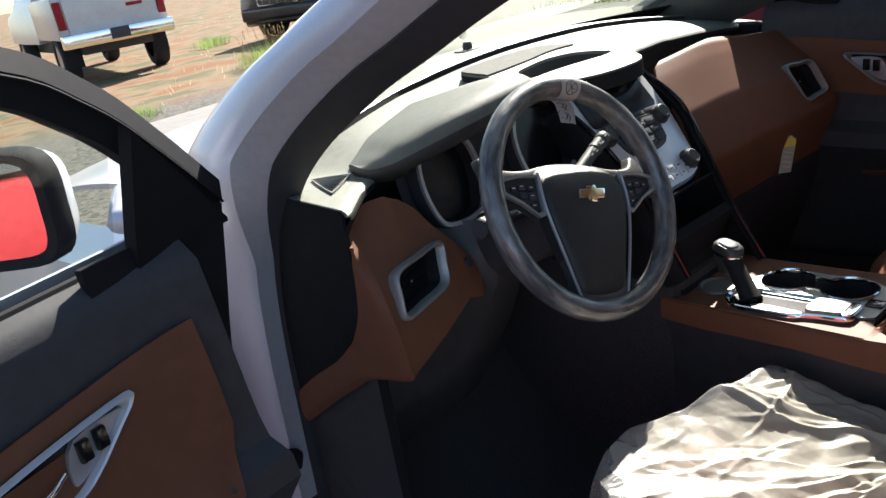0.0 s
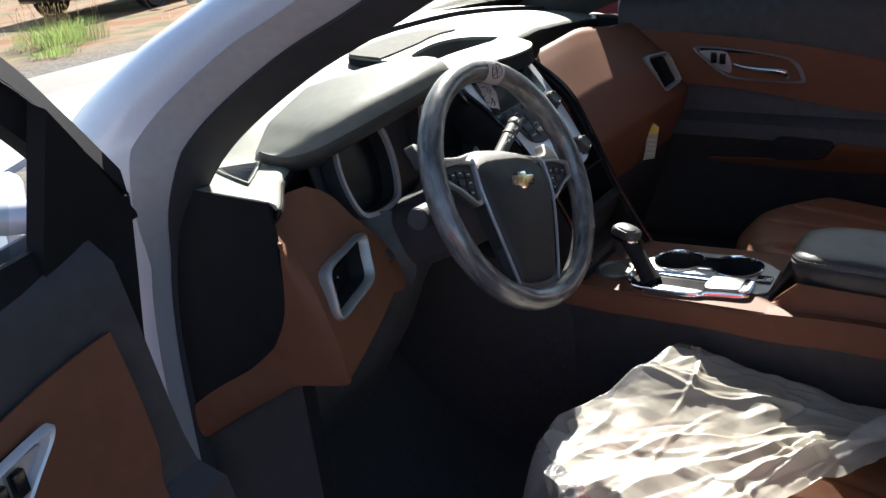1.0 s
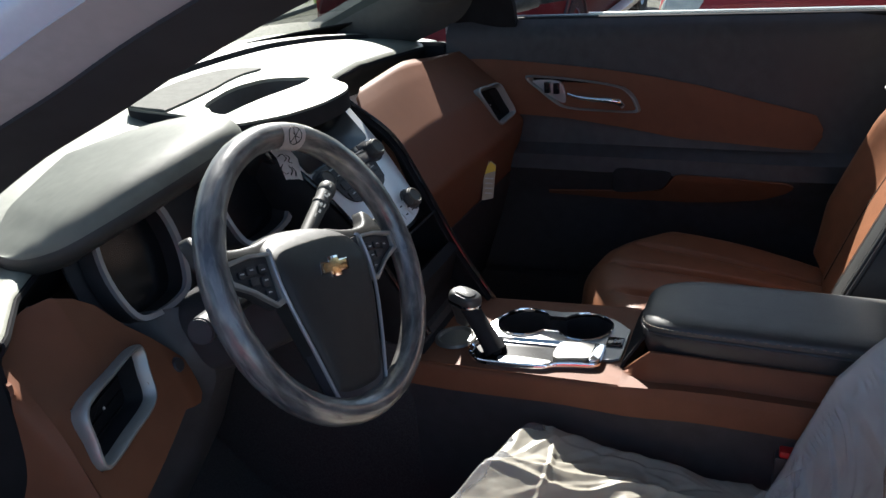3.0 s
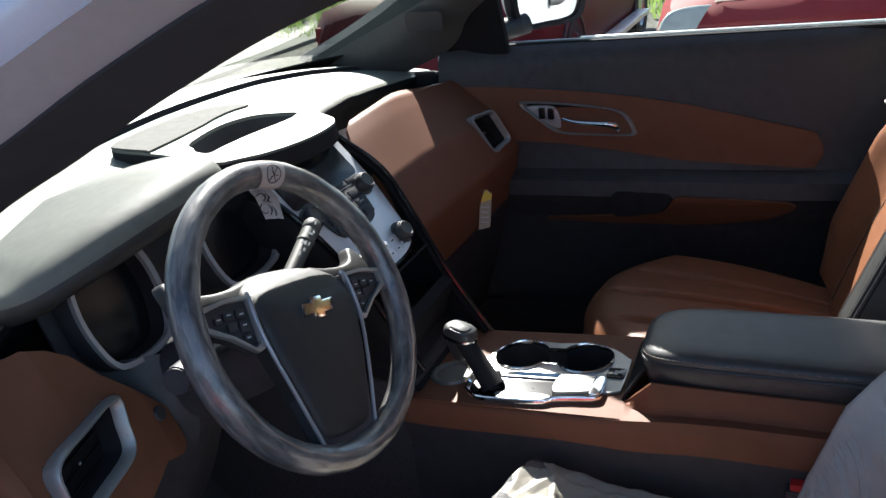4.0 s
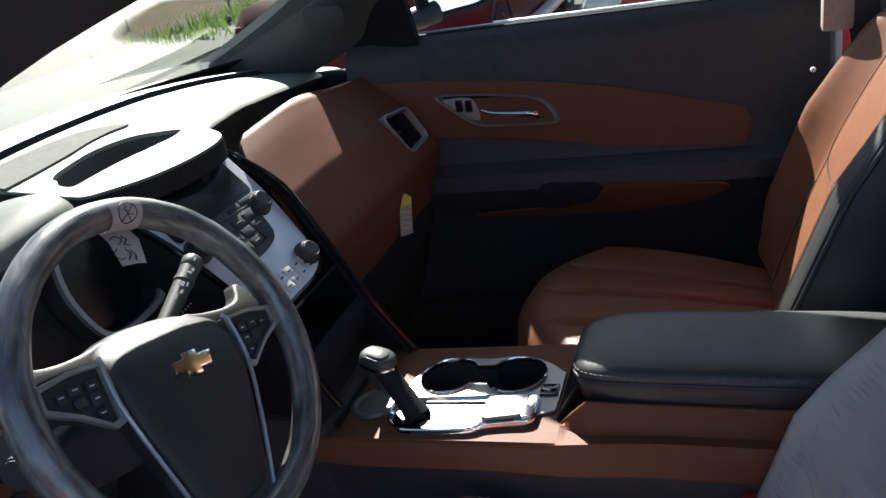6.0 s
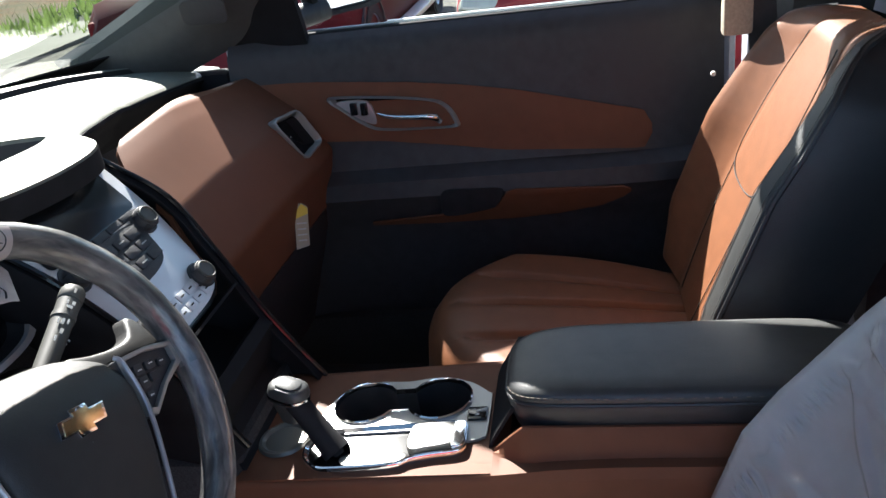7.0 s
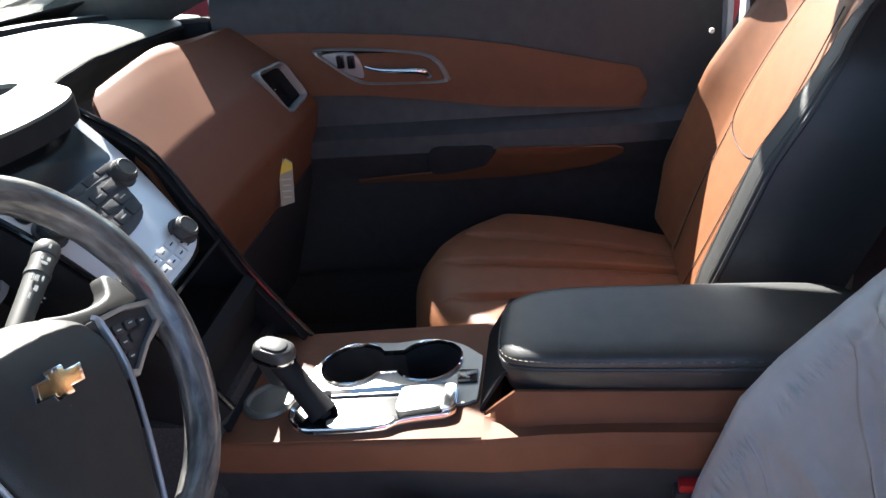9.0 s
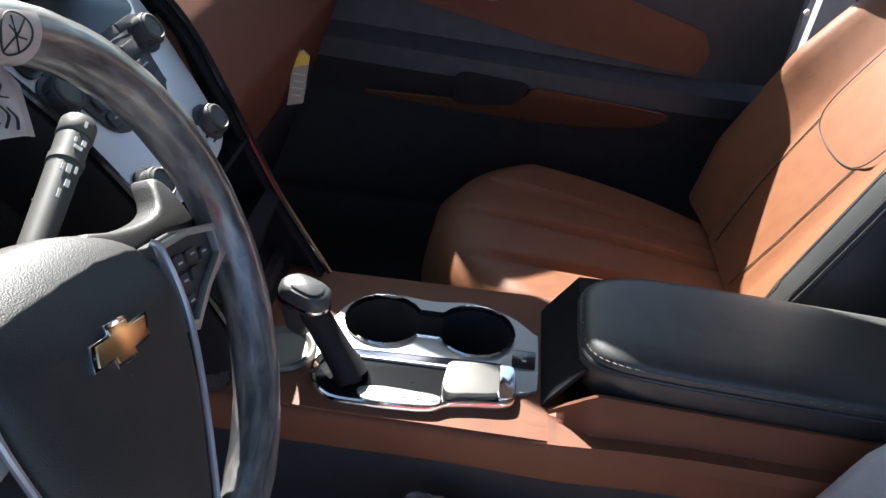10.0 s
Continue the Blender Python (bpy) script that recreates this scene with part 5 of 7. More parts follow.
for sx in (-1, 1):
    # bright edging down both sides of the hub
    part("hub_trim", tube(spline([W(sx * x, y, z) for x, y, z in ((0.0805, 0.037, -0.014), (0.0835, 0.030, -0.010), (0.0850, -0.004, -0.0075), (0.0800, -0.036, -0.0070), (0.0650, -0.090, -0.0085), (0.0460, -0.152, -0.0125))], 4), 0.0024, 8), SATIN, wheel_thing, "satin trim edge beside the hub")
    # side spoke with framed button pad
    fo = [(sx * x, y) for x, y in ((0.083, 0.034), (0.118, 0.035), (0.159, 0.030), (0.160, 0.008), (0.124, -0.008), (0.094, -0.029), (0.083, -0.026))]
    fi = [(sx * x, y) for x, y in ((0.091, 0.0255), (0.115, 0.0260), (0.138, 0.021), (0.137, 0.012), (0.117, -0.002), (0.099, -0.016), (0.092, -0.013))]
    fi = [(lerp(a[0], b[0], 0.5), lerp(a[1], b[1], 0.5)) for a, b in zip(fi, fo)]
    if sx < 0:
        fo, fi = fo[::-1], fi[::-1]
    spoke = wheel_sheet(fo, -0.029, 0.014, BLACK, "side_spoke", "spoke with framed push buttons", bevel=0.003)
    part("spoke_frame", ring(fo, fi, 0.007, WM @ Matrix.Translation((0, 0, -0.0155)), 0.0014), PLATE_SILVER, spoke, "satin silver frame")
    wing = smooth_outline([(sx * x, y) for x, y in ((0.050, 0.054), (0.078, 0.049), (0.110, 0.047), (0.134, 0.052), (0.150, 0.070), (0.160, 0.066), (0.162, 0.045), (0.159, 0.031), (0.120, 0.035), (0.082, 0.033), (0.060, 0.035))], 3)
    wheel_sheet(wing if sx > 0 else wing[::-1], -0.048, 0.020, HUB, "spoke_shoulder", "black shoulder above the spoke", bevel=0.005, fall=lambda x, y: 0.010 * max(0, (y - 0.030) / 0.03) ** 1.5)
    for i, (bx, by, bw, bh) in enumerate(((0.096, 0.017, 0.012, 0.010), (0.096, 0.003, 0.012, 0.012), (0.096, -0.009, 0.010, 0.006), (0.113, 0.017, 0.014, 0.009), (0.112, 0.005, 0.013, 0.009), (0.128, 0.0145, 0.009, 0.008))):
        part("wheel_button", slab(rounded(bw, bh, 0.002, 3, sx * (bx + 0.004), by), 0.004, 0.001, WM @ Matrix.Translation((0, 0, -0.0152))), BLACK, spoke)
        if i != 4:
            part("button_mark", box((0, 0, 0), (0.0052, 0.0014, 0.0004), 0, WM @ Matrix.Translation((sx * (bx + 0.004), by + (0.001 if i % 2 else -0.001), -0.0109))), GREY_PRINT, spoke)
# maker's badge, a plain gold cross with sloping ends
badge = [(-0.0245, -0.006), (-0.009, -0.006), (-0.0085, -0.0105), (0.0085, -0.0105), (0.0078, -0.006), (0.0215, -0.006), (0.0245, 0.006), (0.009, 0.006), (0.0085, 0.0105), (-0.0085, 0.0105), (-0.0078, 0.006), (-0.0215, 0.006)]
bdg = part("badge", slab([(x * 1.14, y * 1.2) for x, y in badge], 0.0034, 0.0009, WM @ Matrix.Translation((0, 0, 0.0015))), CHROME, wheel_thing, "gold and chrome badge, a plain cross shape")
part("badge_fill", slab([(x * 0.96, y * 0.92) for x, y in badge], 0.0010, 0.0003, WM @ Matrix.Translation((0, 0, 0.0049))), GOLD, bdg)
# paper tag under the film, folded over the rim, with a crossed-out ring and pen strokes
TAG_A = 88.5
rows = []
for i in range(7):
    da = lerp(6.6, -6.6, i / 6)
    row = [on_rim(TAG_A + da, lerp(70, 215, j / 10), 0.0012) for j in range(11)]
    for rr, z in ((0.146, -0.020), (0.132, -0.019), (0.117, -0.018)):
        a = radians(TAG_A - 2 + da * 1.15)
        row.append(W(rr * math.cos(a), rr * math.sin(a), z + 0.0012 * math.sin(i * 1.9)))
    rows.append(row)
tag = part("warning_tag", thick(grid(rows), 0.0003), TAG_PINK, rim, "creased paper warning tag folded over the rim")
circ = [on_rim(TAG_A + 3.9 * math.cos(2 * math.pi * k / 28), 112 + 36 * math.sin(2 * math.pi * k / 28), 0.0019) for k in range(28)]
part("tag_mark", merge(tube(circ, 0.00055, 5, closed=True), *[tube([on_rim(TAG_A + a, b, 0.0019) for a, b in line], 0.0005, 5) for line in (((-2.6, 86), (-0.6, 108), (2.4, 138)), ((0.4, 82), (0.2, 112), (-1.8, 142)), ((1.6, 98), (-0.4, 116), (-2.6, 120)))]), INK, tag)
for line in (((-0.012, 0.148), (-0.004, 0.151), (0.002, 0.146), (-0.003, 0.142)), ((0.003, 0.150), (0.008, 0.146), (0.004, 0.141), (0.010, 0.139)), ((-0.008, 0.138), (-0.013, 0.132), (-0.008, 0.126), (-0.002, 0.127)), ((0.002, 0.136), (0.006, 0.130), (0.001, 0.124)), ((0.007, 0.134), (0.011, 0.128), (0.009, 0.122))):
    part("tag_mark", tube(spline([W(x + 0.001, y - 0.002, -0.0172) for x, y in line], 4), 0.0009, 5, flat=0.5), INK, tag)

# column shroud and stalks
column = thing("steering_column", "black steering column shroud with two stalks", "steering column", (-0.36, 0.15, 0.95))
rws = []
for z, k in ((-0.050, 0.8), (-0.065, 1.0), (-0.12, 1.08), (-0.20, 1.15)):
    rws.append([WU @ Vector((0.062 * k * math.copysign(abs(math.cos(a)) ** 0.6, math.cos(a)), -0.012 + 0.050 * k * math.copysign(abs(math.sin(a)) ** 0.6, math.sin(a)), z)) for a in [2 * math.pi * j / 24 for j in range(24)]])
part("shroud", grid(rws, closed_v=True, cap=True), BLACK, column)
sl = part("turn_stalk", tube([WU @ Vector(p) for p in ((-0.055, 0.015, -0.085), (-0.10, 0.018, -0.08), (-0.135, 0.020, -0.072))], lambda t: 0.009 + 0.003 * t, 12), BLACK, column, "black indicator stalk with a turning end")
part("stalk_end", tube([WU @ Vector(p) for p in ((-0.130, 0.020, -0.074), (-0.160, 0.022, -0.066))], lambda t: 0.0165 - 0.001 * t, 18), BLACK, sl)
part("stalk_ring", tube([WU @ Vector(p) for p in ((-0.160, 0.022, -0.066), (-0.163, 0.0222, -0.065))], 0.0140, 18), BLACK, sl)
S0, S1 = Vector((-0.318, 0.080, 1.040)), Vector((-0.190, 0.104, 1.080))
SD = (S1 - S0).normalized()
along = lambda d: S1 - SD * d
sr = part("wiper_stalk", tube([S0, along(0.085), along(0.040), along(0.016)], lambda t: 0.0098 + 0.0018 * t, 18), STALK, column, "grey wiper stalk with white symbols")
part("stalk_end", merge(tube([along(0.0145), along(0.0130), along(0.001), along(-0.001)], lambda t: 0.0126 if 0.2 < t < 0.8 else 0.0116, 20), lathe([(0.0, 0.0005), (0.0085, 0.0005), (0.0090, 0.0)], 18, frame_at(along(-0.001), SD.cross(Vector((0, 0, 1))), SD.cross(SD.cross(Vector((0, 0, 1))))))), STALK, sr)
part("stalk_collar", tube([along(0.040), along(0.034)], 0.0122, 20), STALK, sr)
up = Vector((-0.15, -0.72, 0.66))
up = (up - SD * up.dot(SD)).normalized()
across = SD.cross(up)
SM = Matrix((SD, across, up)).transposed().to_4x4()
for d, wd, ht, off in ((0.008, 0.006, 0.0022, 0.0), (0.024, 0.0045, 0.0030, 0.003), (0.024, 0.0045, 0.0018, -0.003), (0.030, 0.003, 0.006, 0.0), (0.048, 0.006, 0.0018, 0.004), (0.050, 0.007, 0.0030, -0.001), (0.050, 0.006, 0.0016, -0.005), (0.062, 0.006, 0.0030, 0.001), (0.072, 0.007, 0.0018, -0.002)):
    part("stalk_mark", box((0, 0, 0), (wd, ht, 0.0008), 0, Matrix.Translation(along(d) + up * math.sqrt(max(0, 0.0122 ** 2 - off * off)) + across * off) @ SM), GREY_PRINT, sr)


# ---- seats ----
def seat_cushion(x0, x1, yf, yb, zt, name_mat, parent, centre_label):
    """A bolstered seat cushion with sewn flutes."""
    rows = []
    w = x1 - x0
    for i in range(91):
        u = i / 90
        x = x0 + w * u
        side = abs(2 * u - 1)
        bol = 0.030 * max(0, side - 0.45) ** 1.2
        row = []
        rnd = 0.150 * side ** 2.6
        front, rear = yf - rnd, yb
        edge = 0.055 * max(0, (side - 0.8) / 0.2) ** 2
        crown = 0.022 * (1 - side ** 2)
        z = zt + bol - edge + crown - 0.014
        row += [(x, front + 0.005, zt - 0.20), (x, front + 0.012, zt - 0.10), (x, front + 0.004, z - 0.040), (x, front - 0.018, z - 0.012), (x, front - 0.05, z)]
        for k in range(1, 12):
            t = k / 11
            y = lerp(front - 0.05, rear, t)
            flute = sum(-0.010 * math.exp(-((2 * u - 1 - c * (1 - 0.25 * t)) / 0.035) ** 2) for c in (-0.48, 0.0, 0.48))
            xt = x - 0.16 * w * max(0, 2 * u - 1) * t ** 1.5 * (1 if x0 > 0 else 0)
            row.append((xt, y, z - 0.035 * t + flute + 0.006 * math.sin(math.pi * t)))
        rows.append(row)
    c = part("cushion", thick(grid(rows), 0.01), name_mat, parent, centre_label)
    for cc in (-0.48, 0.0, 0.48):
        part("seam", tube([((x0 + x1) / 2 + cc * (1 - 0.25 * t) * w / 2, lerp(yf - 0.150 * abs(cc) ** 2.6 - 0.05, yb, t), zt + 0.022 * (1 - cc * cc) - 0.0235 - 0.035 * t + 0.006 * math.sin(math.pi * t)) for t in np.linspace(0, 1, 14)], 0.0010, 5), THREAD, c)
    part("cushion_base", box(((x0 + x1) / 2, (yf + yb) / 2, zt - 0.15), (w - 0.02, abs(yf - yb) - 0.06, 0.18), 0.03), BLACK, parent, "black plastic seat base")
    for sx in (x0 + 0.03, x1 - 0.03):
        part("seat_rail", box((sx, (yf + yb) / 2, 0.40), (0.04, 0.46, 0.10), 0.01), BLACK, parent)
    return c


BACK_V = [0, 0.19, 0.40, 0.55, 0.68, 0.83, 0.92, 0.98, 1.0]
BACK_HALF = [0.90, 0.98, 0.96, 0.94, 0.92, 0.85, 0.70, 0.44, 0.30]


def seat_back(cx, w, base_y, base_z, lean, height, mat, parent, label, side_cut=False):
    """A backrest with side bolsters, centre panel and dark side trim."""
    ca, sa = math.cos(lean), math.sin(lean)

    def bolster(v):
        return interp(v, [0, 0.2, 0.55, 0.85, 1], [0.018, 0.046, 0.055, 0.030, 0.0])

    def P(u, v, d):
        """u -1..1 across, v 0..1 up, d forward."""
        half = w / 2 * interp(v, BACK_V, BACK_HALF)
        return Vector((cx + half * u, base_y - sa * v * height + d * ca, base_z + ca * v * height + d * sa))

    rows = []
    us = list(np.linspace(-1, 1, 33))
    for v in 1 - np.linspace(1, 0, 41) ** 1.5:
        row = []
        bol = interp(v, [0, 0.2, 0.55, 0.85, 1], [0.018, 0.046, 0.055, 0.030, 0.0])
        crown = 0.05 * max(0, (v - 0.9) / 0.1) ** 2
        for u in us:
            a = abs(u)
            d = bol * (max(0, (a - 0.45) / 0.40)) ** 1.4 if a < 0.85 else bol * (1 - ((a - 0.85) / 0.15) ** 2 * 0.16)
            d -= 0.008 * math.exp(-((a - 0.46) / 0.025) ** 2)
            d += 0.012 * math.sin(math.pi * min(1, v * 1.1)) * (1 - a * a)
            row.append(P(u, v, d - crown))
        rows.append(row)
    cut = 2 if side_cut else 0
    b = part("backrest", thick(grid([r[cut:] for r in rows]), 0.012), mat, parent, label)
    if side_cut:
        part("side_bolster", thick(grid([r[:cut + 1] for r in rows]), 0.012), ARM_LEATHER, parent, "black leather side bolster")
    # black side and rear shell
    rows = []
    for v in 1 - np.linspace(1, 0, 33) ** 1.5:
        bol = interp(v, [0, 0.2, 0.55, 0.85, 1], [0.018, 0.046, 0.055, 0.030, 0.0])
        crown = 0.05 * max(0, (v - 0.9) / 0.1) ** 2
        e = bol * 0.80 - crown
        rows.append([P(-1.0, v, e + 0.002), P(-1.05, v, e - 0.02), P(-1.06, v, -0.06), P(-0.98, v, -0.13), P(-0.5, v, -0.16), P(0.5, v, -0.16), P(0.98, v, -0.13), P(1.06, v, -0.06), P(1.05, v, e - 0.02), P(1.0, v, e + 0.002)])
    part("back_shell", thick(grid(rows), 0.004), BLACK_LEATHER, parent, "black leather side and back of the seat")
    for sgn in (-1, 1):
        path = [P(1.012 * sgn, v, interp(v, [0, 0.2, 0.55, 0.85, 1], [0.018, 0.046, 0.055, 0.030, 0.0]) * 0.80 - 0.05 * max(0, (v - 0.9) / 0.1) ** 2 - 0.004) for v in np.linspace(0.02, 0.98, 26)]
        part("piping", tube(path, 0.004, 6), BLACK_LEATHER, parent)
        lift = lambda u, v: 0.0015 + 0.012 * math.sin(math.pi * min(1, v * 1.1)) * (1 - u * u)
        path = spline([P(sgn * u, v, lift(u, v)) for u, v in ((0.40, 0.90), (0.42, 0.72), (0.43, 0.58), (0.41, 0.51), (0.34, 0.470), (0.20, 0.452), (0.0, 0.447))], 4)
        part("seam", tube(path, 0.0009, 5), THREAD, parent)
        part("seam", tube([P(sgn * u, v, lift(u, v)) for u, v in ((0.35, 0.470), (0.34, 0.36), (0.32, 0.22), (0.29, 0.10), (0.27, 0.02))], 0.0009, 5), THREAD, parent)
    # stitches along the near bolster edge
    bms = []
    for u in ((-0.878, -0.985) if side_cut else (-0.985,)):
        for k in range(150):
            v = 0.04 + 0.9 * k / 150
            q = P(u, v, 0.0010 + bolster(v) * (1 - ((-u - 0.85) / 0.15) ** 2 * 0.16) + 0.012 * math.sin(math.pi * min(1, v * 1.1)) * (1 - u * u) - 0.05 * max(0, (v - 0.9) / 0.1) ** 2)
            bms.append(box(q, (0.0007, 0.0007, 0.0026), 0, Matrix.Rotation(lean, 4, "X")))
    tagged(part("stitching", merge(*bms), THREAD, parent), kind="stuff")
    return P


pseat = thing("passenger_seat", "saddle-brown leather passenger seat with black side trim", "car seat", (0.38, -0.40, 0.36))
seat_cushion(0.145, 0.610, -0.135, -0.60, 0.722, LEATHER, pseat, "saddle-brown leather cushion with sewn flutes")
PB = seat_back(0.372, 0.47, -0.575, 0.700, radians(23.5), 0.53, LEATHER, pseat, "saddle-brown leather backrest with bolsters", True)
part("headrest", box(PB(0, 1.24, -0.06), (0.26, 0.10, 0.17), 0.04, Matrix.Rotation(radians(-12), 4, "X"), 3), LEATHER, pseat, "saddle-brown leather headrest")

dseat = thing("driver_seat", "saddle-brown leather driver's seat under protective film", "car seat", (-0.37, -0.40, 0.36))
seat_cushion(-0.600, -0.140, -0.080, -0.58, 0.640, LEATHER, dseat, "saddle-brown leather cushion")
DB = seat_back(-0.368, 0.46, -0.540, 0.640, radians(31.5), 0.64, LEATHER, dseat, "saddle-brown leather backrest")
part("headrest", box(DB(0, 1.16, -0.05), (0.26, 0.10, 0.17), 0.04, Matrix.Rotation(radians(-14), 4, "X"), 3), LEATHER, dseat, "saddle-brown leather headrest")


def fold_field(S, T, n, seed, heading_deg, spread, length, width, height, dips=0.7):
    """Many straight creases with sharp ridges that fade out along their length."""
    rng = np.random.default_rng(seed)
    H = np.zeros_like(S)
    s0, s1, t0, t1 = S.min(), S.max(), T.min(), T.max()
    for _ in range(n):
        cs, ct = rng.uniform(s0, s1), rng.uniform(t0, t1)
        a = math.radians(heading_deg + rng.normal(0, spread))
        ln, w, h = length * rng.uniform(0.5, 1.5), width * rng.uniform(0.5, 1.6), height * rng.uniform(0.3, 1.2) * (1 if rng.random() < 0.7 else -dips)
        along = (S - cs) * math.cos(a) + (T - ct) * math.sin(a)
        bend = rng.uniform(-0.5, 0.5) * along ** 2 / ln
        across = np.abs(-(S - cs) * math.sin(a) + (T - ct) * math.cos(a) + bend)
        H += h * np.clip(1 - across / w, 0, 1) * np.clip(1 - (along / ln) ** 2, 0, 1)
    return H


def crumple(X, Y, n, seed, lo, hi, rise):
    """A sheet folded back and forth along many lines, leaving flat facets."""
    rng = np.random.default_rng(seed)
    H = np.zeros_like(X)
    for _ in range(n):
        a, wl, ph = rng.uniform(0, math.pi), rng.uniform(lo, hi), rng.random()
        q = (X * math.cos(a) + Y * math.sin(a) + 0.006 * np.sin(X * 31 + Y * 23 + 6 * ph)) / wl + ph
        keep = np.clip(0.5 + 1.2 * np.sin(X * rng.uniform(8, 22) + Y * rng.uniform(8, 22) + 6 * rng.random()), 0, 1)
        H += rise * wl * keep * np.abs(q % 1 - 0.5)
    return H


def ridges(a, n, seed, lo, hi, width, height):
    """Sharp-backed pleats at many values of a."""
    rng = np.random.default_rng(seed)
    H = np.zeros_like(a)
    for c in np.linspace(lo, hi, n) + rng.normal(0, (hi - lo) / n * 0.35, n):
        w, h = width * rng.uniform(0.5, 1.6), height * rng.uniform(0.35, 1.25)
        d = (a - c) / w
        H = np.maximum(H, h * np.where(d < 0, np.clip(1 + d * 2.6, 0, 1), np.clip(1 - d, 0, 1) ** 1.4))
    return H


cover = thing("seat_cover", "crumpled translucent plastic cover on the driver's seat", "seat cover", (-0.37, -0.35, 0.68))
# the bag over the cushion's front, gathered in pleats that run to its rear corner beside the console
NU, NV = 250, 220
U, V = np.meshgrid(np.linspace(0, 1, NU), np.linspace(0, 1, NV), indexing="ij")
X = -0.615 + 0.495 * U
FRONT = np.interp(X, [-0.615, -0.575, -0.545, -0.520, -0.460, -0.400, -0.340, -0.289, -0.213, -0.127, -0.12], [-0.175, -0.130, -0.098, -0.052, -0.026, -0.028, -0.075, -0.098, -0.112, -0.140, -0.155])
REAR = np.interp(X, [-0.615, -0.50, -0.40, -0.34, -0.28, -0.20, -0.12], [-0.43, -0.415, -0.395, -0.430, -0.480, -0.520, -0.540])
Y = FRONT + (REAR - FRONT) * V
X = X + 0.012 * np.exp(-(V / 0.05) ** 2) * np.sin(U * 37 + 2 * np.sin(U * 11))
F = (-0.20, -0.500)
ANG, RAD = np.arctan2(Y - F[1], X - F[0]), np.hypot(X - F[0], Y - F[1])
SWING = ANG + 0.09 * np.sin(RAD * 8 + 1.0) + 0.018 * np.sin(RAD * 33 + ANG * 5)
GROW = np.clip((RAD - 0.03) / 0.16, 0, 1) * np.clip((0.62 - RAD) / 0.2, 0.25, 1)
Z = 0.680 + 0.008 * np.clip(np.abs(2 * U - 1) - 0.3, 0, None) - 0.030 * V + 0.028 * np.exp(-((X + 0.25) / 0.12) ** 2 - ((Y + 0.17) / 0.085) ** 2)
Z += GROW * ridges(SWING, 8, 21, 1.3, 3.25, 0.26, 0.013) + GROW * ridges(SWING + 0.25 * U * U + 0.05 * np.sin(RAD * 21), 15, 22, 1.2, 3.4, 0.07, 0.0070)
Z += 0.020 * np.clip(1 - np.abs((SWING - 2.50) / 0.09), 0, 1) * np.clip(RAD / 0.12, 0, 1) * np.clip((0.50 - RAD) / 0.25, 0, 1)
Z += crumple(X, Y, 13, 17, 0.035, 0.11, 0.050) + fold_field(X, Y, 30, 4, 125, 30, 0.11, 0.010, 0.0050) + fold_field(X, Y, 40, 5, 60, 40, 0.05, 0.006, 0.0026)
Z -= 0.15 * np.clip((0.10 - V) / 0.10, 0, None) ** 1.7 + 0.06 * np.clip((U - 0.93) / 0.07, 0, None) ** 1.5 + 0.07 * np.clip((0.07 - U) / 0.07, 0, None) ** 1.5
def bag_part(clear):
    """The sheet's milky middle, or the clear border along its front and outer side."""
    bm = grid([[(X[i, j], Y[i, j], Z[i, j]) for j in range(NV)] for i in range(NU)])
    gone = []
    for f in bm.faces:
        c = f.calc_center_median()
        front = np.interp(c.x, [-0.615, -0.545, -0.460, -0.400, -0.340, -0.289, -0.213, -0.127], [-0.175, -0.098, -0.026, -0.028, -0.075, -0.098, -0.112, -0.140])
        wave = 0.012 * math.sin(c.x * 61 + 2 * math.sin(c.y * 47)) + 0.008 * math.sin(c.x * 143)
        border = c.y > front - 0.048 - wave or c.x < -0.548 + 0.014 * math.sin(c.y * 70) or c.x > -0.135 + 0.01 * math.sin(c.y * 55)
        if border != clear:
            gone.append(f)
    bmesh.ops.delete(bm, geom=gone, context="FACES")
    return bm


part("cushion_film", bag_part(False), FILM, cover, "milky creased film over the cushion's front", angle=180)
part("film_border", bag_part(True), STRAND_FILM, cover, "clear border of the bag", angle=180)
# a drawn-out strand of film from the pleats to the backrest
rows = []
for k in range(40):
    t = k / 39
    c = Vector((lerp(-0.300, -0.155, t), lerp(-0.430, -0.575, t), 0.672 + 0.070 * t + 0.008 * math.sin(math.pi * t)))
    rows.append([c + Vector((0.62, 0.72, 0)) * (w * lerp(0.016, 0.011, t)) + Vector((0, 0, 0.007 * (1 - w * w) + 0.002 * math.sin(5 * w + 9 * t))) for w in np.linspace(-1, 1, 15)])
part("film_strand", grid(rows), STRAND_FILM, cover, "thin strand of clear film", angle=180)


def film_point(u, v, d):
    """On the driver's backrest: u across, v up, d forward."""
    lean, half = radians(31.5), 0.23 * interp(v, [0, 0.15, 0.4, 0.6, 0.8, 1.0], [0.90, 0.98, 1.0, 0.96, 0.86, 0.72])
    return Vector((-0.368 + half * u, -0.540 - math.sin(lean) * v * 0.64 + d * math.cos(lean), 0.640 + math.cos(lean) * v * 0.64 + d * math.sin(lean)))


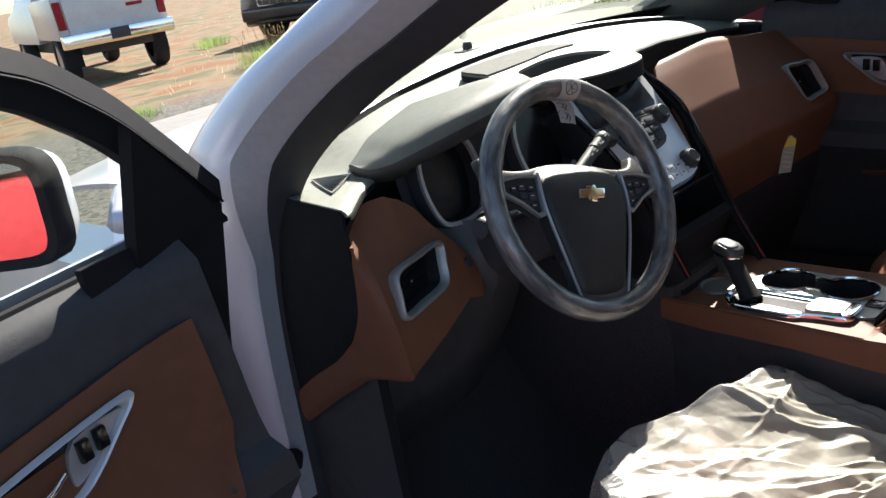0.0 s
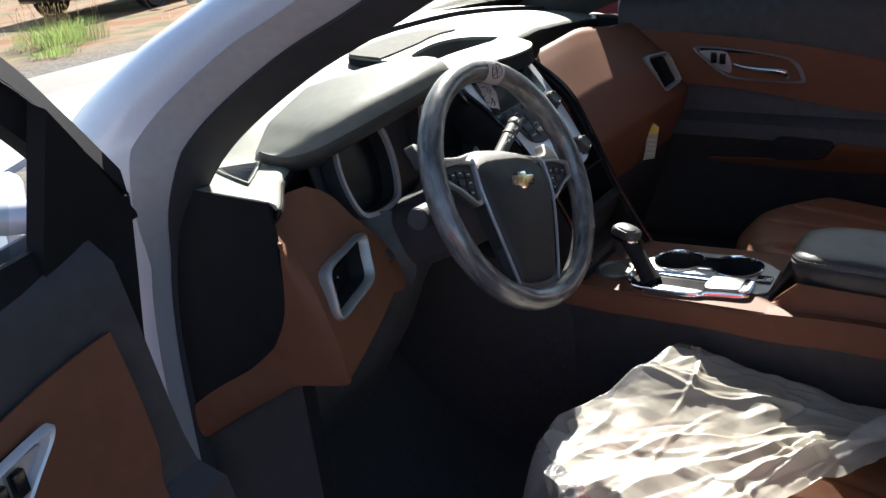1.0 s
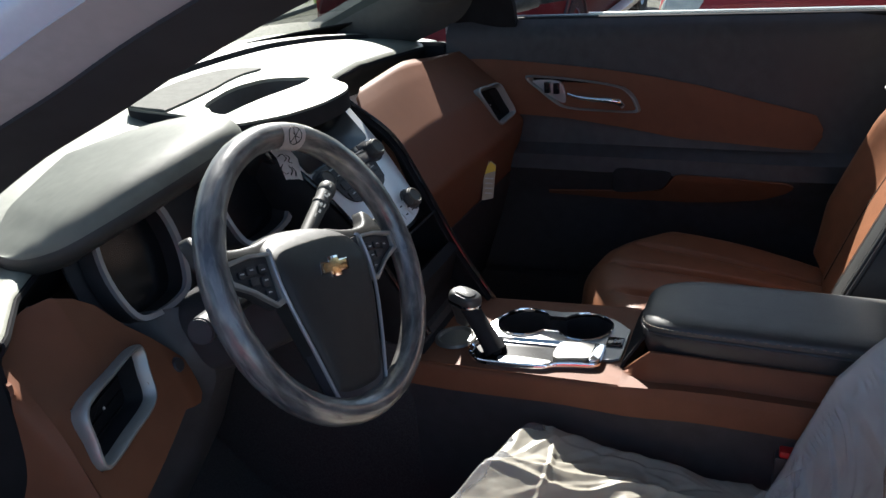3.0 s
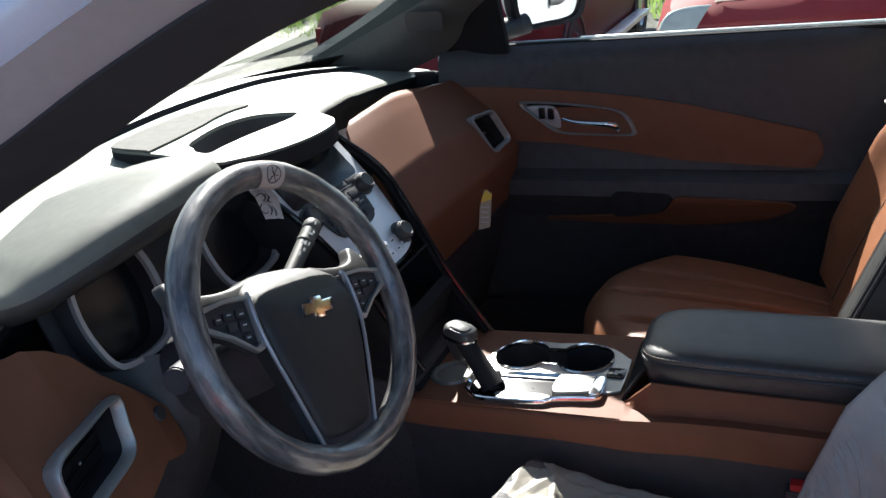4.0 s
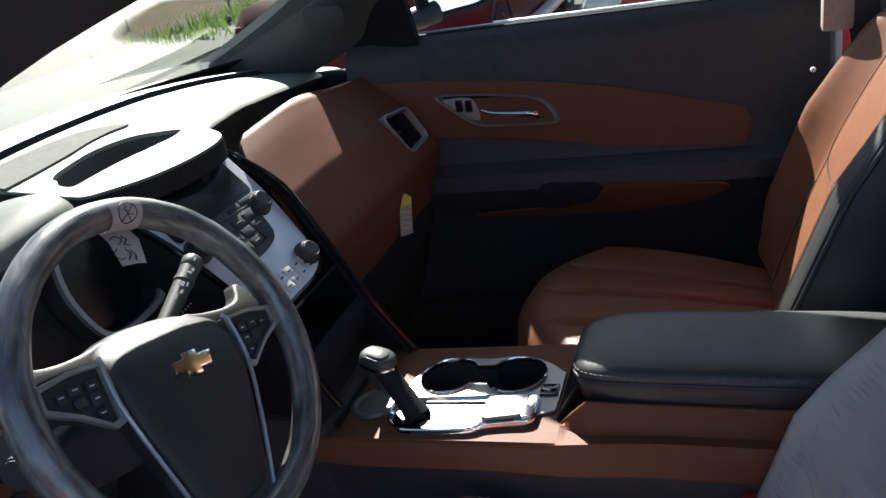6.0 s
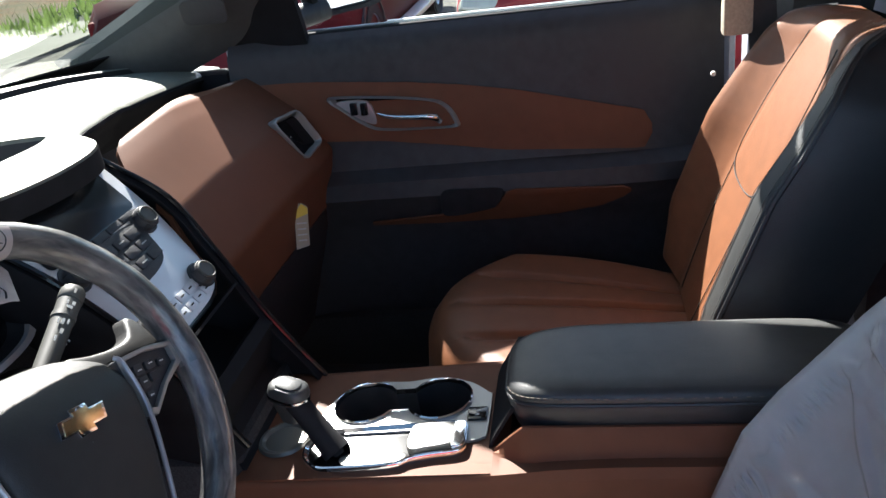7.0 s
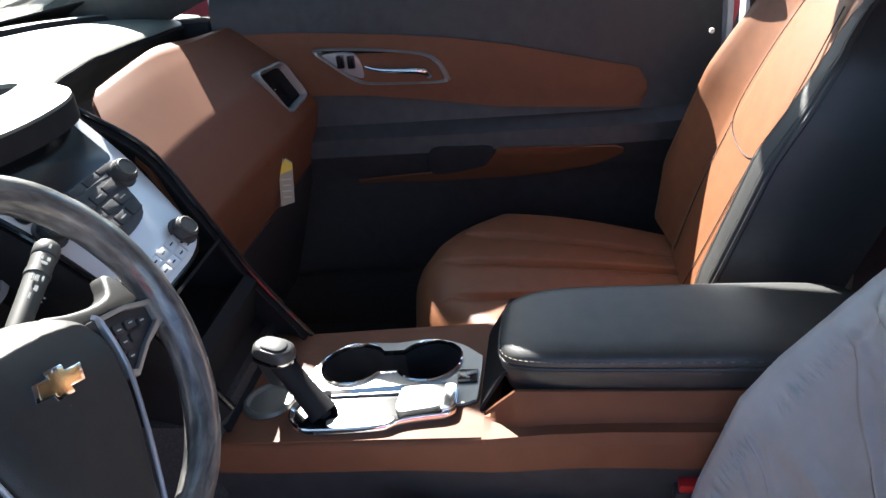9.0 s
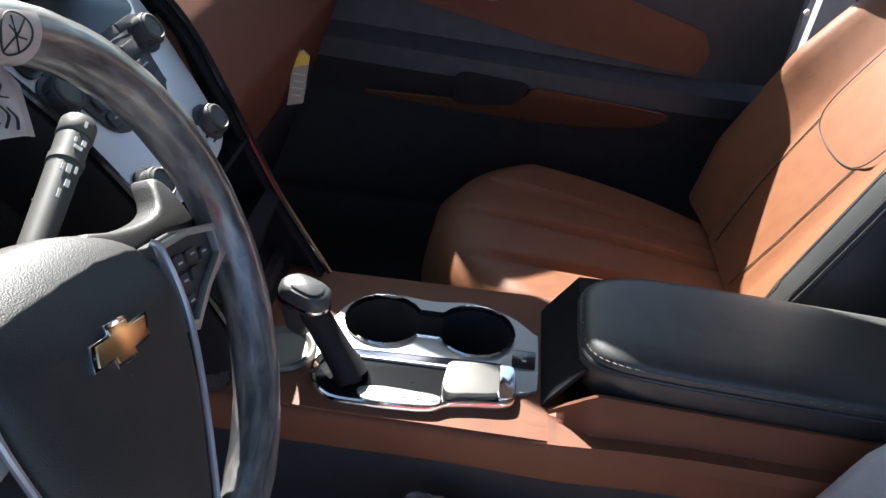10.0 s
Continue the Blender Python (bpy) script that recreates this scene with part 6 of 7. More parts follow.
NU, NV = 250, 400
U, V = np.meshgrid(np.linspace(0, 1, NU), np.linspace(0, 1, NV), indexing="ij")
A = -1.16 + 2.32 * U
wrap = np.clip(np.abs(A) - 1.0, 0, None) / 0.16
EDGE = np.interp(V, [0, 0.075, 0.30, 0.395, 0.57, 0.76, 1.0], [0.046, 0.054, 0.088, 0.085, 0.074, 0.053, 0.018])
D = 0.026 + (EDGE - 0.026) * np.clip((np.abs(A) - 0.45) / 0.5, 0, 1) ** 1.3 * (1 - wrap * 0.9) - 0.13 * wrap
GATHER = np.exp(-((A - 0.85) / 0.035) ** 2)
D += GATHER * (0.0042 * np.abs(np.sin(V * 150 + 5 * np.sin(V * 29) + 12 * A)) + 0.0030 * np.abs(np.sin(V * 97 - 18 * A + 3 * np.sin(V * 53))) - 0.0045)
SX, TV = 0.23 * A, 0.64 * V
INNER = np.clip((0.94 - A) / 0.14, 0.12, 1)
D += INNER * (fold_field(SX, TV, 30, 11, 22, 8, 0.17, 0.022, 0.0130, -0.4) + fold_field(SX, TV, 80, 12, 24, 11, 0.11, 0.008, 0.0060, -0.4) + fold_field(SX, TV, 14, 14, 70, 22, 0.08, 0.010, 0.0035, -0.4))
part("backrest_film", grid([[film_point(max(-1.05, min(1.05, A[i, j])), V[i, j] * 1.02, D[i, j]) for j in range(NV)] for i in range(NU)]), CLEAR_FILM, cover, "clear shiny film over the backrest", angle=180)

buckle = thing("seat_belt_buckle", "red release button on a black belt buckle", "seat belt buckle", (-0.115, -0.50, 0.70))
part("buckle_body", box((-0.128, -0.53, 0.672), (0.022, 0.045, 0.08), 0.006), BLACK, buckle)
part("release_button", box((-0.128, -0.53, 0.715), (0.016, 0.034, 0.012), 0.003), RED_BUCKLE, buckle)


# ---- doors ----
def make_door(name, label, M, ahead=0.0, drop=0.0, front=0.295, turned=False):
    """A front door in the right-hand door's closed place, carried by M."""
    d = thing(name, label, "car door", tuple(M @ Vector((0.80, -0.1, 0.40))))

    def T(bm):
        bmesh.ops.transform(bm, matrix=M, verts=bm.verts)
        return bm

    def inner_x(z, y):
        x = interp(z, [0.42, 0.60, 0.72, 0.76, 0.81, 0.845, 0.865, 0.90, 0.94, 1.02, 1.08, 1.125, 1.149], [0.765, 0.750, 0.735, 0.705, 0.672, 0.678, 0.712, 0.722, 0.728, 0.738, 0.745, 0.752, 0.775])
        return x + 0.025 * max(0, (-0.45 - y) / 0.25) ** 2 - 0.04 * max(0, (y - 0.10) / 0.2) ** 2

    fe = 0.045 if turned else 0.0
    ys_ = np.linspace(0.30 - fe, -0.70, 31)
    zs_ = [0.42, 0.50, 0.60, 0.70, 0.74, 0.76, 0.785, 0.81, 0.83, 0.845, 0.855, 0.865, 0.88, 0.90, 0.94, 0.98, 1.02, 1.06, 1.10, 1.125, 1.140, 1.149]
    part("inner_panel", T(thick(grid([[(inner_x(z, y), y, z) for z in zs_] for y in ys_]), 0.006)), BLACK, d, "black vinyl door panel")
    part("outer_skin", T(thick(grid([[(interp(z, [0.40, 0.7, 1.0, 1.149], [0.895, 0.915, 0.895, 0.845]), y, z) for z in (0.40, 0.55, 0.70, 0.85, 1.0, 1.10, 1.149)] for y in np.linspace(0.34 - fe, -0.72, 14)]), 0.004)), WHITE_PAINT, d, "white painted outer skin")
    part("door_edge", T(merge(box((0.85, 0.335 - fe, 0.77), (0.09, 0.012, 0.74), 0.004), box((0.83, -0.715, 0.77), (0.13, 0.012, 0.74), 0.004), box((0.85, -0.19 - fe / 2, 0.405), (0.08, 1.04 - fe, 0.012), 0.004))), WHITE_PAINT, d)
    part("sill_strip", T(tube([(0.790, y, 1.146) for y in np.linspace(0.15, -0.70, 8)], 0.007, 8)), RUBBER, d, "black window seal")
    part("sill_trim", T(tube([(0.808, y, 1.152) for y in np.linspace(-0.03, -0.70, 8)], 0.004 if turned else 0.0065, 8)), RUBBER if turned else SILVER, d, "outer window trim")
    # brown upper inlay
    ty, tz = [-0.556, -0.551, -0.538, -0.405, -0.294, -0.183, -0.071, 0.079, 0.173, 0.30], [z - drop for z in (0.915, 0.935, 0.946, 0.979, 1.006, 1.026, 1.041, 1.054, 1.062, 1.070)]
    by, bz = [-0.556, -0.551, -0.538, -0.263, -0.130, 0.0, 0.12, 0.30], [0.900, 0.880, 0.871, 0.887, 0.908, 0.925, 0.932, 0.93]
    if turned:
        # the open door's inlay reaches lower and ends in a curve beside the speaker
        by, bz = [-0.556, -0.45, -0.10, 0.10, 0.17, 0.21, 0.225], [0.86, 0.84, 0.82, 0.80, 0.83, 0.89, 0.95]
    yy = np.linspace(-0.556, front, 56)
    part("brown_inlay", T(thick(grid([[(inner_x(z, y) - 0.005 - 0.004 * math.sin(math.pi * k / 8), y, z) for k in range(9) for z in [lerp(interp(y, by, bz), interp(y, ty, tz), k / 8)]] for y in yy]), 0.004)), BROWN, d, "saddle-brown vinyl inlay")
    # brown armrest inlay
    ty2, tz2 = [-0.510, -0.495, -0.400, -0.272, -0.258, -0.236, -0.222, -0.109, -0.02, 0.05], [0.800, 0.809, 0.813, 0.817, 0.812, 0.776, 0.766, 0.755, 0.748, 0.742]
    by2, bz2 = [-0.510, -0.495, -0.449, -0.365, -0.285, -0.104, 0.05], [0.794, 0.780, 0.757, 0.740, 0.732, 0.729, 0.734]
    part("armrest_inlay", T(thick(grid([[(inner_x(z, y) - 0.006, y, z) for k in range(9) for z in [lerp(interp(y, by2, bz2), interp(y, ty2, tz2), k / 8)]] for y in np.linspace(-0.510, 0.05, 70)]), 0.004)), BROWN, d, "saddle-brown armrest inlay")
    pull = [(-0.128, 0.822), (-0.190, 0.822), (-0.250, 0.818), (-0.238, 0.786), (-0.215, 0.774), (-0.13, 0.764), (-0.118, 0.79)]
    pm = frame_at((0, 0, 0), (0, 1, 0), (0, 0, 1))
    ps = smooth_outline(pull, 4)
    part("pull_cup", T(slab(ps, 0.004, 0.001, Matrix.Translation((inner_x(0.81, -0.12) - 0.0065, 0, 0)) @ pm)), RUBBER, d, "dark pull cup")
    # handle bezel
    hz = [(0.099, 1.020), (0.085, 1.027), (-0.015, 1.020), (-0.114, 1.006), (-0.148, 0.990), (-0.167, 0.958), (-0.161, 0.945), (-0.08, 0.946), (0.0, 0.951), (0.035, 0.967), (0.070, 0.995)]
    ho = smooth_outline(hz, 4)
    hc = (sum(p[0] for p in ho) / len(ho), sum(p[1] for p in ho) / len(ho))
    hs = lambda k: [((x - hc[0]) * k + hc[0], (y - hc[1]) * k + hc[1]) for x, y in ho]
    hx = inner_x(0.985, -0.03) - 0.020
    rows_ = [[M @ Vector((hx + dx, a, b)) for a, b in o] for o, dx in ((hs(1.02), 0.006), (hs(1.01), -0.004), (hs(0.985), -0.007), (hs(0.945), -0.005), (hs(0.90), 0.012))]
    # same silver surround on both doors; the passenger's is darkened for its shade
    h = part("handle_bezel", grid(rows_, closed_v=True), SILVER if turned else PLATE_SILVER, d, "satin silver door-pull surround")
    part("bezel_well", T(slab(hs(0.93), 0.002, 0, Matrix.Translation((hx + 0.011, 0, 0)) @ pm)), GLOSS, h)
    part("lock_panel", T(slab(smooth_outline([(0.090, 1.014), (0.02, 1.013), (0.005, 0.965), (0.03, 0.970), (0.066, 0.996)], 4), 0.008, 0.002, Matrix.Translation((hx + 0.003, 0, 0)) @ pm )), SATIN, h)
    for k in (0, 1):
        part("lock_button", T(box((hx - 0.001, 0.048 - 0.022 * k, 1.000 - 0.002 * k), (0.008, 0.015, 0.026), 0.002)), GLOSS, h)
    part("door_handle", T(tube(spline([(hx + 0.004, 0.000, 0.984), (hx - 0.008, -0.03, 0.979), (hx - 0.012, -0.08, 0.975), (hx - 0.010, -0.118, 0.972), (hx + 0.004, -0.130, 0.960)], 4), lambda t: 0.0026 + 0.0045 * t ** 2, 10, flat=1.3)), CHROME, h, "chrome inner door handle")
    # window frame, sail and glass
    fr = spline([(0.800, 0.155 + ahead - fe, 1.150), (0.772, 0.06 + ahead - fe, 1.245), (0.738, -0.06 + ahead - fe * 0.6, 1.330), (0.702, -0.20 + ahead * 0.9, 1.395), (0.672, -0.42 + ahead * 0.5, 1.445), (0.668, -0.72, 1.455)], 6)
    part("window_frame", T(thick(grid([[p + Vector(o) for o in ((0.012, 0.0, -0.012), (-0.012, 0.0, -0.012), (-0.020, 0.022, 0.014), (-0.004, 0.040, 0.034), (0.020, 0.030, 0.030))] for p in fr]), 0.006)), FRAME_BLACK, d, "black window frame")
    part("frame_bead", T(tube([p + Vector((-0.022, 0.020, 0.010)) for p in fr], 0.002, 6)), FRAME_BLACK, d)
    part("rear_frame", T(box((0.735, -0.73, 1.30), (0.05, 0.05, 0.34), 0.008, Matrix.Rotation(radians(-21), 4, "Y"))), RUBBER, d)
    part("sail_panel", T(thick(grid([[(0.775 - 0.38 * max(0, z - 1.15), y + ahead, z) for z in np.linspace(1.140, interp(y, [-0.045, 0.02 - fe * 0.4, 0.155 - fe], [1.315, 1.268, 1.152]), 6)] for y in np.linspace(-0.045, 0.155 - fe, 8)]), 0.02)), FRAME_BLACK, d, "black corner panel behind the mirror")
    if turned:
        part("corner_cover", T(thick(grid([[(lerp(0.752, 0.772, (z - 0.90) / 0.27), lerp(0.12, interp(z, [0.90, 1.0, 1.08, 1.165], [0.262, 0.290, 0.318, 0.346]), k / 8), z) for k in range(9)] for z in np.linspace(0.90, 1.165, 10)]), 0.012)), FRAME_BLACK, d, "black cover below the corner panel")
    g = part("window_glass", T(grid([[(0.800 - 0.36 * (z - 1.15), y, z) for z in np.linspace(1.15, interp(y - ahead, [-0.90, -0.42, -0.20, -0.06, -0.04], [1.45, 1.44, 1.39, 1.325, 1.31]), 6)] for y in np.linspace(-0.70, -0.04 + ahead, 12)])), GLASS, d, "clear side glass")
    g.visible_shadow = False
    # outer handle
    part("outer_handle", T(tube(spline([(0.902, -0.46, 1.00), (0.935, -0.485, 1.003), (0.942, -0.55, 1.005), (0.935, -0.615, 1.003), (0.902, -0.64, 1.00)], 4), 0.011, 10, flat=1.5)), BLACK, d, "dark outer door handle")
    # outside mirror
    mo = smooth_outline([(-0.115, 0.070), (0.0, 0.085), (0.105, 0.075), (0.118, 0.0), (0.10, -0.070), (0.0, -0.080), (-0.09, -0.072), (-0.122, 0.0)], 5)
    mm = frame_at((0.965, 0.085, 1.235), (0.743, -0.669, 0.0), (-0.114, -0.126, 0.985))
    if turned:
        # the open door's mirror, turned as its driver left it
        mm = M.inverted() @ frame_at(M @ Vector((1.100, 0.205, 1.185)), (0.677, -0.736, 0.0), (0, 0.07, 1))
    if not turned:
        mo = [(x * 0.90, y * 0.90) for x, y in mo]
    mr = lambda k, z: [M @ (mm @ Vector((x * k, y * k, z))) for x, y in mo]
    mir = part("door_mirror", grid([mr(0.92, -0.004), mr(1.0, 0.004), mr(1.03, -0.01), mr(1.0, -0.045), mr(0.85, -0.085), mr(0.5, -0.105), mr(0.05, -0.11)], closed_v=True), WHITE_PAINT, d, "white-capped outside mirror")
    part("mirror_rim", grid([mr(0.84, -0.006), mr(0.87, 0.007), mr(1.0, 0.009), mr(1.045, 0.0), mr(1.05, -0.03)], closed_v=True), RUBBER, mir)
    part("mirror_glass", T(slab([(x * 0.93, y * 0.93) for x, y in mo], 0.002, 0, mm @ Matrix.Translation((0, 0, -0.004)))), MIRROR, mir, "mirror glass")
    part("mirror_arm", T(tube([(0.79, 0.06 + ahead, 1.165), (0.86, 0.03 + ahead, 1.168), (0.93, (0.10 if turned else -0.04) + ahead, 1.180)], 0.024 if turned else 0.034, 12, flat=0.8)), WHITE_PAINT if turned else BLACK, mir, "mirror arm")
    return d


make_door("passenger_door", "closed passenger door with brown inlays and chrome handle", Matrix.Translation((0.018, 0, 0)), 0.180)
DOOR_ANGLE = 72.0
flip = Matrix.Scale(-1, 4, (1, 0, 0))
DM = Matrix.Translation((-0.776, 0.390, -0.018)) @ Matrix.Rotation(radians(-DOOR_ANGLE), 4, "Z") @ flip @ Matrix.Translation((-0.86, -0.40, 0))
make_door("driver_door", "open driver's door with brown inlays and silver handle surround", DM, 0.235, 0.004, 0.215, True)
check = thing("door_check_strap", "dark door check strap on the hinge pillar", "door hardware", (-0.72, 0.44, 0.6))
part("strap", box((-0.735, 0.44, 0.612), (0.05, 0.03, 0.035), 0.008, Matrix.Rotation(radians(20), 4, "Y")), RUBBER, check)

# rear-view mirror, seat belts, hang tag
rv = thing("rear_view_mirror", "dark rear-view mirror below the headliner", "mirror", (0.02, -0.02, 1.42))
part("mirror_shell", box((0.02, -0.03, 1.395), (0.25, 0.035, 0.075), 0.016, Matrix.Rotation(radians(12), 4, "X"), 3), BLACK, rv)
part("mirror_glass", box((0.02, -0.049, 1.391), (0.235, 0.002, 0.062), 0, Matrix.Rotation(radians(12), 4, "X")), MIRROR, rv)
part("mirror_stem", tube([(0.02, -0.01, 1.40), (0.02, 0.03, 1.45), (0.02, 0.02, 1.475)], 0.012, 10), BLACK, rv)

belt = thing("seat_belt", "beige seat belt hanging on the middle pillar", "seat belt", (0.60, -0.74, 0.9))
part("belt_webbing", thick(grid([[(lerp(0.585, 0.66, v), -0.70 - 0.10 * v + w, lerp(1.40, 0.50, v)) for w in (-0.024, 0.024)] for v in np.linspace(0, 1, 10)]), 0.002), BLACK, belt)
part("belt_anchor", box((0.612, -0.690, 1.150), (0.03, 0.05, 0.09), 0.008), BEIGE, belt, "beige belt height guide")
part("belt_stud", lathe([(0.0, 0.006), (0.004, 0.005), (0.005, 0.0)], 14, Matrix.Translation((0.634, -0.656, 1.034)) @ Matrix.Rotation(radians(-90), 4, "Y")), PAPER, belt, "small white stud")

tagt = thing("hang_tag", "yellow and white paper tag hanging from the dash", "tag", (0.48, 0.118, 0.90))
TG = frame_at((0.486, 0.118, 0.846), (0.42, -0.88, -0.14), (0.22, 0.10, 1.0)) @ Matrix.Diagonal((0.80, 1.10, 1, 1))
part("tag_card", slab([(-0.017, -0.040), (0.015, -0.034), (0.017, 0.034), (0.002, 0.042), (-0.015, 0.026)], 0.0008, 0, TG), TAG_PAPER, tagt)
part("tag_stripe", slab([(-0.0145, 0.014), (0.0165, 0.022), (0.0165, 0.032), (0.002, 0.040), (-0.0145, 0.025)], 0.0005, 0, TG @ Matrix.Translation((0, 0, 0.0009))), YELLOW, tagt, "yellow printed header")
for k in range(4):
    part("print_line", slab(rounded(0.024 - 0.004 * (k % 2), 0.0024, 0.001, cy=0.006 - 0.010 * k), 0.0004, 0, TG @ Matrix.Translation((0, 0, 0.0009))), GREY_PRINT, tagt)
part("tag_neck", slab([(-0.012, 0.028), (-0.002, 0.038), (-0.010, 0.062), (-0.014, 0.082), (-0.022, 0.080), (-0.018, 0.055)], 0.0008, 0, TG), TAG_PAPER, tagt)


# ---- vehicles and plants outside ----
def loft_body(stations, n_side=1):
    """Closed sections along the car: each is (x, [(y, z), ...]) for the right half, mirrored."""
    rows = []
    for x, half in stations:
        row = [(x, y, z) for y, z in half] + [(x, -y, z) for y, z in reversed(half)]
        rows.append(row)
    return grid(rows, closed_v=True, cap=True)


def place(bm, M):
    bmesh.ops.transform(bm, matrix=M, verts=bm.verts)
    return bm


def sedan(name, label, paint, M, L=4.7, Wd=1.8, H=1.45, bonnet=0.98, lens=None):
    """A parked car, nose along its own +x, with glasshouse, wheels, lamps and bumpers."""
    t = thing(name, label, "car", tuple(M @ Vector((0, 0, 0))))
    w = Wd / 2

    def sec(k, top, low=0.24):
        return [(0.0, top + 0.03 * k), (w * 0.55 * k, top + 0.02), (w * 0.88 * k, top - 0.04), (w * 0.97 * k, top - 0.16), (w * k, 0.58), (w * 0.99 * k, 0.40), (w * 0.93 * k, low), (0.0, low)]

    st = [(-L / 2, sec(0.84, 0.86, 0.36)), (-L / 2 + 0.12, sec(0.93, 0.95, 0.28)), (-L / 2 + 0.7, sec(1.0, 0.98)), (-0.5, sec(1.0, 0.96)), (0.5, sec(1.0, 0.97)), (L / 2 - 1.3, sec(1.0, bonnet)), (L / 2 - 0.7, sec(0.985, bonnet - 0.05)), (L / 2 - 0.25, sec(0.95, bonnet - 0.13, 0.24)), (L / 2 - 0.08, sec(0.90, bonnet - 0.17, 0.26)), (L / 2, sec(0.82, bonnet - 0.26, 0.30))]
    part("body_shell", place(loft_body(st), M), paint, t)
    g = [(-1.9, [(0.0, 0.96), (w * 0.80, 0.95), (w * 0.86, 0.93), (0, 0.93)]), (-1.25, [(0.0, H - 0.08), (w * 0.62, H - 0.11), (w * 0.87, 0.97), (0, 0.93)]), (-0.3, [(0.0, H), (w * 0.66, H - 0.05), (w * 0.89, 0.97), (0, 0.93)]), (0.35, [(0.0, H - 0.05), (w * 0.64, H - 0.10), (w * 0.89, 0.97), (0, 0.93)]), (1.10, [(0.0, bonnet), (w * 0.78, 0.97), (w * 0.86, 0.95), (0, 0.93)])]
    part("glasshouse", place(loft_body(g), M), SCREEN, t, "dark window band")
    part("roof_panel", place(thick(grid([[(x, y, H + dz - 0.05 * (y / (w * 0.66)) ** 2 + 0.008) for y in np.linspace(-w * 0.64, w * 0.64, 9)] for x, dz in ((-1.25, -0.075), (-0.8, -0.02), (-0.3, 0.0), (0.35, -0.045))]), 0.01), M), paint, t)
    f = L / 2
    part("front_bumper", place(box((f - 0.03, 0, 0.44), (0.16, Wd * 0.82, 0.20), 0.05, None, 3), M), paint, t)
    gr = part("grille", place(box((f - 0.035, 0, 0.635), (0.10, Wd * 0.40, 0.13), 0.02), M), BLACK, t, "dark grille in a bright frame")
    part("grille_frame", place(ring([(x * 1.08, y * 1.18) for x, y in rounded(Wd * 0.40, 0.13, 0.03)], rounded(Wd * 0.40, 0.13, 0.03), 0.02, Matrix.Translation((f + 0.008, 0, 0.635)) @ frame_at((0, 0, 0), (0, 1, 0), (0, 0, 1))), M), CHROME, gr)
    for k in range(5):
        part("grille_bar", place(box((f + 0.016, -Wd * 0.16 + Wd * 0.08 * k, 0.635), (0.008, 0.012, 0.12), 0.002), M), CHROME, gr)
    for sy in (-1, 1):
        hl = smooth_outline([(-0.20, -0.05), (0.0, -0.072), (0.17, -0.05), (0.20, 0.0), (0.14, 0.062), (-0.02, 0.078), (-0.16, 0.05)], 4)
        hm = Matrix.Translation((f - 0.105, sy * w * 0.66, bonnet - 0.250)) @ Matrix.Rotation(radians(90 - 0), 4, "Z") @ Matrix.Rotation(radians(-22 * sy), 4, "Z") @ Matrix.Rotation(radians(68), 4, "X")
        h = part("headlight", place(slab(hl, 0.10, 0.03, hm @ Matrix.Translation((0, 0, -0.02)), 3), M), lens or HAZE_LENS, t, "hazed headlight lens")
        part("marker_lamp", place(box((f - 0.42, sy * (w * 0.965), 0.55), (0.14, 0.03, 0.06), 0.01), M), AMBER, t)
        part("tail_lamp", place(box((-f + 0.10, sy * w * 0.74, 0.74), (0.12, 0.26, 0.13), 0.03), M), RED_PAINT, t)
        part("side_mirror", place(box((0.62, sy * (w + 0.07), 1.02), (0.09, 0.16, 0.11), 0.03), M), paint, t)
        for fx in (f - 0.92, -f + 0.95):
            r, wd = 0.32, 0.20
            mw = Matrix.Translation((fx, sy * (w - 0.09), r)) @ Matrix.Rotation(radians(-90 * sy), 4, "X")
            ty = part("wheel", place(lathe([(r * 0.62, -wd / 2), (r * 0.93, -wd / 2), (r, -wd * 0.3), (r, wd * 0.3), (r * 0.93, wd / 2), (r * 0.66, wd / 2)], 24, mw), M), TYRE, t, "black tyre on a silver rim")
            part("rim", place(lathe([(r * 0.66, wd * 0.47), (r * 0.62, wd * 0.36), (r * 0.3, wd * 0.42), (0.03, wd * 0.44), (0, wd * 0.44)], 24, mw.copy()), M), ALLOY, ty)
            part("wheel_arch", place(lathe([(r * 1.20, wd * 0.30), (r * 1.20, wd * 0.50), (r * 1.13, wd * 0.515), (r * 1.02, wd * 0.30)], 28, mw.copy()), M), BLACK, t)
    return t


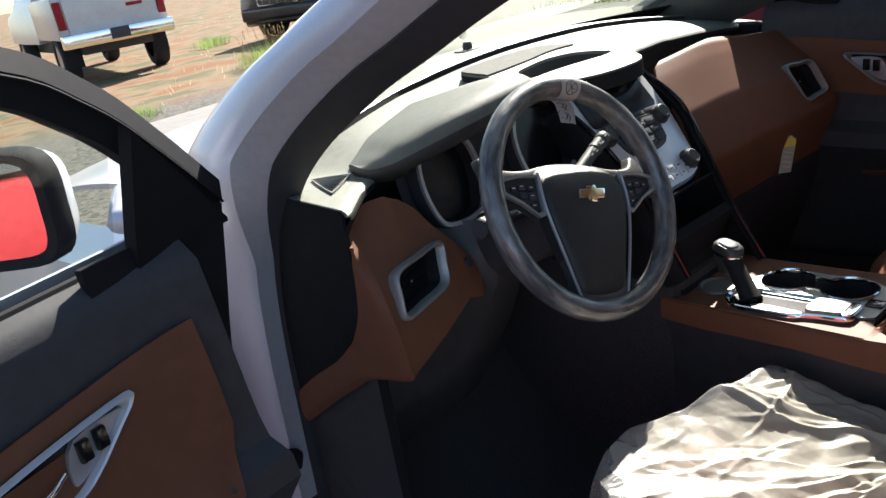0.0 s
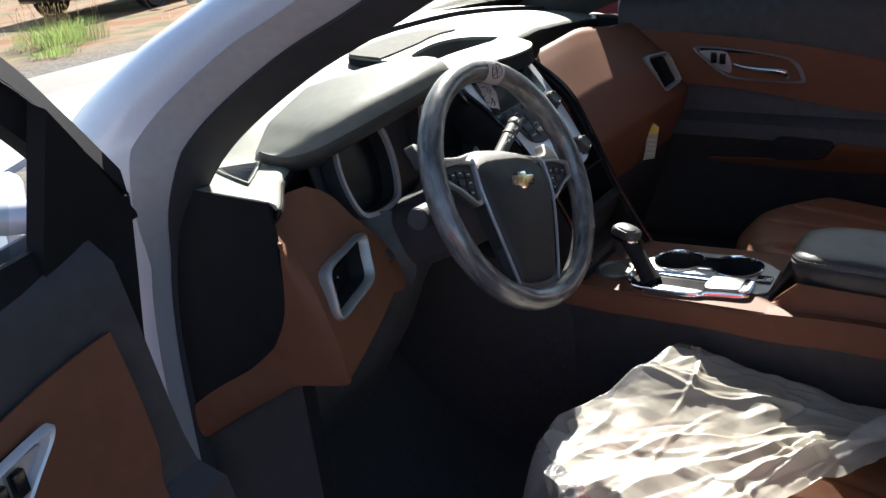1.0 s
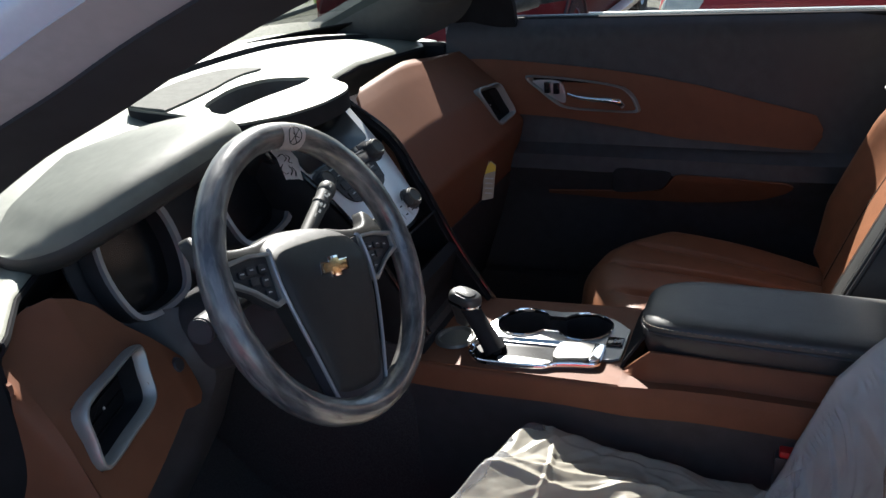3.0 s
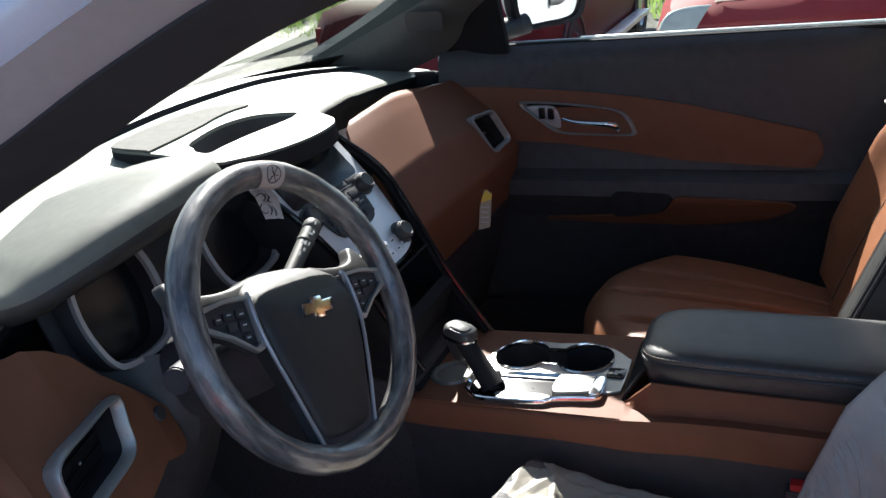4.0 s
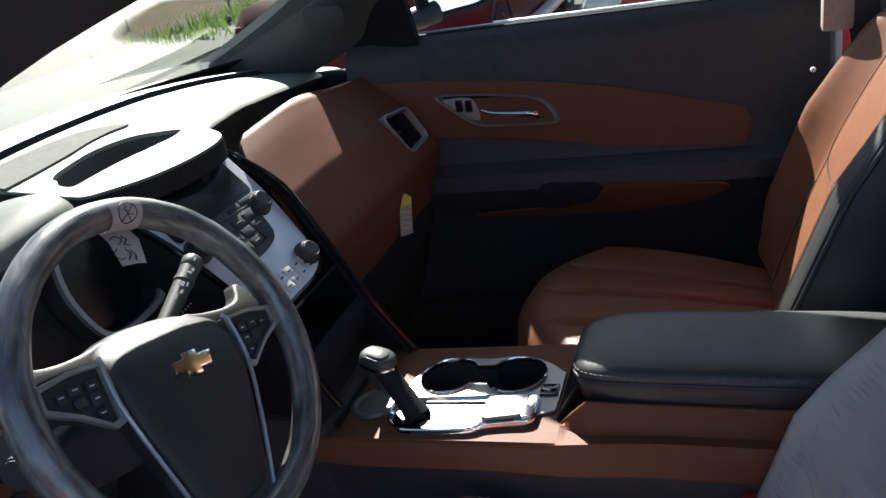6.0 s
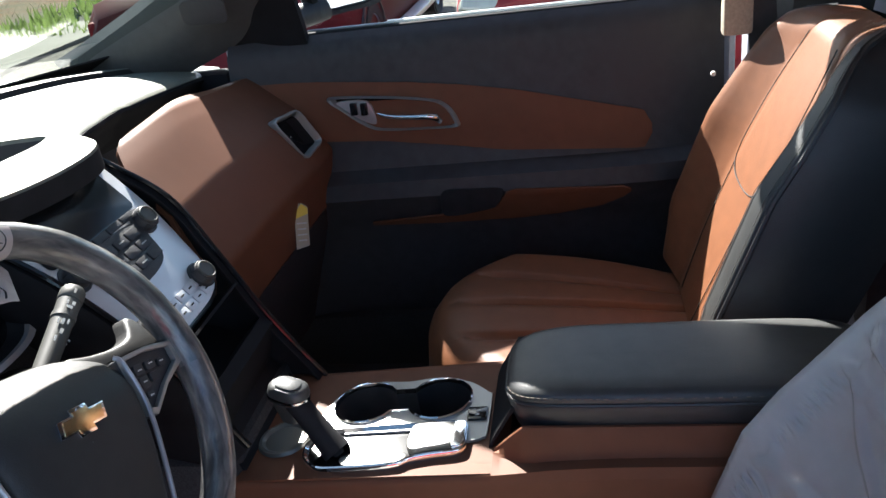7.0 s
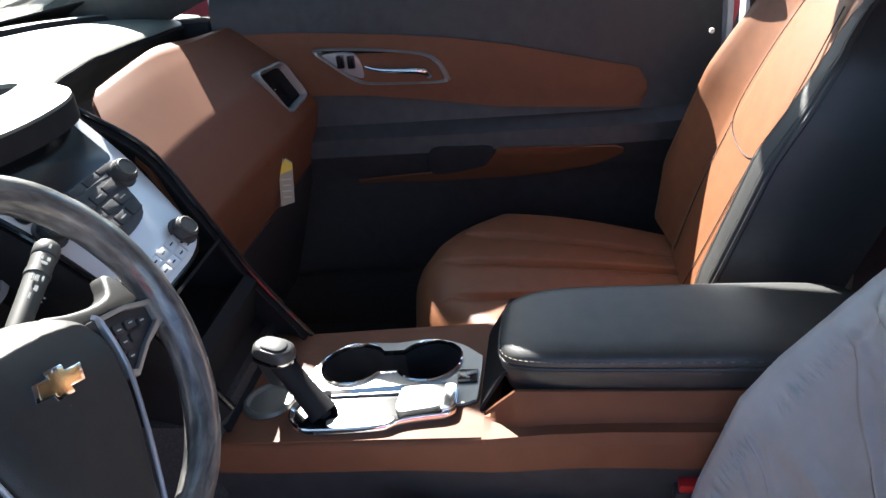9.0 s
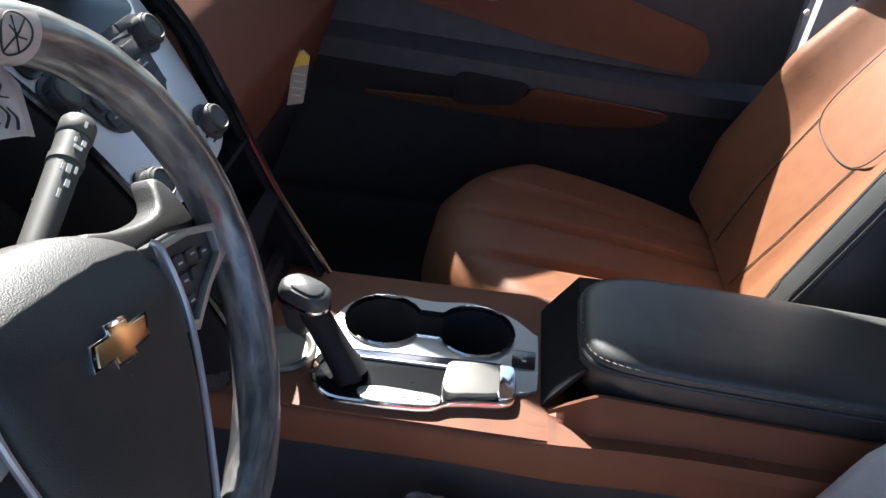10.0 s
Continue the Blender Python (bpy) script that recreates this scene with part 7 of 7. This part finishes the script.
def pickup(name, label, M):
    """A pickup seen from behind: bed, tailgate, chrome bumper, cab and wheels."""
    t = thing(name, label, "pickup truck", tuple(M @ Vector((0, 0, 0))))
    part("bed", place(box((-1.7, 0, 0.98), (2.1, 1.98, 0.62), 0.06), M), CAR_WHITE, t, "white truck bed")
    part("tailgate", place(box((-2.765, 0, 0.98), (0.05, 1.62, 0.56), 0.02), M), CAR_WHITE, t, "white tailgate")
    part("tailgate_mark", place(box((-2.795, -0.42, 1.03), (0.006, 0.30, 0.05), 0.002), M), RED_PAINT, t)
    part("rear_bumper", place(box((-2.86, 0, 0.64), (0.20, 2.0, 0.20), 0.03), M), CHROME, t, "chrome rear bumper")
    part("plate_panel", place(box((-2.97, 0, 0.66), (0.012, 0.34, 0.16), 0.003), M), BLACK, t)
    part("cab", place(loft_body([(-0.6, [(0, 1.78), (0.72, 1.74), (0.90, 1.28), (0.97, 1.2), (0.98, 0.62), (0, 0.62)]), (0.6, [(0, 1.86), (0.74, 1.82), (0.92, 1.28), (0.98, 1.2), (0.99, 0.62), (0, 0.62)]), (1.5, [(0, 1.30), (0.80, 1.27), (0.94, 1.22), (0.98, 1.15), (0.99, 0.62), (0, 0.62)]), (2.7, [(0, 1.18), (0.70, 1.15), (0.90, 1.10), (0.95, 1.0), (0.96, 0.62), (0, 0.62)])]), M), CAR_WHITE, t, "white cab")
    part("rear_window", place(box((-0.615, 0, 1.52), (0.02, 1.35, 0.36), 0.005), M), SCREEN, t)
    part("chassis", place(box((0, 0, 0.52), (5.2, 1.3, 0.22), 0.03), M), BLACK, t)
    for sy in (-1, 1):
        part("tail_lamp", place(box((-2.77, sy * 0.90, 1.02), (0.06, 0.14, 0.40), 0.02), M), RED_PAINT, t)
        part("mud_flap", place(box((-2.42, sy * 0.80, 0.42), (0.02, 0.30, 0.36), 0.004), M), RUBBER, t)
        for fx in (-2.0, 1.75):
            r, wd = 0.38, 0.27
            mw = Matrix.Translation((fx, sy * 0.84, r)) @ Matrix.Rotation(radians(-90 * sy), 4, "X")
            ty = part("wheel", place(lathe([(r * 0.6, -wd / 2), (r * 0.93, -wd / 2), (r, -wd * 0.3), (r, wd * 0.3), (r * 0.93, wd / 2), (r * 0.6, wd / 2)], 24, mw), M), TYRE, t)
            part("rim", place(lathe([(r * 0.6, wd * 0.45), (r * 0.3, wd * 0.38), (0, wd * 0.4)], 20, mw.copy()), M), ALLOY, ty)
    return t


def heading(x, y, deg):
    """A pose on the ground whose nose points deg to the left of +x."""
    return Matrix.Translation((x, y, 0)) @ Matrix.Rotation(radians(deg), 4, "Z")


pickup("pickup_truck", "white pickup truck with a chrome rear bumper", heading(4.6, 17.2, 84) @ Matrix.Diagonal((1, 1, 1.2, 1)))
sedan("black_car", "black car with a chrome grille parked on dirt", CAR_BLACK, heading(10.5, 15.3, 202) @ Matrix.Scale(1.3, 4), L=4.9, Wd=1.86, H=1.5, bonnet=1.0, lens=GREY_PRINT)
red_car = sedan("red_car", "faded red car with a hazed headlight", RED_PAINT, heading(5.75, -0.55, 180), L=4.5, Wd=1.72, H=1.42, bonnet=1.02)
rng = random.Random(8)
peel = []
for k in range(13):
    x = lerp(1.99, 2.155, k / 12)
    a, b = -0.46 + rng.uniform(-0.012, 0.012), -0.315 + rng.uniform(-0.012, 0.012)
    peel.append([(x, lerp(a, b, j / 6), interp(x, [2.0, 2.17], [0.89, 0.85]) + interp(-lerp(a, b, j / 6), [0, 0.449], [0.03, 0.02]) + 0.004) for j in range(7)])
part("peeled_patch", place(thick(grid(peel), 0.001), heading(5.75, -0.55, 180)), PEELED, red_car, "pale patch of peeled paint")
sedan("maroon_van", "maroon van with a pale running board", MAROON, heading(6.7, 2.05, 0), L=4.9, Wd=1.9, H=1.75, bonnet=1.15)
sedan("red_hatchback", "bright red car parked behind", RED_PAINT, heading(-4.6, -0.4, 100), L=4.3, Wd=1.75, H=1.5, bonnet=1.0)
board = thing("running_board", "pale running board under the maroon van", "running board", (6.7, 1.05, 0.3))
part("step", box((6.7, 1.04, 0.30), (2.6, 0.14, 0.05), 0.015), SILVER, board)
panel = thing("bumper_cover", "pale bumper cover lying on the ground", "car part", (9.7, 12.95, 0))
part("cover_shell", box((0, 0, 0.37), (0.85, 0.10, 0.72), 0.04, Matrix.Translation((9.7, 12.95, 0)) @ Matrix.Rotation(radians(22), 4, "Z") @ Matrix.Rotation(radians(-10), 4, "X")), CAR_WHITE, panel)


def leaf_material(name, colour):
    m = material(name, colour, 0.7, vary=0.35, scale=8, spec=0.3)
    n, l = m.node_tree.nodes, m.node_tree.links
    tr, mx = n.new("ShaderNodeBsdfTranslucent"), n.new("ShaderNodeMixShader")
    tr.inputs[0].default_value = (*[min(1, c * 1.6) for c in colour], 1)
    mx.inputs[0].default_value = 0.5
    l.new(n["Principled BSDF"].outputs[0], mx.inputs[1])
    l.new(tr.outputs[0], mx.inputs[2])
    l.new(mx.outputs[0], n["Material Output"].inputs[0])
    return m


WEED = leaf_material("green_weed", (0.14, 0.19, 0.06))
STRAW = leaf_material("dry_straw", (0.34, 0.28, 0.17))


def tuft(name, label, c, n, h, spread, mat, heads=0):
    """A clump of blades, with seed heads on stalks."""
    rng = random.Random(int(c[0] * 100 + c[1] * 10))
    t = thing(name, label, "weed", c)

    def blades(count, hh, wd, sp):
        bm = bmesh.new()
        for _ in range(count):
            a, r = rng.uniform(0, 6.283), sp * rng.random() ** 0.6
            p = Vector((c[0] + r * math.cos(a), c[1] + r * math.sin(a), c[2]))
            lean = Vector((math.cos(a + rng.uniform(-1, 1)), math.sin(a + rng.uniform(-1, 1)), 0)) * rng.uniform(0.1, 0.6) * hh
            s = Vector((-math.sin(a), math.cos(a), 0)) * wd
            q, tp = p + Vector((0, 0, hh * 0.55)) + lean * 0.3, p + Vector((0, 0, hh * rng.uniform(0.7, 1.0))) + lean
            v = [bm.verts.new(x) for x in (p - s, p + s, q + s * 0.8, tp, q - s * 0.8)]
            bm.faces.new(v)
        return bm

    tagged(part("leaves", blades(n * 2, h, 0.0045, spread), mat, t), kind="stuff")
    if heads:
        bms = []
        for _ in range(heads):
            a, r = rng.uniform(0, 6.283), spread * rng.random()
            p = Vector((c[0] + r * math.cos(a), c[1] + r * math.sin(a), c[2]))
            q = p + Vector((rng.uniform(-0.15, 0.15), rng.uniform(-0.1, 0.1), h * rng.uniform(1.1, 1.7)))
            bms += [tube([p, q], 0.0022, 3), tube([q, q + Vector((rng.uniform(-0.03, 0.03), 0, 0.04))], 0.006, 4)]
        tagged(part("seed_head", merge(*bms), STRAW, t, "pale dry seed heads"), kind="stuff")


tuft("weed_clump", "green weed clump with dry seed heads", (5.5, 11.0, 0), 300, 0.34, 0.70, WEED, 40)
tuft("weed_clump", "low green weed clump in the dirt", (4.7, 9.9, 0), 120, 0.12, 0.35, WEED)
tuft("weed_clump", "low green weed clump in the dirt", (7.0, 16.5, 0), 140, 0.25, 0.5, WEED)
tuft("weed_clump", "low green weed clump in the gravel", (2.2, 9.0, 0), 120, 0.14, 0.4, WEED)
rng = random.Random(5)
bm = bmesh.new()
for _ in range(1500):
    x, y = rng.uniform(-1, 14), rng.uniform(9.0, 30)
    if noise.noise((x * 0.5, y * 0.5, 2)) < 0.05:
        continue
    h, a = rng.uniform(0.04, 0.12), rng.uniform(0, 3.14)
    s = Vector((math.cos(a), math.sin(a), 0)) * 0.006
    p = Vector((x, y, ground_height(x, y)))
    bm.faces.new([bm.verts.new(v) for v in (p - s, p + s, p + Vector((rng.uniform(-0.04, 0.04), rng.uniform(-0.04, 0.04), h)))])
tagged(part("dry_grass", bm, STRAW), "sparse dry grass over the dirt", "grass", kind="stuff")
bm = bmesh.new()
for _ in range(5000):
    x, y = rng.uniform(9.5, 16), rng.uniform(-3, 9)
    h, a = rng.uniform(0.08, 0.3), rng.uniform(0, 3.14)
    s = Vector((math.cos(a), math.sin(a), 0)) * 0.03
    p = Vector((x, y, 0))
    bm.faces.new([bm.verts.new(v) for v in (p - s, p + s, p + Vector((rng.uniform(-0.08, 0.08), rng.uniform(-0.08, 0.08), h)))])
tagged(part("green_grass", bm, WEED), "green grass along the wire fence", "grass", kind="stuff")


# chain-link fence beyond the parked cars
def fence(x, y0, y1):
    t = thing("wire_fence", "grey chain-link fence on steel posts", "fence", (x, (y0 + y1) / 2, 0))
    for k in range(int((y1 - y0) / 2.5) + 1):
        part("post", tube([(x, y0 + 2.5 * k, 0), (x, y0 + 2.5 * k, 1.5)], 0.03, 8), ALLOY, t)
    part("top_rail", tube([(x, y0, 1.48), (x, y1, 1.48)], 0.02, 8), ALLOY, t)
    bm = bmesh.new()
    step = 0.12
    for k in range(int((y1 - y0 + 1.5) / step)):
        for sg in (1, -1):
            a = y0 - 0.75 + k * step
            p, q = Vector((x, a - sg * 0.75, 0.02)), Vector((x, a + sg * 0.75, 1.48))
            u = Vector((0, 0.003, 0))
            bm.faces.new([bm.verts.new(v) for v in (p - u, p + u, q + u, q - u)])
    tagged(part("mesh_wire", bm, ALLOY, t), kind="stuff")


fence(13.0, -4, 12)
